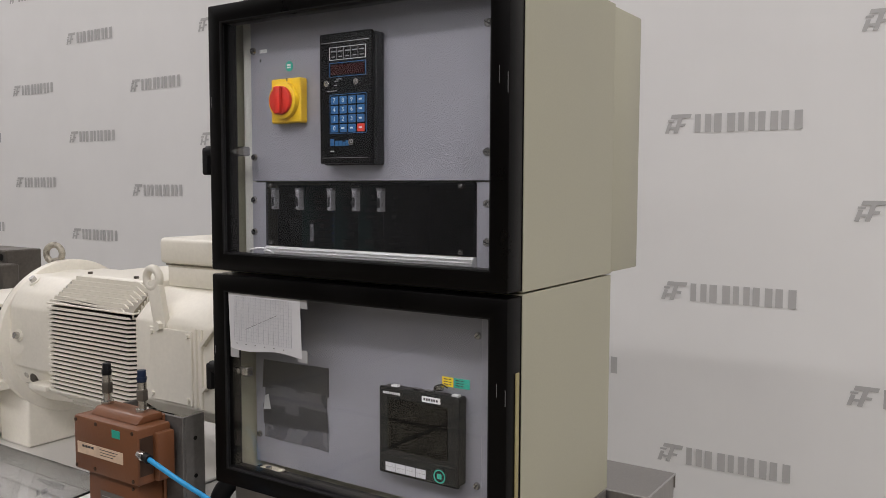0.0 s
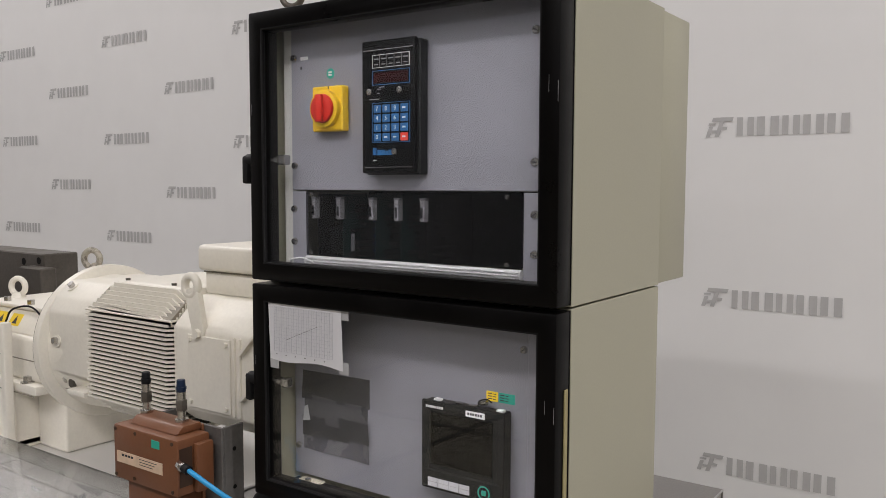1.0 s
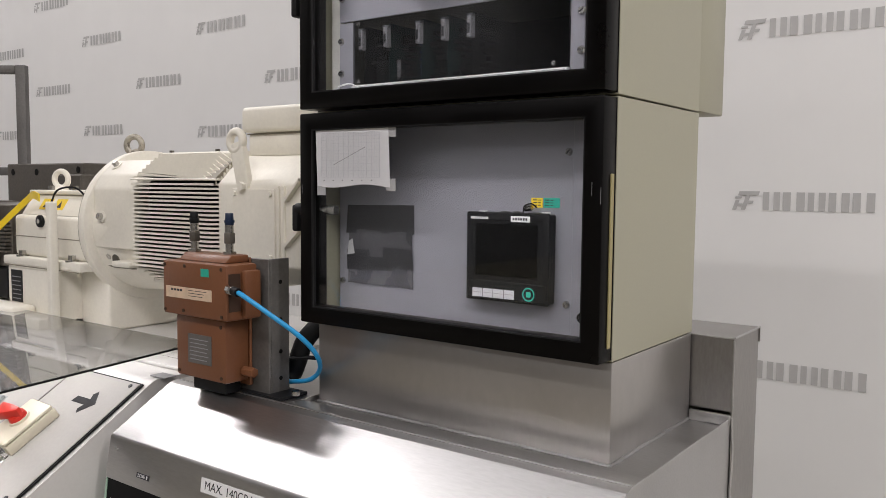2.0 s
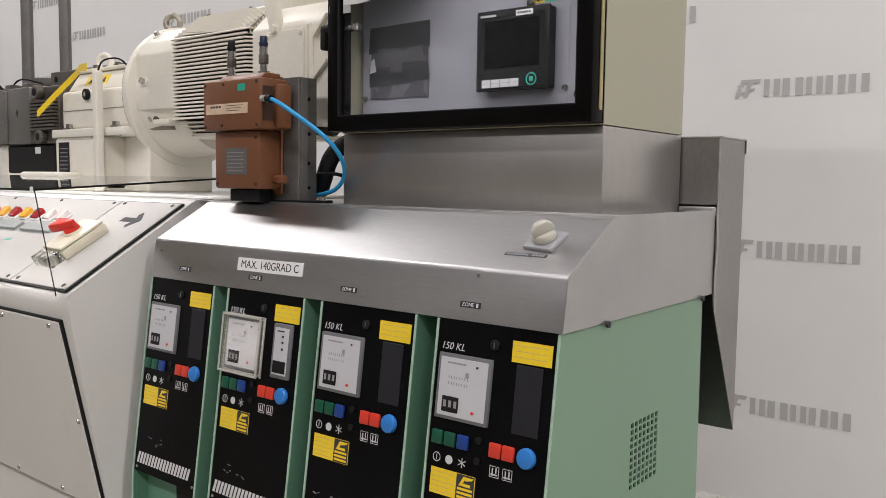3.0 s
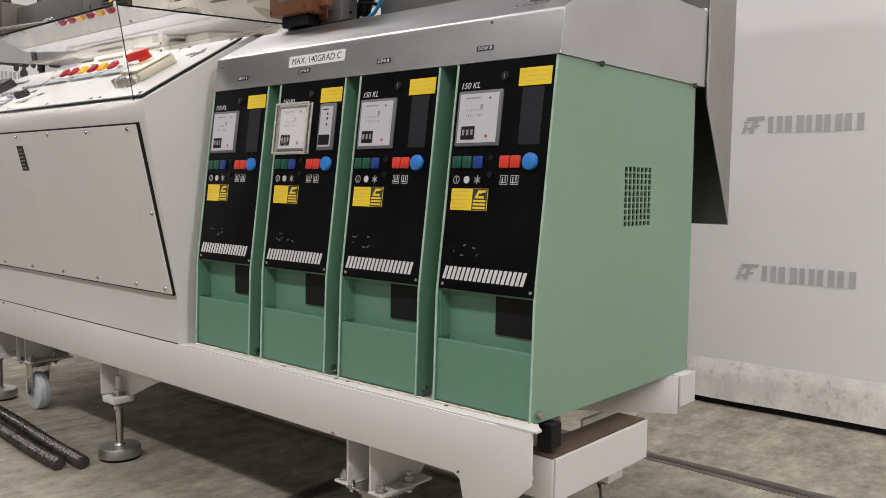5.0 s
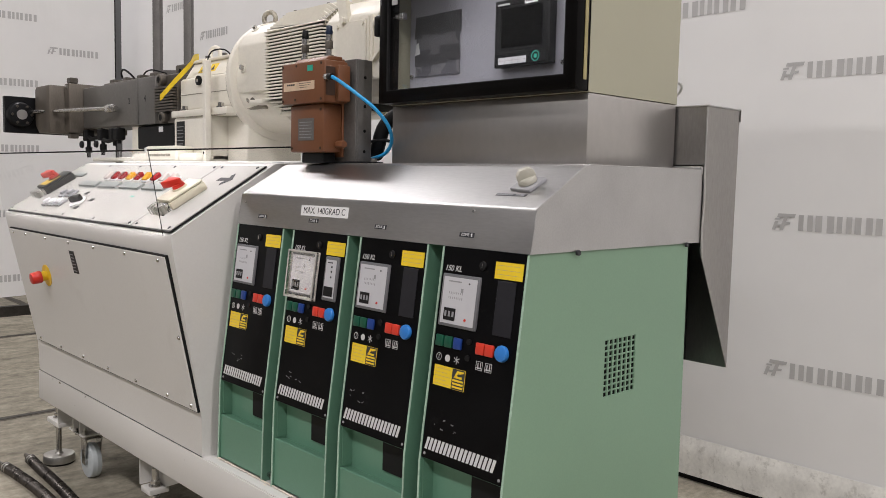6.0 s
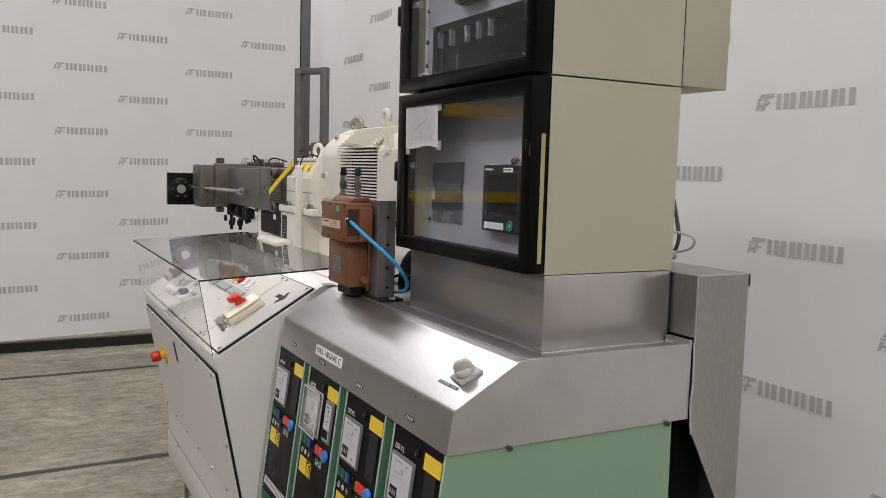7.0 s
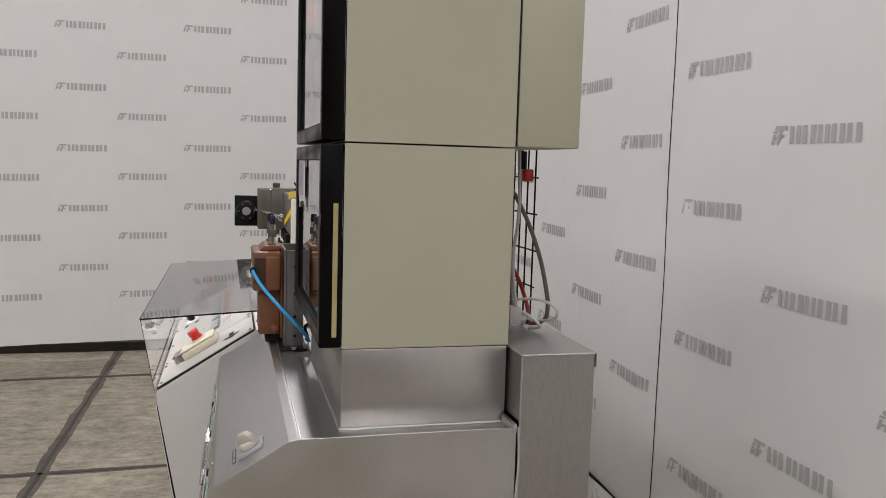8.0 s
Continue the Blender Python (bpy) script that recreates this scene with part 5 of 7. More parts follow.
def channel(x0, x1, y0, y1, z0, z1, t=0.006, open_to="+y"):
    """A rolled channel along x: web and two flanges."""
    a, b, q = (y0, y1, t) if open_to == "+y" else (y1, y0, -t)
    return prism([(a, z0), (b, z0), (b, z0 + t), (a + q, z0 + t), (a + q, z1 - t), (b, z1 - t), (b, z1), (a, z1)], x0, x1, 0.0015)


def base_frame():
    f = thing("base_frame", (-1.55, 1.0, 0.33), "white painted steel base frame with chipped edges", "base frame")
    part("front_beam", channel(-2.69, -0.470, 0.7062, 0.765, 0.330, 0.4315), M_WHITE, f)
    face = [(-2.690, 0.330), (-0.590, 0.330), (-0.578, 0.322), (-0.566, 0.270), (-0.510, 0.270), (-0.432, 0.345), (-0.432, 0.4315), (-2.690, 0.4315)]
    part("face_plate", prism(face, 0.700, 0.706, 0.0012, axis="y"), M_WHITE, f, "white face plate with a slanted lower corner")
    part("drop_leg", B(-0.560, -0.512, 0.7065, 0.765, 0.225, 0.3295, 0.002), M_WHITE, f)
    part("rear_beam", B(-2.69, -0.4398, 1.245, 1.310, 0.375, 0.4315, 0.003, 2), M_WHITE, f)
    # unseen plate, added to keep light from behind off the floor below
    part("unseen_shade_plate", B(-2.69, -0.760, 1.292, 1.300, 0.060, 0.3745, 0.001), M_WHITE, f)
    part("end_beam", B(-0.495, -0.436, 0.768, 1.090, 0.298, 0.372, 0.004, 2), M_WHITE, f)
    # brown for rust and for the overhang's shade, in one colour
    part("bare_top", B(-0.4945, -0.4365, 0.769, 1.089, 0.3722, 0.3745), M_RUST, f, "rusty brown top that also carries the shade under the heater unit")
    part("beam_end", B(-0.4395, -0.4350, 1.243, 1.313, 0.366, 0.4315, 0.001), M_WHITE, f)
    part("end_cap", B(-0.4355, -0.4315, 0.772, 1.092, 0.298, 0.372, 0.001), M_WHITE, f)
    part("end_plate", prism([(-0.640, 1.093), (-0.440, 1.236), (-0.440, 1.2425), (-0.646, 1.100)], 0.352, 0.4310, 0.0008, axis="z"), M_WHITE, f)
    part("end_beam", B(-2.690, -2.630, 0.768, 1.243, 0.336, 0.428, 0.004, 2), M_WHITE, f)
    for x in (-2.1, -1.45, -0.95):
        part("cross_beam", B(x - 0.03, x + 0.03, 0.767, 1.243, 0.340, 0.428, 0.003), M_WHITE, f)
    part("corner_block", B(-0.470, -0.440, 0.770, 0.800, 0.385, 0.428, 0.002), M_RUBBER, f, "black rubber block")
    part("corner_plate", prism([(-0.500, 0.700), (-0.424, 0.700), (-0.424, 0.716), (-0.440, 0.730), (-0.500, 0.730)], 0.4318, 0.4355, axis="z"), M_WHITE, f)
    part("seam_strip", B(-1.428, -0.434, 0.7035, 0.7275, 0.4318, 0.4345, 0.001), M_WHITE, f)
    n = 150
    bead = [(-1.426 + 0.985 * q / (n - 1), 0.7305 + rand(-0.0006, 0.0006), 0.4350 + rand(-0.0004, 0.0005)) for q in range(n)]
    part("filler_bead", tube(bmesh.new(), bead, 0.003, 7, [rand(0.0018, 0.0030) for _ in bead]), M_FILLER, f, "broken cream filler along the cabinet feet")
    for q in range(14):
        x = rand(-1.42, -0.44)
        part("filler_chip", place(B(-rand(0.002, 0.006), rand(0.002, 0.006), -0.002, 0.002, 0, 0.0010), Matrix.Translation((x, 0.7245 + rand(-0.004, 0.002), 0.4346)) @ Matrix.Rotation(rand(-0.6, 0.6), 4, "Z")), M_RUST if q % 4 == 0 else M_FILLER, f)


base_frame()


def chips():
    """Chipped paint along the front beam's edges."""
    f = bpy.data.objects["base_frame"]
    for q in range(9):
        x, l, h = rand(-2.6, -0.46), rand(0.0015, 0.008), rand(0.001, 0.004)
        z = rand(0.4260, 0.4290) if q % 2 else rand(0.3320, 0.3345)
        if q % 8 == 0:
            z = rand(0.345, 0.415)
            l, h = l * 0.5, h * 0.5
        part("paint_chip", place(prism([(-l, -h), (l * 0.6, -h * 0.7), (l, h * 0.5), (-l * 0.3, h)], 0.0, 0.0004, axis="y"), Matrix.Translation((x, 0.6994, z)) @ Matrix.Rotation(rand(-0.4, 0.4), 4, "Y")), M_RUST if q % 3 else M_CREAM_DK, f)


chips()


def levelling_foot(x, y, reach=0.026, web=0.0, label="round plated levelling foot on a threaded rod under the frame"):
    t = thing("levelling_foot", (x, y, FLOOR), label, "machine foot", "levelling feet")
    z = FLOOR
    part("pad", C((x, y, z), (x, y, z + 0.006), 0.053, 32), M_RUBBER, t, "black rubber pad")
    part("disc", C((x, y, z + 0.006), (x, y, z + 0.036), 0.057, 36, 0.055, 0.004), M_ZINC, t)
    part("hub", C((x, y, z + 0.036), (x, y, z + 0.042), 0.016, 24, 0.012), M_ZINC, t)
    bm = bmesh.new()
    n = 46
    rows = [(0.0108 if i % 2 else 0.0096) for i in range(n)]
    tube(bm, [(x, y, z + 0.044 + 0.187 * i / (n - 1)) for i in range(n)], 0.008, 14, rows)
    part("threaded_rod", bm, M_CHROME, t)
    for zz in (0.135, 0.180):
        part("nut", C((x, y, z + zz), (x, y, z + zz + 0.014), 0.015, 6, bev=0.001), M_CHROME, t)
    part("washer", C((x, y, z + 0.176), (x, y, z + 0.1795), 0.020, 24), M_CHROME, t)
    b = part("bracket_plate", B(x - 0.037, x + reach, y - 0.030, y + 0.032, z + 0.157, z + 0.175, 0.003, 2), M_WHITE, t, "white bracket plate")
    gx = x - 0.044 if reach < 0.05 else x + 0.078
    part("gusset", prism([(y - 0.030, z + 0.176), (y - 0.030, z + 0.2795), (y + 0.30, z + 0.2795), (y + 0.040, z + 0.176)], gx, gx + 0.006), M_WHITE, t)
    if web:
        part("gusset", prism([(gx + 0.0065, z + 0.176), (x + 0.030, z + 0.176), (x + web, z + 0.2795), (gx + 0.0065, z + 0.2795)], y + 0.020, y + 0.026, axis="y"), M_WHITE, t)


def castor(x, y):
    t = thing("castor_wheel", (x, y, FLOOR), "white plastic castor wheel in a steel fork under the frame", "castor", "castors under the frame")
    z, R = FLOOR, 0.062
    bm = C((x, y - 0.018, z + R), (x, y + 0.018, z + R), R, 40, bev=0.006)
    w = part("wheel", bm, mat("pale_nylon_wheel", (0.52, 0.56, 0.57), 0.4, var=0.08, scale=20) if "pale_nylon_wheel" not in bpy.data.materials else bpy.data.materials["pale_nylon_wheel"], t)
    part("hub", C((x, y - 0.024, z + R), (x, y + 0.024, z + R), 0.016, 18), M_CHROME, w)
    part("tyre", torus(bmesh.new(), (x, y, z + R), (0, 1, 0), R - 0.008, 0.010, 40, 8), bpy.data.materials["pale_nylon_wheel"], w)
    for s in (-1, 1):
        part("fork_side", prism([(x - 0.014, z + 0.052), (x + 0.014, z + 0.052), (x + 0.030, z + 0.148), (x - 0.022, z + 0.148)], y + s * 0.027 - 0.0015, y + s * 0.027 + 0.0015, axis="y"), M_CHROME, t)
    part("fork_top", B(x - 0.030, x + 0.036, y - 0.030, y + 0.030, z + 0.148, z + 0.153, 0.001), M_CHROME, t)
    part("top_plate", B(x - 0.052, x + 0.055, y - 0.045, y + 0.050, z + 0.160, z + 0.166, 0.001), M_CHROME, t)
    part("swivel", C((x, y, z + 0.153), (x, y, z + 0.160), 0.026, 24), M_CHROME, t)
    for dx in (-0.042, 0.044):
        for dy in (-0.036, 0.040):
            part("bolt", C((x + dx, y + dy, z + 0.152), (x + dx, y + dy, z + 0.176), 0.006, 6), M_CHROME, t)
    for bx, s in ((x - 0.046, -1), (x + 0.018, 1)):
        br = part("bracket", prism([(y - 0.048, z + 0.172), (y - 0.048, z + 0.2795), (y + 0.20, z + 0.2795), (y + 0.095, z + 0.172)], bx, bx + 0.006, 0.001), M_WHITE, t, "white angle bracket")
        part("lip", B(bx - 0.020, bx - 0.0005, y - 0.048, y - 0.042, z + 0.262, z + 0.2795, 0.001), M_WHITE, br)
        part("foot_flange", B(min(bx, bx + s * 0.034), max(bx, bx + s * 0.034) + 0.006, y - 0.050, y + 0.095, z + 0.1662, z + 0.1718, 0.001), M_WHITE, br)
        for dy in (-0.036, 0.040):
            cx = bx + 0.003 + s * 0.020
            part("washer", C((cx, y + dy, z + 0.1718), (cx, y + dy, z + 0.1740), 0.0125, 16), M_ZINC, br)
            part("nut", C((cx, y + dy, z + 0.1740), (cx, y + dy, z + 0.1850), 0.0100, 6, bev=0.001), M_ZINC, br)
            part("bolt_tip", C((cx, y + dy, z + 0.1850), (cx, y + dy, z + 0.1930), 0.0055, 10), M_ZINC, br)


levelling_foot(-1.860, 0.762, web=0.27)
levelling_foot(-2.755, 0.788, 0.085)
levelling_foot(-0.56, 1.16)
castor(-2.530, 0.824)
castor(-0.86, 0.790)

# ---- control console ----
KX0, KX1 = -2.765, -1.458
CA = Vector((0, 0.622, 1.006))
CB_ = Vector((0, 0.915, 1.187))
CU = (CB_ - CA).normalized()
CNRM = Vector((0, -CU.z, CU.y))


def on_desk(x, s, out=0.0):
    """A pose on the console's sloping top: x along it, s metres up the slope."""
    p = CA + CU * s + CNRM * out
    return faces_to(CNRM, (x, p.y, p.z))


def console():
    c = thing("control_console", (-2.1, 0.95, 0.43), "white enamelled control console with a sloping desk and screwed door", "console")
    prof = [(0.704, 0.432), (0.704, 0.535), (0.628, 0.966), (0.624, 1.000), (0.626, 1.0055), (0.912, 1.1835), (0.922, 1.187), (1.33, 1.187), (1.33, 0.432)]
    bm = prism(prof, -2.69, KX1)
    for v in bm.verts:
        if v.co.x < -2.6 and v.co.y < 1.2:
            v.co.x -= 0.085 * min(1, max(0, (v.co.z - 0.45) / 0.55))
    part("body", bm, M_WHITE, c)
    part("seam", B(-2.69, KX1 + 0.001, 0.7032, 0.7045, 0.4322, 0.4340), M_PRINTD, c)
    # door on the leaning front
    N = Vector((0, -0.431, -0.076)).normalized()

    def df(x, z, out):
        y = 0.628 + (0.966 - z) / 0.431 * 0.076
        return Vector((x, y, z)) + N * out
    bm = bmesh.new()
    rim = [(-2.722, 0.950), (-1.492, 0.950), (-1.462, 0.553), (-2.668, 0.553)]
    a = [bm.verts.new(df(x, z, 0.0100)) for x, z in rim]
    b = [bm.verts.new(df(x, z, 0.0070)) for x, z in rim]
    bm.faces.new(a)
    for i in range(4):
        bm.faces.new((a[i], b[i], b[(i + 1) % 4], a[(i + 1) % 4]))
    bmesh.ops.recalc_face_normals(bm, faces=bm.faces)
    bmesh.ops.bevel(bm, geom=[e for e in bm.edges if len(e.link_faces) == 2], offset=0.0015, segments=2, affect="EDGES")
    d = part("door", bm, M_WHITE, c, "white sheet-steel door held by screws")
    bm = bmesh.new()
    g = [(-2.726, 0.9540), (-1.488, 0.9540), (-1.4600, 0.550), (-2.671, 0.550)]
    a = [bm.verts.new(df(x, z, 0.0068)) for x, z in g]
    b = [bm.verts.new(df(x, z, 0.0003)) for x, z in g]
    bm.faces.new(a)
    for i in range(4):
        bm.faces.new((a[i], b[i], b[(i + 1) % 4], a[(i + 1) % 4]))
    bmesh.ops.recalc_face_normals(bm, faces=bm.faces)
    part("door_gasket", bm, M_RUBBER, c, "dark rubber gasket round the door")
    for x in (-2.68, -2.553, -2.355, -2.151, -1.951, -1.733, -1.53):
        o = df(x, 0.940, 0.0100)
        part("screw", C(o, o + N * 0.003, 0.0055, 12, 0.004), M_CHROME, d)
    for x in (-2.62, -2.42, -2.22, -2.02, -1.82, -1.62, -1.485):
        o = df(x, 0.566, 0.0100)
        part("screw", C(o, o + N * 0.003, 0.0055, 12, 0.004), M_CHROME, d)
    o = df(-1.487, 0.745, 0.0100)
    part("screw", C(o, o + N * 0.003, 0.006, 12, 0.004), M_CHROME, d)
    bm = bmesh.new()
    r = [(-2.160, 0.915), (-2.118, 0.915), (-2.105, 0.846), (-2.150, 0.846)]
    a = [bm.verts.new(df(x, z, 0.0105)) for x, z in r]
    bm.faces.new(a)
    part("rating_plate", bm, M_CHAR, d, "dark metal rating plate")
    bm = bmesh.new()
    for q in range(6):
        z = 0.905 - q * 0.010
        bm.faces.new([bm.verts.new(df(x + (0.905 - z) * 0.12, zz, 0.0109)) for x, zz in ((-2.154, z), (-2.130 + 0.006 * (q % 2), z), (-2.130 + 0.006 * (q % 2), z - 0.003), (-2.154, z - 0.003))])
    part("print", bm, M_PRINTG, d)
    # emergency stop
    e = thing("emergency_stop", df(-2.410, 0.812, 0.0100), "red mushroom emergency stop on a yellow disc", "emergency stop")
    o = df(-2.410, 0.812, 0.0100)
    part("disc", C(o, o + N * 0.003, 0.036, 32), M_YELLOW, e, "yellow backing disc")
    part("collar", C(o + N * 0.003, o + N * 0.020, 0.016, 24), M_YELLOW, e)
    part("button", C(o + N * 0.020, o + N * 0.052, 0.021, 28, 0.019, 0.004), M_RED, e, "red mushroom button")
    # desk plates
    for xa, xb in ((-2.745, -1.707), (-1.702, -1.472)):
        pl = part("desk_plate", place(B(-(xb - xa) / 2, (xb - xa) / 2, 0.010, 0.322, 0.0040, 0.0062, 0.0008), on_desk((xa + xb) / 2, 0)), M_DESK, c, "white screwed desk plate")
        n = 5 if xb - xa > 0.5 else 2
        for q in range(n):
            x = xa + 0.02 + (xb - xa - 0.04) * q / (n - 1)
            for s in (0.020, 0.312):
                part("screw", place(C((0, 0, 0.0062), (0, 0, 0.0080), 0.005, 10, 0.004), on_desk(x, s)), M_PRINTD, pl)
    part("desk_gasket", place(B(-0.640, 0.640, 0.006, 0.326, 0.0002, 0.0039), on_desk(-2.108, 0)), M_RUBBER, c, "dark gasket round the desk plates")
    part("desk_arrow", place(prism([(-0.043, -0.009), (0.010, -0.009), (0.004, -0.024), (0.014, -0.034), (0.044, 0.0), (0.014, 0.034), (0.004, 0.023), (0.012, 0.009), (-0.039, 0.009)], 0.0062, 0.0068, axis="z"), on_desk(-1.570, 0.250) @ Matrix.Scale(0.88, 4, (1, 0, 0)) @ Matrix.Scale(0.88, 4, (0, 1, 0))), M_CHAR, c, "black direction arrow")

    def isolator(x, s, box_m, cap_m, lab):
        t = thing("rotary_isolator", (x, (CA + CU * s).y, (CA + CU * s).z), lab, "switch")
        F = on_desk(x, s) @ pose(0, 0, 0.0064, 0, 0, -2)
        part("box", place(B(-0.041, 0.045, -0.034, 0.078, 0, 0.022, 0.003, 2), F), box_m, t)
        part("lid", place(B(-0.0395, 0.0435, -0.034, 0.077, 0.0222, 0.030, 0.005, 2), F), cap_m, t)
        cov = part("terminal_cover", place(B(-0.038, 0.038, -0.066, -0.0345, 0, 0.024, 0.003, 2), F), M_CLEARPL, t, "clear plastic terminal cover")
        cov.visible_shadow = False
        for q in range(3):
            part("terminal", place(C((-0.022 + q * 0.022, -0.051, 0.001), (-0.022 + q * 0.022, -0.051, 0.019), 0.0075, 12), F), M_ZINC, t)
        if cap_m == M_RUBBER:
            part("plate", place(B(-0.030, 0.030, -0.022, 0.040, 0.030, 0.0312), F), M_YELLOW, t, "yellow backing plate")
        part("collar", place(C((0.002, 0.026, 0.030), (0.002, 0.026, 0.035), 0.021, 24), F), cap_m, t)
        h = bmesh.new()
        cyl(h, (0, 0, 0.035), (0, 0, 0.044), 0.018, 20, 0.016)
        tail = prism([(-0.046, -0.016), (-0.040, 0.0), (-0.044, 0.018), (-0.010, 0.012), (0.020, 0.004), (0.020, -0.005), (-0.010, -0.013)], 0.040, 0.060, 0.003, axis="z")
        mesh = bpy.data.meshes.new("tail")
        tail.to_mesh(mesh)
        h.from_mesh(mesh)
        bpy.data.meshes.remove(mesh)
        part("handle", place(h, F @ pose(0.002, 0.026, 0, 0, 0, 14)), M_RED, t, "red wing-shaped rotary handle")
    isolator(-1.637, 0.127, M_CREAMPL, M_CREAMPL, "cream isolator switch box with a red handle on the desk")
    isolator(-2.645, 0.150, M_RUBBER, M_RUBBER, "black and yellow isolator switch with a red handle on the desk")
    # lamp row and label strips
    cols = (M_LENS_CLEAR, M_LENS_RED, M_LENS_RED, M_LENS_AMBER, M_LENS_RED, M_LENS_AMBER, M_LENS_RED, M_LENS_CLEAR, M_LENS_CLEAR)
    for q, m in enumerate(cols):
        x = -2.318 + q * 0.0593
        t = thing("pilot_lamp", (x, (CA + CU * 0.24).y, (CA + CU * 0.24).z), {id(M_LENS_RED): "square dark red pilot lamp on the desk", id(M_LENS_AMBER): "square amber pilot lamp on the desk"}.get(id(m), "square clear pilot lamp on the desk"), "pilot lamp", "pilot lamp row")
        F = on_desk(x, 0.236, 0.0064)
        part("bezel", place(B(-0.017, 0.017, -0.017, 0.017, 0, 0.004, 0.001), F), M_LABELW, t)
        part("lens", place(prism([(-0.0145, 0.004), (-0.0145, 0.010), (0.0145, 0.018), (0.0145, 0.004)], -0.0145, 0.0145, 0.0015), F), m, t)
    for q in range(4):
        x = -2.383 + q * 0.1665
        F = on_desk(x, 0.190, 0.0064)
        t = thing("label_strip", (x, (CA + CU * 0.19).y, (CA + CU * 0.19).z), "grey-green framed label strip below the pilot lamps", "label", "label strips")
        part("frame", place(ring_frame(-0.075, 0.075, -0.019, 0.019, -0.010, 0, 0.005, 0.001), F @ pose(0, 0, 0, 90)), M_STRIP, t)
        part("face", place(B(-0.070, 0.070, -0.014, 0.014, 0, 0.007), F), M_STRIP, t)
    part("mark", place(B(-0.011, 0.011, -0.004, 0.004, 0.0062, 0.0068), on_desk(-1.95, 0.140)), M_TEAL, c, "small green mark")
    for x, s in ((-2.470, 0.066), (-2.420, 0.068), (-2.366, 0.072), (-2.452, 0.122), (-2.398, 0.126)):
        t = thing("desk_button", (x, (CA + CU * s).y, (CA + CU * s).z), "grey-framed push button on the desk", "push button", "desk buttons")
        F = on_desk(x, s, 0.0064)
        part("bezel", place(B(-0.020, 0.020, -0.020, 0.020, 0, 0.008, 0.003, 2), F), M_GREYPL, t)
        part("cap", place(C((0, 0, 0.008), (0, 0, 0.016), 0.014, 20, 0.013, 0.002), F), M_LABELW if s < 0.1 else M_GREYPL, t)
    t = thing("selector_switch", (-2.250, (CA + CU * 0.075).y, (CA + CU * 0.075).z), "black and white selector switch on the desk", "switch")
    F = on_desk(-2.250, 0.085, 0.0064)
    part("base", place(C((0, 0, 0), (0, 0, 0.006), 0.028, 24, bev=0.001), F), M_LABELW, t)
    part("grip", place(B(-0.024, 0.024, -0.008, 0.008, 0.006, 0.026, 0.003, 2), F @ pose(0, 0, 0, 0, 0, 20)), M_RUBBER, t, "black grip")
    for x, s in ((-2.185, 0.105), (-2.205, 0.060), (-2.300, 0.140), (-1.845, 0.225), (-2.02, 0.225)):
        sl = single("desk_tag", place(B(-0.013, 0.013, -0.008, 0.008, 0.0062, 0.0074, 0.0004), on_desk(x, s)), M_CHAR, "small black engraved tag on the desk", "tag", group="desk tags")
    single("name_strip", place(B(-0.045, 0.045, -0.011, 0.011, 0.0063, 0.0125, 0.0015, 2), on_desk(-2.605, 0.246)), M_STRIP, "long grey name strip on the desk", "label")
    single("metal_tag", B(-1.486, -1.440, 0.925, 0.955, 1.1895, 1.1915, 0.0006), M_GREYPL, "small riveted metal tag beside the hood", "tag")


console()


def guard():
    """Acrylic guard over the desk: a top sheet rising to the rear, a leaning front and clear ends."""
    g = thing("acrylic_guard", (-2.1, 0.75, 1.03), "clear acrylic guard with dark polished edges over the console desk", "guard")
    x0, x1 = -2.765, -1.488
    front, rear, foot = Vector((0, 0.580, 1.208)), Vector((0, 1.040, 1.236)), Vector((0, 0.6165, 1.002))
    up = Vector((0, -(rear.z - front.z), rear.y - front.y)).normalized() * 0.004

    def slab(a, b, d, xa, xb):
        return prism([(v.y, v.z) for v in (a, b, b + d, a + d)], xa, xb)
    back = Vector((0, 0.003, 0))
    panes = [part("top_sheet", slab(front, rear, up, x0, x1), M_ACRYL_TOP, g, "smoky acrylic top sheet"),
             part("front_sheet", slab(foot, front - up * 0.05, back * 0.5, x0, x1), M_ACRYL, g, "clear acrylic front sheet"),
             part("rear_sheet", slab(Vector((0, 1.036, 1.198)), Vector((0, 1.036, 1.2355)), back, x0, x1 - 0.002), M_ACRYL, g, "clear acrylic rear strip")]
    for o in panes:
        o.visible_shadow = False
    for x in (x0 - 0.003, x1 + 0.0003):
        part("edge", slab(front, rear, up * 0.9, x, x + 0.0022), M_INSIDE, g, "dark polished edge")
    part("edge", slab(front - back * 0.6, front - back * 0.05, up, x0, x1), M_INSIDE, g)
    part("edge", slab(foot, front, back * 0.5, x1 + 0.0003, x1 + 0.0016), M_INSIDE, g)
    part("edge", slab(rear + back * 0.1, rear + back * 0.6, up * 0.9, x0, x1), M_INSIDE, g)
    part("corner_clip", B(x1 - 0.006, x1 + 0.0035, 0.5745, 0.5775, 1.206, 1.216, 0.001), M_LABELW, g, "small white corner clip")

guard()


def deck():
    d = thing("machine_deck", (-2.1, 1.2, 1.187), "white painted deck plate under the gear unit", "deck")
    part("plate", B(-2.62, -1.43, 0.99, 1.62, 1.1878, 1.196, 0.002), M_WHITE, d)
    part("skirt", B(-2.62, -1.43, 1.332, 1.60, 0.44, 1.187, 0.002), M_WHITE, d)
    part("seam", B(-2.02, -2.016, 0.992, 1.03, 1.1962, 1.1968), M_PRINTD, d)


deck()

# ---- gear unit and motor ----
MZ = 1.468
PEDESTAL_Y = 1.345


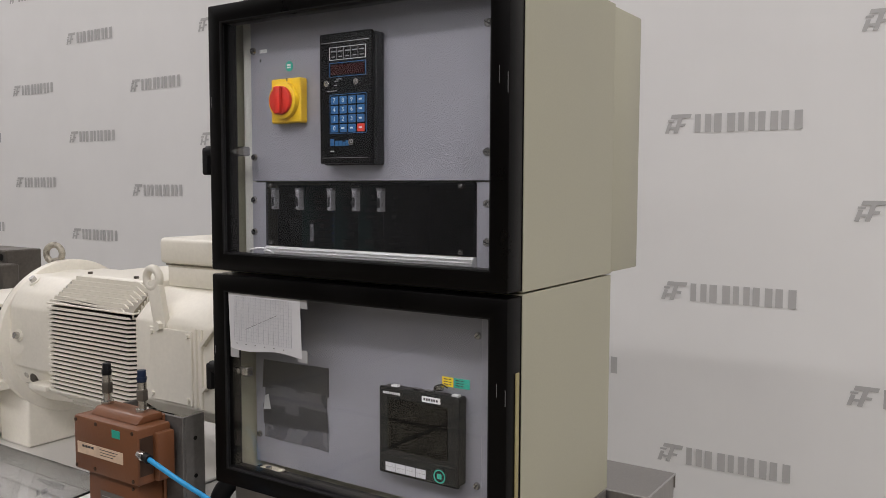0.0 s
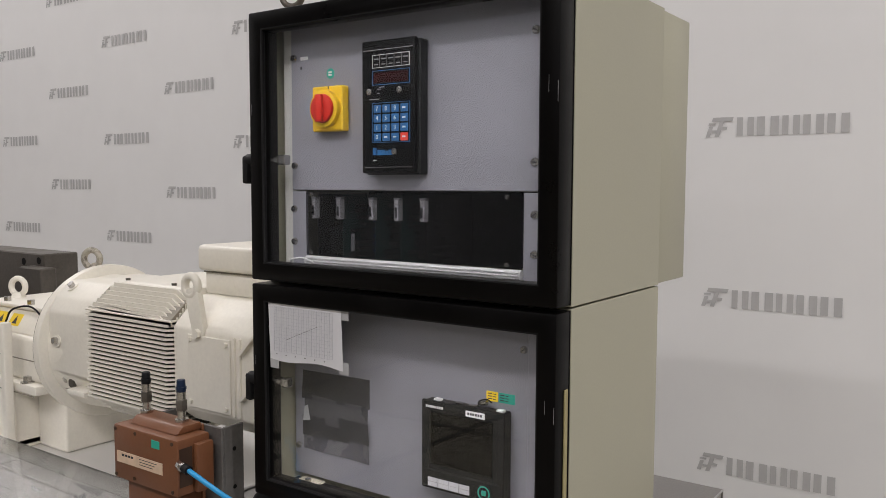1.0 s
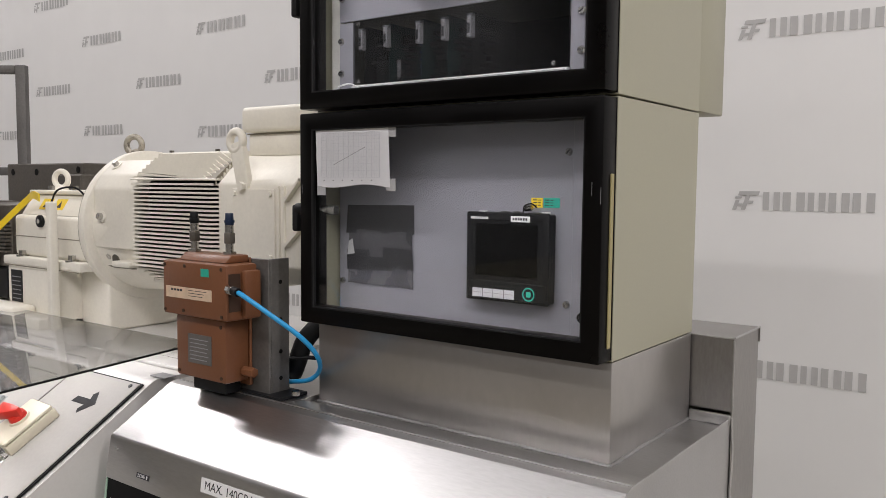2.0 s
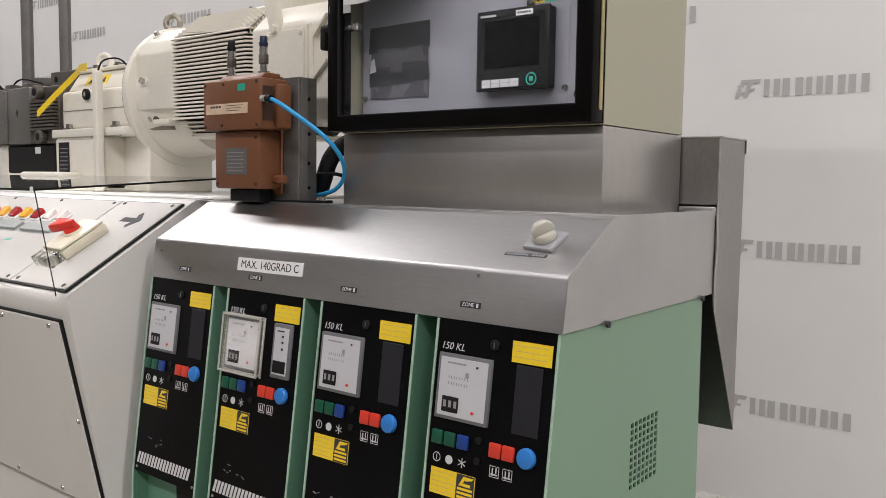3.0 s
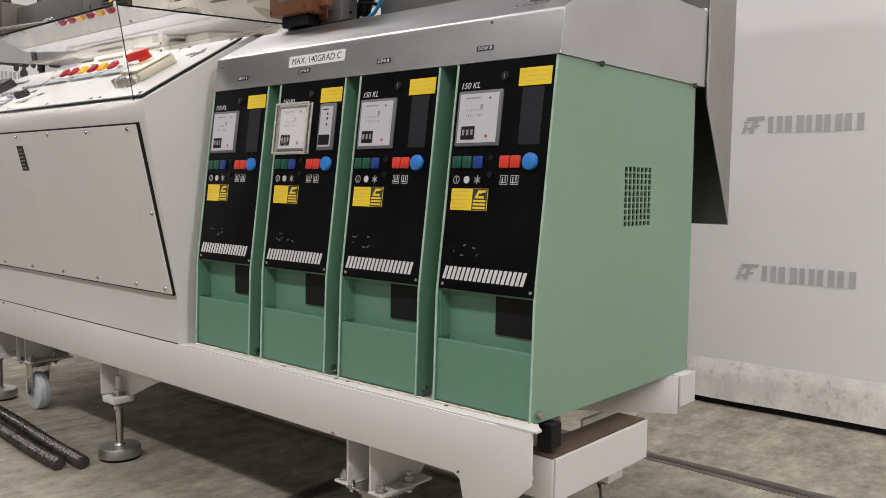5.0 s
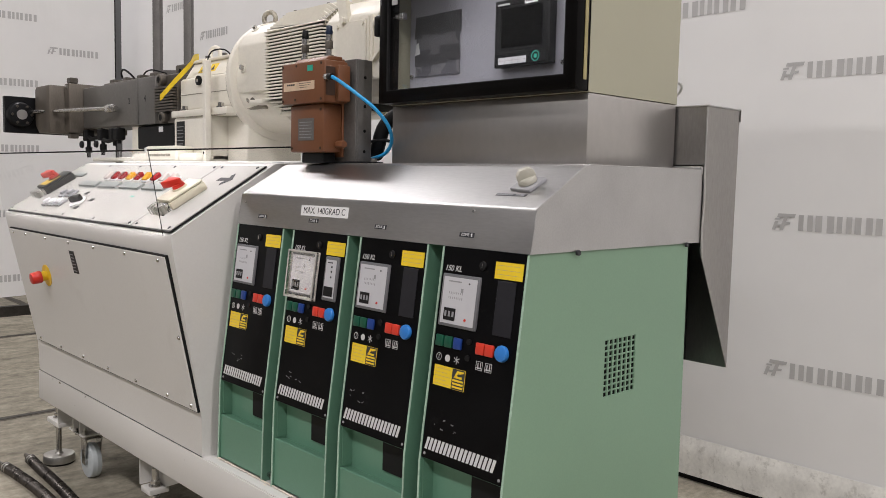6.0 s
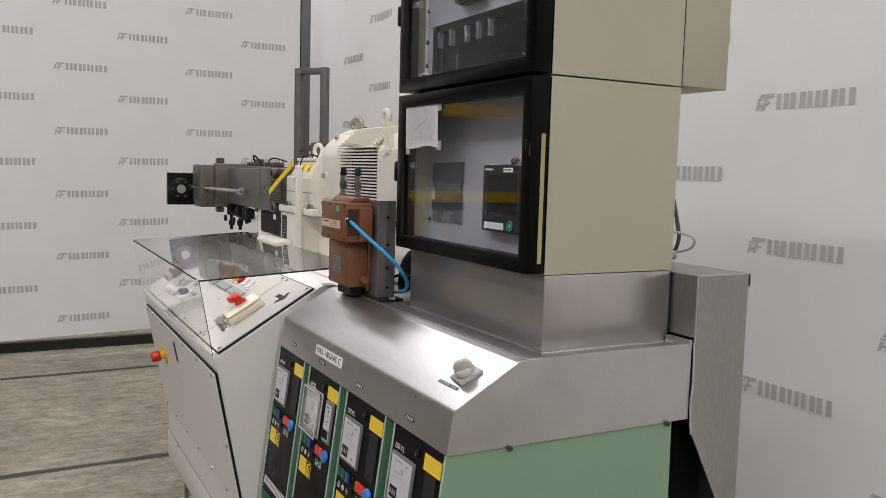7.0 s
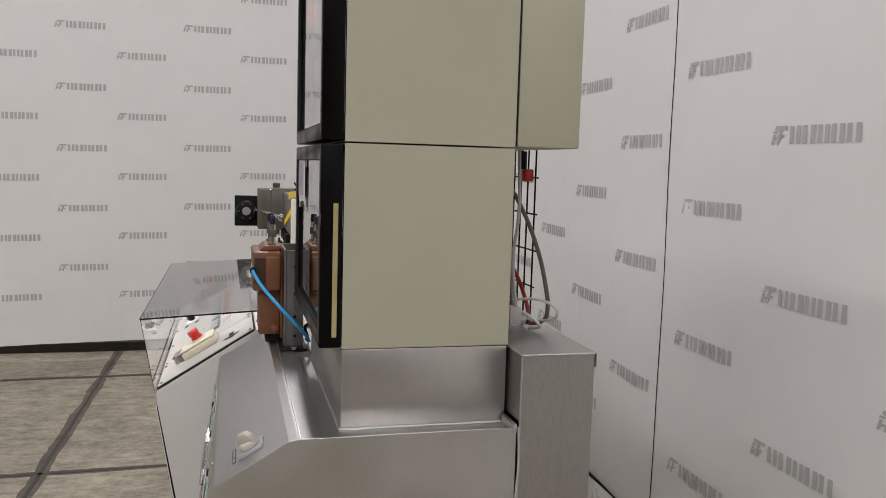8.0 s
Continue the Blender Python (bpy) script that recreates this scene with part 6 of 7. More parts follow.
def gear_unit():
    g = thing("gear_unit", (-2.1, 1.25, 1.196), "cream painted cast gear unit on its base", "gear unit")
    part("base", B(-2.375, -2.10, 1.072, PEDESTAL_Y, 1.196, 1.352, 0.010, 3), M_CREAM, g)
    part("base", B(-2.101, -1.970, 1.132, PEDESTAL_Y, 1.1965, 1.3520, 0.008, 3), M_CREAM, g)
    part("base_flange", B(-2.388, -1.990, 1.068, 1.45, 1.3525, 1.376, 0.004, 2), M_CREAM, g)
    part("flange_joint", B(-2.380, -1.996, 1.0665, 1.0675, 1.3500, 1.3525), M_CREAM_DK, g)
    part("foot_plate", B(-2.60, -2.10, 1.015, 1.42, 1.1965, 1.225, 0.008, 2), M_CREAM, g)
    part("front_foot", B(-2.46, -2.215, 1.002, 1.07, 1.1965, 1.250, 0.010, 3), M_CREAM, g)
    part("housing", B(-2.365, -1.985, 1.090, 1.42, 1.376, 1.490, 0.012, 3), M_CREAM, g)
    part("housing_top", prism([(1.101, 1.4905), (1.137, 1.546), (1.378, 1.546), (1.409, 1.4905)], -2.345, -1.992, 0.004), M_CREAM, g)
    part("housing_lid", B(-2.352, -1.988, 1.128, 1.388, 1.5465, 1.558, 0.004, 2), M_CREAM, g)
    part("parting_line", B(-2.362, -1.988, 1.0885, 1.0897, 1.430, 1.4325), M_CREAM_DK, g)
    pg = part("plug", C((-2.213, 1.0897, 1.475), (-2.213, 1.080, 1.475), 0.0165, 24, bev=0.002), M_CHAR, g, "dark screw plug")
    part("socket", C((-2.213, 1.0802, 1.475), (-2.213, 1.0792, 1.475), 0.007, 6), M_CHROME, pg)
    for x in (-2.310, -2.055):
        part("washer", C((x, 1.084, 1.376), (x, 1.084, 1.3795), 0.017, 20), M_CHROME, g)
        part("bolt", C((x, 1.084, 1.3795), (x, 1.084, 1.392), 0.011, 6), M_CHROME, g)
    for x, y in ((-2.03, 1.15), (-2.03, 1.34), (-2.27, 1.15), (-2.15, 1.15)):
        part("lid_bolt", C((x, y, 1.558), (x, y, 1.570), 0.010, 6), M_CHROME, g)
    part("lifting_eye", torus(bmesh.new(), (-2.315, 1.203, 1.588), (0.35, -0.94, 0), 0.023, 0.0080), M_CREAM, g)
    part("eye_collar", C((-2.315, 1.203, 1.558), (-2.315, 1.203, 1.572), 0.020, 20, 0.014), M_CREAM, g)
    pl = part("rating_plate", B(-2.350, -2.290, 1.0703, 1.0717, 1.250, 1.338), M_CHAR, g, "dark rating plate")
    for q in range(6):
        part("print", B(-2.344, -2.300 + 0.004 * (q % 2), 1.0698, 1.0704, 1.258 + q * 0.012, 1.2605 + q * 0.012), M_PRINTG, pl)
    bm = bmesh.new()
    for q in range(9):
        box(bm, -2.420 + q * 0.0185, -2.405 + q * 0.0185, 1.0008, 1.0018, 1.214, 1.222)
    part("cast_lettering", bm, M_CREAM_DK, g, "maker's name as plain grey blocks")
    NS = Vector((0, -0.055, 0.036)).normalized()
    for x in (-2.243, -2.172):
        F = faces_to(NS, Vector((x, 1.1205, 1.5195)) + NS * 0.0004)
        st = part("warning_sticker", place(B(-0.026, 0.026, -0.017, 0.017, 0, 0.0006), F), M_STICKER, g, "yellow warning sticker")
        bm = bmesh.new()
        bm.faces.new([bm.verts.new(v) for v in ((-0.011, -0.011, 0.001), (0.011, -0.011, 0.001), (0, 0.012, 0.001))])
        part("print", place(bm, F), M_PRINTD, st)
    part("wire", tube(bmesh.new(), spline([(-2.11, 1.062, 1.528), (-2.09, 1.07, 1.560), (-2.06, 1.10, 1.566), (-2.03, 1.115, 1.535), (-2.015, 1.118, 1.50)], 8), 0.0025, 8), M_RUBBER, g, "thin dark sensor wire")
    # white guard post with a yellow strap tied to it
    p = thing("guard_post", (-2.090, 1.051, 1.1965), "white square post with a yellow cable strap", "post")
    part("post", B(-2.101, -2.079, 1.040, 1.062, 1.1965, 1.530, 0.004, 3), M_CREAM, p)
    part("hole", C((-2.090, 1.0402, 1.225), (-2.090, 1.0395, 1.225), 0.005, 12), M_INSIDE, p)
    pts = spline([(-2.115, 1.032, 1.540), (-2.20, 1.060, 1.546), (-2.276, 1.085, 1.534), (-2.34, 1.062, 1.482), (-2.408, 1.036, 1.423)], 6)
    bm = bmesh.new()
    rows = []
    for q in pts:
        rows.append([bm.verts.new(q + Vector(d)) for d in ((0, 0, -0.010), (0, 0, 0.010), (0.001, 0.003, 0.010), (0.001, 0.003, -0.010))])
    for i in range(len(rows) - 1):
        for j in range(4):
            bm.faces.new((rows[i][j], rows[i][(j + 1) % 4], rows[i + 1][(j + 1) % 4], rows[i + 1][j]))
    bm.faces.new(rows[0])
    bm.faces.new(rows[-1][::-1])
    bmesh.ops.recalc_face_normals(bm, faces=bm.faces)
    part("strap", bm, M_STICKER, p, "yellow strap hanging from the post")


gear_unit()


def motor():
    m = thing("electric_motor", (-1.6, 1.262, 1.366), "cream finned electric motor with a terminal box", "motor")
    my, f0, f1, fy = 1.262, -1.788, -1.466, 1.076     # axis, fins' ends, fins' front
    # flange and bell
    part("flange", C((-1.992, my, MZ), (-1.966, my, MZ), 0.197, 72, bev=0.004), M_CREAM, m)
    part("flange_seam", C((-1.9958, my, MZ), (-1.9922, my, MZ), 0.194, 64), M_CREAM_DK, m)
    part("bell", C((-1.966, my, MZ), (f0, my, MZ), 0.172, 48, 0.160), M_CREAM, m)
    part("flange_pad", prism([(1.094, 1.418), (1.094, 1.566), (1.112, 1.600), (1.152, 1.636), (1.35, 1.636), (1.35, 1.418)], -1.9658, f0 - 0.003, 0.006), M_CREAM, m)
    for y, z in ((1.138, 1.622), (1.094, 1.495), (1.120, 1.400)):
        d = Vector((0, y - my, z - MZ)).normalized()
        o = Vector((-1.928, y, z))
        part("boss", C(o - d * 0.02, o + d * 0.003, 0.015, 20), M_CREAM, m)
        part("bolt", C(o + d * 0.003, o + d * 0.013, 0.0085, 6), M_CHROME, m)
    part("corner_pocket", B(-1.964, -1.842, 1.122, 1.17, 1.366, 1.417, 0.004), M_CREAM_DK, m, "grimy corner below the bell")
    part("pocket_bolt", C((-1.90, 1.122, 1.392), (-1.90, 1.108, 1.392), 0.012, 6), M_DARKSTEEL, m)
    # core, near black so that its colour holds the shade between the fins
    octo = [(my - 0.128, 1.378), (my - 0.128, 1.580), (my - 0.104, 1.600), (my + 0.104, 1.600), (my + 0.128, 1.580), (my + 0.128, 1.378), (my + 0.10, 1.353), (my - 0.10, 1.353)]
    part("core", prism(octo, f0, f1), M_CORE_SHADE, m, "motor core, near black for the shade between the fins")
    # fin bodies darkened as gap shade, only their edges stay cream
    for q in range(21):
        z = 1.386 + q * 0.0095
        l = f0 + (0.006 if q % 2 else 0)
        r = f1 - (0.003 if q % 3 else 0)
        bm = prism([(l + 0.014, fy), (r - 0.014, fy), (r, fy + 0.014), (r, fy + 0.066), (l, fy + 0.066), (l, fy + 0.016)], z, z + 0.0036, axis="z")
        fin = part("fin", bm, M_FIN_SHADE, m, "fin darkened for the shade in the gaps, with a cream edge")
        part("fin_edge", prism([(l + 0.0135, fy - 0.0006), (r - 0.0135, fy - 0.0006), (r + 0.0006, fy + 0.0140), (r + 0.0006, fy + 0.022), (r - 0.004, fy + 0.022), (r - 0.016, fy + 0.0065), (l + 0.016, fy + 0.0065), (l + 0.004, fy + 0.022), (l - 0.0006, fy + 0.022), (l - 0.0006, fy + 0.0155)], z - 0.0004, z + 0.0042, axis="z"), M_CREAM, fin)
    part("ledge", B(f0 + 0.006, f1, fy + 0.002, fy + 0.066, 1.5860, 1.5905, 0.0015), M_CREAM, m)
    # upright fins on the chamfer, stepping back and up, their far ends cut at a slant
    for q in range(7):
        k = q / 6
        y, z = fy + 0.005 + 0.046 * k, 1.5965 + 0.0515 * k
        l, r = f0 + 0.012 + 0.030 * k, f1 - 0.004 + 0.002 * k
        part("fin", prism([(l, 1.5890), (l + 0.008, z), (r - 0.040, z), (r, z - 0.020), (r, 1.5890)], y, y + 0.0042, axis="y"), M_CREAM, m)
    # darker bed carries the shade below the upright fins
    part("fin_bed", prism([(fy + 0.006, 1.5900), (fy + 0.058, 1.5900), (fy + 0.058, 1.6340)], f0 + 0.02, f1 - 0.006), M_CREAM_DK, m)
    part("top_cover", prism([(fy + 0.060, 1.590), (fy + 0.060, 1.6475), (fy + 0.068, 1.6520), (1.375, 1.6520), (1.382, 1.6475), (1.382, 1.590)], f0 + 0.045, f1, 0.002), M_CREAM, m)
    for q in range(2):
        part("cover_screw", C((-1.72 + q * 0.17, fy + 0.075, 1.652), (-1.72 + q * 0.17, fy + 0.075, 1.657), 0.006, 6), M_DARKSTEEL, m)
    for q in range(4):
        z = 1.380 - q * 0.009
        part("fin", B(f0 + 0.02, f1 - 0.01, fy + 0.012 + q * 0.014, fy + 0.10, z - 0.0035, z), M_CREAM, m)
    part("belly", B(f0 + 0.01, f1, 1.132, 1.39, 1.340, 1.352, 0.004), M_CREAM, m)
    # drive-end shield with its cover plate
    y0 = fy + 0.006
    sh = [(y0, 1.414), (y0, 1.580), (y0 + 0.030, 1.610), (y0 + 0.070, 1.640), (1.396, 1.640), (1.448, 1.580), (1.448, 1.400), (1.41, 1.372), (1.135, 1.372)]
    part("end_shield", prism(sh, f1 + 0.002, -1.205, 0.005), M_CREAM, m)
    cp = part("cover_plate", B(-1.412, -1.283, y0 - 0.0045, y0 - 0.0005, 1.420, 1.570, 0.0015), M_CREAM, m)
    for x, z in ((-1.402, 1.560), (-1.293, 1.560), (-1.402, 1.432), (-1.293, 1.432)):
        part("screw", C((x, y0 - 0.0045, z), (x, y0 - 0.0095, z), 0.005, 6), M_CREAM, cp)
    for x in (-1.274, -1.258):
        part("fold", B(x, x + 0.005, y0 - 0.006, y0 + 0.004, 1.418, 1.576, 0.0015), M_CREAM, m)
    part("fan_cowl", C((-1.205, my, MZ), (-1.115, my, MZ), 0.183, 40, 0.160, 0.02), M_CREAM, m)
    for z, w in ((1.545, 0.040), (1.455, 0.034)):
        part("cowl_vane", prism([(-1.245, z), (-1.206, z + w), (-1.206, z + w + 0.006), (-1.249, z + 0.006)], y0 - 0.012, y0 + 0.03, axis="y"), M_CREAM, m)
    # feet
    part("foot", B(-1.868, -1.795, 1.078, 1.14, 1.376, 1.390, 0.004, 2), M_CREAM, m)
    # terminal box
    tb = part("terminal_box", B(-1.462, -1.13, 1.165, 1.41, 1.640, 1.690, 0.006, 2), M_CREAM, m)
    part("seam", B(-1.464, -1.128, 1.1635, 1.1645, 1.6865, 1.6895), M_CREAM_DK, tb)
    part("lid", B(-1.470, -1.125, 1.150, 1.42, 1.691, 1.746, 0.010, 3), M_CREAM, tb)
    part("plug", C((-1.27, 1.28, 1.746), (-1.27, 1.28, 1.752), 0.03, 24, bev=0.002), M_CREAM, tb)
    # lifting lug and eye
    bm = prism([(-0.018, -0.062), (-0.010, -0.074), (0.010, -0.074), (0.018, -0.062), (0.020, 0.018), (0.012, 0.034), (-0.012, 0.034), (-0.020, 0.018)], -0.007, 0.007, 0.002, axis="y")
    place(bm, Matrix.Translation((-1.392, 1.084, 1.632)) @ Matrix.Rotation(radians(-14), 4, "Y"))
    lug = part("lifting_lug", bm, M_CREAM, m, "flat cream lifting lug")
    part("eye", torus(bmesh.new(), (-1.404, 1.084, 1.668), (0, -1, 0), 0.0200, 0.0088), M_CREAM, lug)
    part("bolt", C((-1.376, 1.077, 1.574), (-1.376, 1.068, 1.574), 0.010, 6), M_CREAM, lug)
    part("spacer", C((-1.376, 1.091, 1.574), (-1.376, 1.125, 1.574), 0.012, 14), M_CREAM, lug)
    part("lifting_eye", torus(bmesh.new(), (-2.010, 1.240, 1.680), (0.42, -0.9, 0), 0.0225, 0.0082), M_WORNCREAM, m, "worn cream lifting eye")
    part("eye_collar", C((-1.998, 1.240, 1.652), (-2.006, 1.240, 1.664), 0.017, 20, 0.012), M_WORNCREAM, m)


motor()

# ---- extruder barrel and die head ----


def barrel():
    b = thing("extruder_barrel", (-2.85, 1.13, 1.33), "dark oiled steel extruder barrel with clamped die head", "extruder barrel")
    c1 = part("cylinder", B(-3.255, -2.708, 1.080, 1.255, 1.340, 1.512, 0.005, 2), M_BARREL, b, "grey steel heater shell")
    c2 = part("cylinder", B(-2.704, -2.556, 1.084, 1.260, 1.338, 1.517, 0.005, 2), M_BARREL, b, "grey steel heater shell")
    words("digit", "2", 0.034, faces_to((0, -1, 0), (-2.775, 1.0794, 1.432)), M_CHAR, c1, "dark painted number")
    words("digit", "4", 0.034, faces_to((0, -1, 0), (-2.640, 1.0834, 1.436)), M_CHAR, c2, "dark painted number")
    part("joint_flange", B(-3.315, -3.258, 1.022, 1.275, 1.320, 1.530, 0.004, 2), M_DIE, b)
    part("die_block", prism([(-3.500, 1.352), (-3.500, 1.508), (-3.485, 1.522), (-3.318, 1.522), (-3.318, 1.318), (-3.452, 1.318), (-3.468, 1.328)], 0.960, 1.27, 0.004, axis="y"), M_DIE, b, "brown-grey oiled die block with a cut corner")
    pl = part("end_plate", B(-3.565, -3.535, 0.845, 1.24, 1.318, 1.478, 0.003), M_CHAR, b, "blackened end plate")
    part("adapter", C((-3.535, 0.905, 1.398), (-3.50, 0.905, 1.398), 0.058, 32, 0.05, 0.004), M_CHAR, pl, "black adapter ring")
    # no real hole: a bright disc stands for the pale wall beyond
    part("bore", C((-3.502, 0.905, 1.398), (-3.497, 0.905, 1.398), 0.022, 24), M_ALU, pl, "bright disc standing in for the wall seen through the bore")
    for a in range(6):
        y, z = 0.905 + 0.040 * math.cos(a * 1.047), 1.398 + 0.040 * math.sin(a * 1.047)
        part("bolt", C((-3.505, y, z), (-3.492, y, z), 0.006, 6), M_DARKSTEEL, pl)
    for z0, z1 in ((1.532, 1.556), (1.296, 1.318)):
        part("clamp", B(-3.308, -3.268, 1.030, 1.065, z0, z1, 0.003), M_DARKSTEEL, b)
        part("clamp", B(-3.308, -3.268, 1.225, 1.260, z0, z1, 0.003), M_DARKSTEEL, b)
    part("clamp_bolt", C((-3.288, 1.018, 1.515), (-3.288, 1.028, 1.515), 0.010, 6), M_CHROME, b)
    part("tie_rod", C((-3.53, 0.942, 1.412), (-2.875, 1.055, 1.408), 0.0085, 16), M_CHROME, b, "bright tie rod")
    part("rod_nut", C((-2.915, 1.050, 1.408), (-2.865, 1.056, 1.408), 0.017, 18, bev=0.002), M_CHROME, b)
    part("rod_end", C((-2.865, 1.056, 1.408), (-2.848, 1.058, 1.408), 0.010, 6), M_CHROME, b)
    # finned cooling block with hose stubs
    for q in range(9):
        part("cooling_fin", B(-2.548, -2.395, 1.078, 1.25, 1.380 + q * 0.0105, 1.386 + q * 0.0105), M_DARKSTEEL, b)
    part("cooling_block", B(-2.550, -2.392, 1.095, 1.25, 1.338, 1.515, 0.003), M_DARKSTEEL, b)
    for x, z in ((-2.480, 1.358), (-2.495, 1.496)):
        pt = part("port", C((x, 1.095, z), (x, 1.070, z), 0.021, 20, bev=0.003), M_DARKSTEEL, b)
        part("port_bore", C((x, 1.0702, z), (x, 1.0695, z), 0.012, 16), M_INSIDE, pt)
    part("top_cover", B(-3.08, -2.60, 1.10, 1.22, 1.506, 1.522, 0.004), M_DARKSTEEL, b)
    for x in (-3.05, -2.92, -2.78, -2.66):
        part("top_fitting", B(x - 0.02, x + 0.02, 1.12, 1.17, 1.522, 1.540, 0.004), M_DARKSTEEL, b)
    bm = bmesh.new()
    tube(bm, spline([(-2.96, 1.14, 1.520), (-2.945, 1.12, 1.555), (-2.90, 1.11, 1.568), (-2.86, 1.12, 1.550), (-2.84, 1.14, 1.520)], 8), 0.004, 8)
    part("hose", bm, M_RUBBER, b, "black hose loop")
    bm = bmesh.new()
    tube(bm, spline([(-2.80, 1.15, 1.515), (-2.775, 1.14, 1.543), (-2.73, 1.15, 1.558), (-2.68, 1.19, 1.545)], 8), 0.003, 8)
    part("hose", bm, M_RUBBER, b)
    for x, z1 in ((-3.225, 1.215), (-3.065, 1.225), (-2.945, 1.262), (-2.90, 1.270)):
        part("valve_stem", C((x, 1.09, z1), (x, 1.09, 1.335), 0.008, 12), M_RUBBER, b)
        part("valve_body", B(x - 0.017, x + 0.017, 1.07, 1.11, 1.285, 1.332, 0.004), M_RUBBER, b)
        part("valve_cap", C((x, 1.09, z1 + 0.02), (x, 1.09, z1 + 0.045), 0.014, 12), M_RUBBER, b)
    for xa, xb, z in ((-3.225, -3.065, 1.305), (-3.065, -2.90, 1.292)):
        part("valve_link", tube(bmesh.new(), spline([(xa, 1.088, z), ((xa + xb) / 2, 1.078, z - 0.012), (xb, 1.088, z + 0.004)], 6), 0.008, 10), M_RUBBER, b, "black pipe between the valves")
    for x in (-3.225, -3.065):
        part("valve_wheel", C((x - 0.004, 1.066, 1.270), (x - 0.004, 1.056, 1.270), 0.016, 8, 0.014), M_RUBBER, b)
    part("support_fork", B(-2.800, -2.745, 1.10, 1.24, 1.2125, 1.338, 0.004), M_CREAM, b, "cream fork under the barrel")
    sp = part("support", B(-2.735, -2.42, 1.095, 1.25, 1.245, 1.334, 0.005), M_RUBBER, b, "dark support under the barrel")
    part("label", B(-2.545, -2.510, 1.0938, 1.0948, 1.308, 1.328), M_LABELW, sp, "small white label")
    part("support_leg", B(-2.70, -2.60, 1.08, 1.24, 1.19, 1.245, 0.004), M_CREAM, b)
    part("support_plate", B(-3.05, -2.42, 1.04, 1.27, 1.1975, 1.212, 0.003), M_CREAM, b)
    # dark feed block behind, with bolt holes
    d = thing("feed_block", (-2.90, 1.52, FLOOR), "dark steel feed block behind the gear unit", "steel block")
    part("block", B(-3.165, -2.645, 1.46, 1.58, 1.30, 1.645, 0.004), M_DARKSTEEL, d)
    for x, z in ((-3.12, 1.615), (-2.95, 1.615), (-2.77, 1.615), (-2.675, 1.622), (-2.77, 1.52)):
        part("hole", C((x, 1.4595, z), (x, 1.4585, z), 0.012, 14), M_INSIDE, d)
    part("step", B(-2.70, -2.565, 1.405, 1.4575, 1.30, 1.606, 0.004), M_DARKSTEEL, d)
    part("leg", B(-3.10, -2.70, 1.47, 1.57, FLOOR, 1.2995, 0.004), M_DARKSTEEL, d)
    # upright tubular frame
    f = thing("tube_gantry", (-3.27, 1.50, FLOOR), "tall rectangular grey steel tube frame standing behind the barrel", "gantry")
    c, w = Vector((-3.27, 1.50, 0)), Vector((0.82, 0.57, 0)).normalized()
    half = 0.079
    ang = math.atan2(w.y, w.x)
    F = Matrix.Translation(c) @ Matrix.Rotation(ang, 4, "Z")
    for s in (-1, 1):
        part("post", place(B(s * half - 0.019, s * half + 0.019, -0.015, 0.015, FLOOR, 2.02, 0.003, 2), F), M_MOUNT, f)
    for z in (1.984, 1.60):
        part("rail", place(B(-half + 0.0193, half - 0.0193, -0.0145, 0.0145, z + 0.004, z + 0.035, 0.003, 2), F), M_MOUNT, f)
    part("base_rail", place(B(-half + 0.0193, half - 0.0193, -0.0145, 0.0145, FLOOR + 0.02, FLOOR + 0.06, 0.003), F), M_MOUNT, f)


barrel()

# ---- brown valve box on its bracket ----


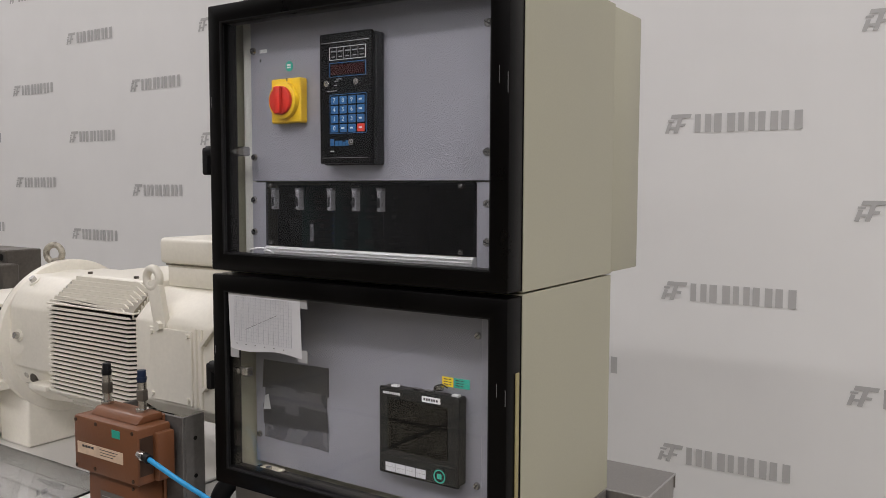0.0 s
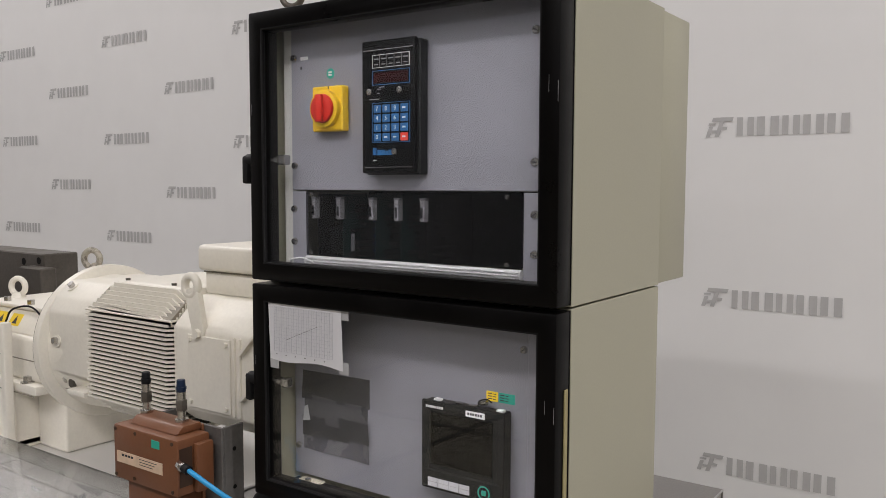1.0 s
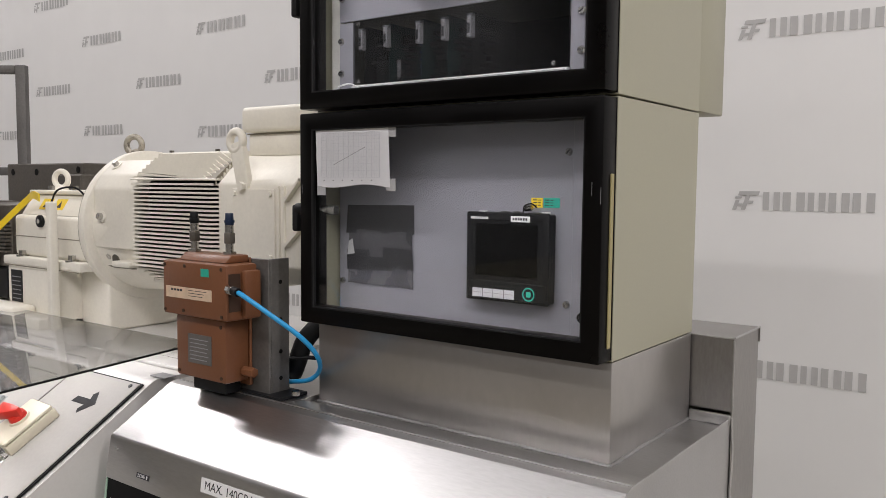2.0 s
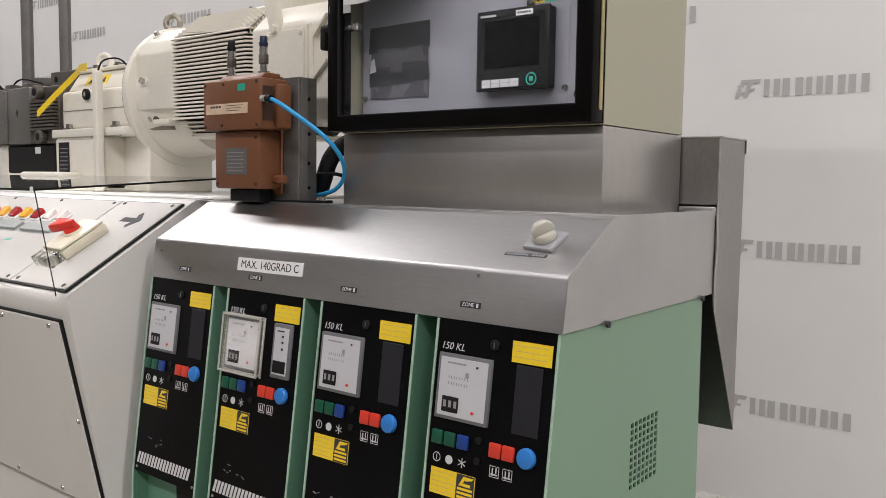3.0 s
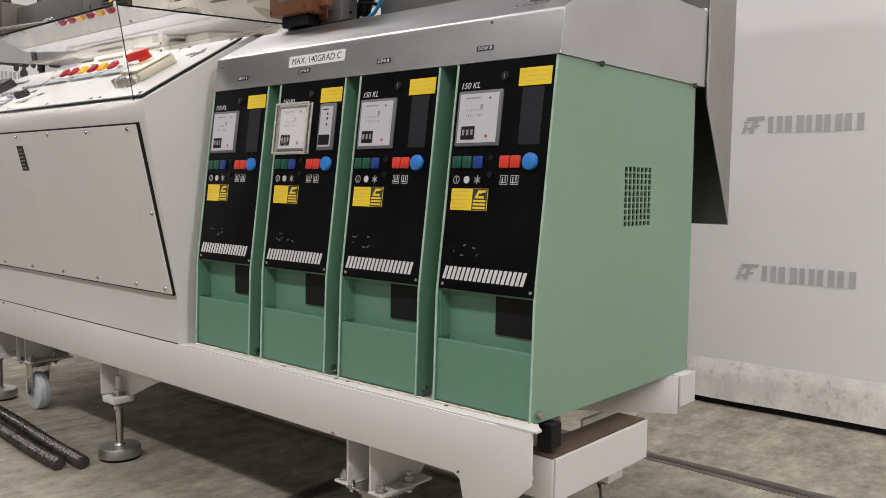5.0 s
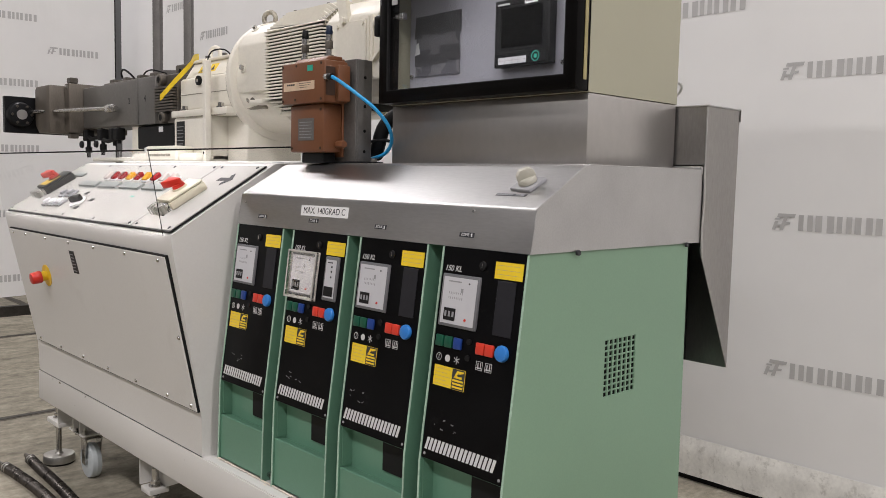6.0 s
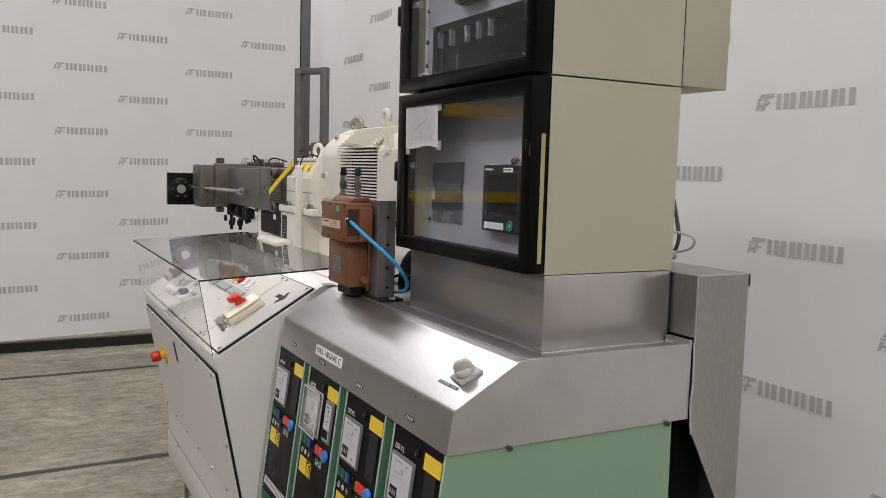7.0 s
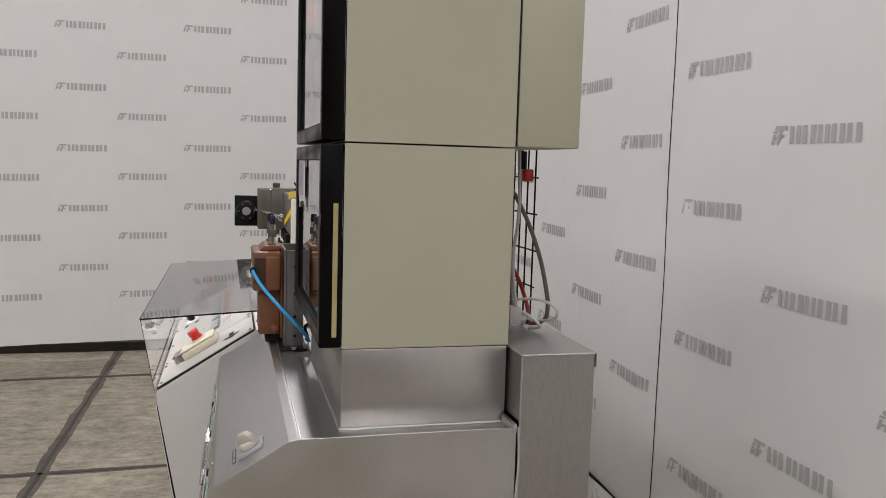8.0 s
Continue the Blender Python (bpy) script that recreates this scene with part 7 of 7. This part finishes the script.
def valve_box():
    mt = thing("mounting_bracket", (-1.25, 0.98, 1.19), "grey steel channel bracket standing on the hood", "bracket")
    part("web", B(-1.352, -1.170, 0.962, 0.968, 1.1905, 1.443, 0.001), M_MOUNT, mt)
    part("flange", B(-1.176, -1.170, 0.9685, 1.012, 1.1905, 1.443, 0.001), M_MOUNT, mt)
    part("flange", B(-1.352, -1.346, 0.9685, 1.012, 1.1905, 1.443, 0.001), M_MOUNT, mt)
    part("foot", B(-1.352, -1.130, 0.950, 1.020, 1.1890, 1.1950, 0.001), M_CHAR, mt)
    for z in (1.22, 1.27, 1.33, 1.40):
        part("hole", C((-1.1698, 0.990, z), (-1.1692, 0.990, z), 0.004, 12), M_INSIDE, mt)
    part("nut", C((-1.125, 0.985, 1.195), (-1.125, 0.985, 1.203), 0.008, 6), M_CHROME, mt)
    v = thing("valve_box", (-1.29, 0.92, 1.215), "brown painted instrument box with a cable gland, on its bracket", "instrument box")
    part("upper_body", B(-1.378, -1.192, 0.884, 0.955, 1.335, 1.436, 0.005, 2), M_BROWN, v)
    part("upper_cap", prism([(0.900, 1.4365), (0.955, 1.4365), (0.955, 1.450), (0.915, 1.450)], -1.352, -1.215, 0.003), M_BROWN, v)
    part("lower_body", B(-1.362, -1.216, 0.900, 0.955, 1.216, 1.3345, 0.006, 2), M_BROWN, v)
    part("back_plate", B(-1.350, -1.214, 0.9555, 0.9615, 1.205, 1.445, 0.002), M_BROWN, v)
    part("side_housing", B(-1.1915, -1.178, 0.916, 0.952, 1.338, 1.425, 0.004, 2), M_BROWN, v)
    # flat plate, the recess's shade put into its dark brown
    part("gland_pocket", B(-1.1918, -1.1912, 0.8885, 0.9150, 1.352, 1.420), M_BROWN_DK, v, "dark brown plate standing in for the shaded recess round the gland")
    part("base_block", B(-1.335, -1.240, 0.918, 0.955, 1.1905, 1.2155, 0.002), M_CHAR, v, "black block under the box")
    for z in (1.412, 1.236):
        part("side_bolt", C((-1.215, 0.940, z), (-1.184, 0.940, z), 0.0095, 6, bev=0.002), M_BROWN, v)
    plate = part("name_plate", B(-1.3660, -1.232, 0.8828, 0.8838, 1.3675, 1.3885, 0.0003), M_PLATE, v, "pale engraved name plate")
    bm = bmesh.new()
    for q in range(4):
        box(bm, -1.350 + q * 0.009, -1.3435 + q * 0.009, 0.8823, 0.8829, 1.3805, 1.3845)
    for q in range(3):
        box(bm, -1.298, -1.246 - 0.006 * q, 0.8823, 0.8829, 1.3835 - q * 0.005, 1.3845 - q * 0.005)
    part("print", bm, M_PRINTD, plate)
    p2 = part("rating_plate", B(-1.324, -1.255, 0.8988, 0.8998, 1.245, 1.300, 0.0003), M_MOUNT, v, "dull metal rating plate")
    bm = bmesh.new()
    for q in range(6):
        box(bm, -1.318, -1.268 + 0.004 * (q % 2), 0.8983, 0.8989, 1.252 + q * 0.0075, 1.2535 + q * 0.0075)
    part("print", bm, M_PRINTG, p2)
    part("sticker", B(-1.262, -1.240, 0.8828, 0.8838, 1.412, 1.426), M_TEAL, v, "teal inspection sticker")
    for x, z in ((-1.370, 1.428), (-1.315, 1.345), (-1.370, 1.343), (-1.205, 1.343), (-1.31, 1.428), (-1.205, 1.428)):
        part("screw", C((x, 0.884, z), (x, 0.8825, z), 0.0034, 10), M_BROWN_DK, v)
    for x, z in ((-1.352, 1.226), (-1.228, 1.226), (-1.228, 1.320)):
        part("screw", C((x, 0.900, z), (x, 0.8985, z), 0.0034, 10), M_BROWN_DK, v)
    for x in (-1.348, -1.245):
        t = part("valve", C((x, 0.935, 1.450), (x, 0.935, 1.455), 0.013, 6), M_CHROME, v, "plated needle valve")
        part("body", C((x, 0.935, 1.455), (x, 0.935, 1.470), 0.0075, 14), M_CHROME, t)
        part("nut", C((x, 0.935, 1.470), (x, 0.935, 1.490), 0.0105, 6, bev=0.001), M_DARKSTEEL, t)
        part("collar", C((x, 0.935, 1.490), (x, 0.935, 1.504), 0.0085, 14), M_CHROME, t)
        part("cap", C((x, 0.935, 1.504), (x, 0.935, 1.526), 0.0085, 14, 0.0075, 0.001), M_CAP if x > -1.3 else M_CHAR, t, "dark navy cap" if x > -1.3 else "blackened cap")
        part("cap_rim", C((x, 0.935, 1.508), (x, 0.935, 1.513), 0.0095, 10), M_CAP if x > -1.3 else M_CHAR, t)
    gl = part("cable_gland", C((-1.192, 0.888, 1.394), (-1.174, 0.8850, 1.3925), 0.0085, 8, bev=0.001), M_CHROME, v, "nickel cable gland")
    part("gland_nut", C((-1.174, 0.8850, 1.393), (-1.160, 0.8835, 1.391), 0.008, 14), M_RUBBER, gl)
    bm = bmesh.new()
    tube(bm, spline([(-1.165, 0.8835, 1.3925), (-1.145, 0.887, 1.384), (-1.108, 0.906, 1.357), (-1.072, 0.942, 1.318), (-1.064, 0.976, 1.281), (-1.084, 1.006, 1.246), (-1.125, 1.022, 1.218), (-1.175, 1.026, 1.2055), (-1.22, 1.024, 1.2)], 10), 0.0044, 12)
    single("blue_cable", bm, M_CABLE_BLUE, "bright blue cable looping from the gland down behind the bracket", "cable")
    bm = bmesh.new()
    tube(bm, spline([(-1.21, 1.06, 1.1965 + 0.016), (-1.190, 1.05, 1.235), (-1.165, 1.050, 1.285), (-1.14, 1.075, 1.315), (-1.128, 1.15, 1.32)], 10), 0.018, 12)
    single("black_hose", bm, M_RUBBER, "thick black hose rising beside the plinth", "hose")
    bm = bmesh.new()
    tube(bm, spline([(-1.24, 1.03, 1.2), (-1.20, 1.02, 1.24), (-1.16, 1.05, 1.25), (-1.13, 1.12, 1.23)], 8), 0.004, 8)
    single("black_wire", bm, M_RUBBER, "thin black wire behind the bracket", "wire")


valve_box()

# ---- cables behind the cabinet, hoses on the floor ----


def rear_cables():
    w = thing("wire_basket", (-0.95, 1.503, 1.33), "black wire mesh cable basket standing behind the cabinets", "cable basket")
    for x in (-1.06, -1.012, -0.962, -0.912, -0.867, -0.818):
        part("wire", C((x, 1.502, 1.329), (x, 1.502, 2.45 if x < -0.95 else 1.72), 0.0022, 8), M_RUBBER, w)
    for q in range(14):
        z = 1.397 + q * 0.084
        part("wire", C((-1.07, 1.506, z), (-0.812 if z < 1.72 else -0.95, 1.506, z), 0.0020, 8), M_RUBBER, w)
    for nm, m, pts, r, lab in (
            ("grey_cable", M_CABLE_GREY, [(-0.68, 1.392, 1.707), (-0.67, 1.395, 1.60), (-0.68, 1.400, 1.50), (-0.67, 1.405, 1.40), (-0.69, 1.41, 1.335)], 0.004, "grey cable hanging behind the cabinet"),
            ("grey_cable", M_CABLE_GREY, [(-0.64, 1.398, 1.707), (-0.635, 1.400, 1.58), (-0.645, 1.395, 1.48), (-0.64, 1.408, 1.36), (-0.66, 1.43, 1.334)], 0.0035, "grey cable hanging behind the cabinet"),
            ("brown_cable", M_CABLE_BROWN, [(-0.66, 1.380, 1.640), (-0.645, 1.400, 1.605), (-0.642, 1.430, 1.545), (-0.642, 1.455, 1.478), (-0.636, 1.468, 1.415), (-0.634, 1.471, 1.385), (-0.650, 1.472, 1.355), (-0.685, 1.455, 1.340), (-0.73, 1.42, 1.345)], 0.0046, "grey-brown cable looping onto the duct lid"),
            ("white_cable", M_PANEL_LT, [(-0.68, 1.400, 1.392), (-0.625, 1.44, 1.402), (-0.592, 1.466, 1.394), (-0.588, 1.474, 1.380), (-0.610, 1.474, 1.362), (-0.660, 1.45, 1.352), (-0.700, 1.42, 1.360), (-0.665, 1.41, 1.374), (-0.625, 1.43, 1.366), (-0.620, 1.45, 1.345), (-0.67, 1.445, 1.3315)], 0.0030, "thin white cable coiled on the duct lid"),
            ("red_cable", M_RED_DK, [(-0.86, 1.43, 1.54), (-0.81, 1.44, 1.470), (-0.751, 1.45, 1.418), (-0.700, 1.45, 1.374), (-0.68, 1.45, 1.340)], 0.0045, "red cable behind the cabinet")):
        single(nm, tube(bmesh.new(), spline(pts, 10), r, 10), m, lab, "cable")
    p = thing("cable_plug", (-0.64, 1.40, 1.33), "grey cable connector behind the cabinet", "connector")
    part("body", B(-0.66, -0.620, 1.384, 1.410, 1.345, 1.385, 0.004, 2), M_CABLE_GREY, p)
    part("nut", C((-0.64, 1.410, 1.357), (-0.64, 1.422, 1.357), 0.012, 8), M_GREYPL, p)
    r = thing("red_plug", (-0.842, 1.49, 1.654), "small red plug hanging below the rear housing", "plug")
    part("body", B(-0.862, -0.824, 1.478, 1.500, 1.640, 1.668, 0.003, 2), M_RED, r)
    part("cord", C((-0.862, 1.488, 1.660), (-0.862, 1.488, 1.709), 0.008, 8), M_RUBBER, r)
    # above the cabinet
    s = thing("red_sleeve", (-1.13, 1.475, 2.10), "red plastic sleeve on the cable basket behind the cabinet top", "sleeve")
    part("sleeve", C((-1.122, 1.470, 2.10), (-1.122, 1.470, 2.48), 0.027, 16, 0.024), M_RED, s)


rear_cables()


def floor_hoses():
    for pts in ([(-2.842, 0.702, 0), (-2.65, 0.694, 0), (-2.4, 0.684, 0), (-2.05, 0.656, 0), (-1.835, 0.646, 0)],
                [(-2.810, 0.602, 0), (-2.65, 0.615, 0), (-2.4, 0.622, 0), (-2.05, 0.602, 0), (-1.870, 0.598, 0)]):
        Q = spline(pts, 90)
        P, left = [Q[0]], 0.0022
        for a, b in zip(Q, Q[1:]):
            step = (b - a).length
            while left < step:
                P.append(a.lerp(b, left / step))
                left += 0.0022
            left -= step
        ringlet = (0.0228, 0.0222, 0.0178, 0.0146, 0.0138, 0.0138, 0.0148, 0.0186)
        P = P[16:]
        radii = [ringlet[i % 8] * 0.86 for i in range(len(P))]
        h = tube(bmesh.new(), [(p.x, p.y, FLOOR + 0.0180) for p in P], 0.02, 14, radii)
        hose = single("corrugated_hose", h, mat("dark_hose", (0.095, 0.086, 0.078), 0.30, metal=0.75, var=0.3, scale=24, rvar=0.1) if "dark_hose" not in bpy.data.materials else bpy.data.materials["dark_hose"], "dark corrugated metal hose lying on the floor", "hose", group="corrugated hoses")
        d = (P[0] - P[1]).normalized()
        e = Vector((P[0].x, P[0].y, FLOOR + 0.0180))
        part("end_ferrule", C(e - d * 0.026, e + d * 0.006, 0.0178, 20, bev=0.002), M_ZINC, hose, "crimped metal ferrule")
        part("end_pipe", C(e + d * 0.006, e + d * 0.058, 0.0085, 16, bev=0.001), M_DARKSTEEL, hose, "bare steel pipe end")


floor_hoses()


def pallet_rack():
    """Rack by the hall wall, seen only mirrored in the cabinet doors."""
    r = thing("pallet_rack", (-8.55, -3.75, FLOOR), "dark steel pallet rack with yellow beams by the hall wall", "rack")
    for y in (-5.15, -2.35):
        for x in (-8.86, -8.30):
            part("upright", B(x - 0.045, x + 0.045, y - 0.045, y + 0.045, FLOOR, 3.4, 0.004), M_MOUNT, r)
        for q in range(4):
            part("brace", C((-8.30, y, 0.35 + q * 0.8), (-8.86, y, 0.95 + q * 0.8), 0.016, 10), M_MOUNT, r)
    for z in (1.14, 2.24):
        for x in (-8.86, -8.30):
            part("beam", B(x - 0.025, x + 0.025, -5.103, -2.397, z, z + 0.12, 0.004), M_YELLOW, r, "yellow beam")


pallet_rack()
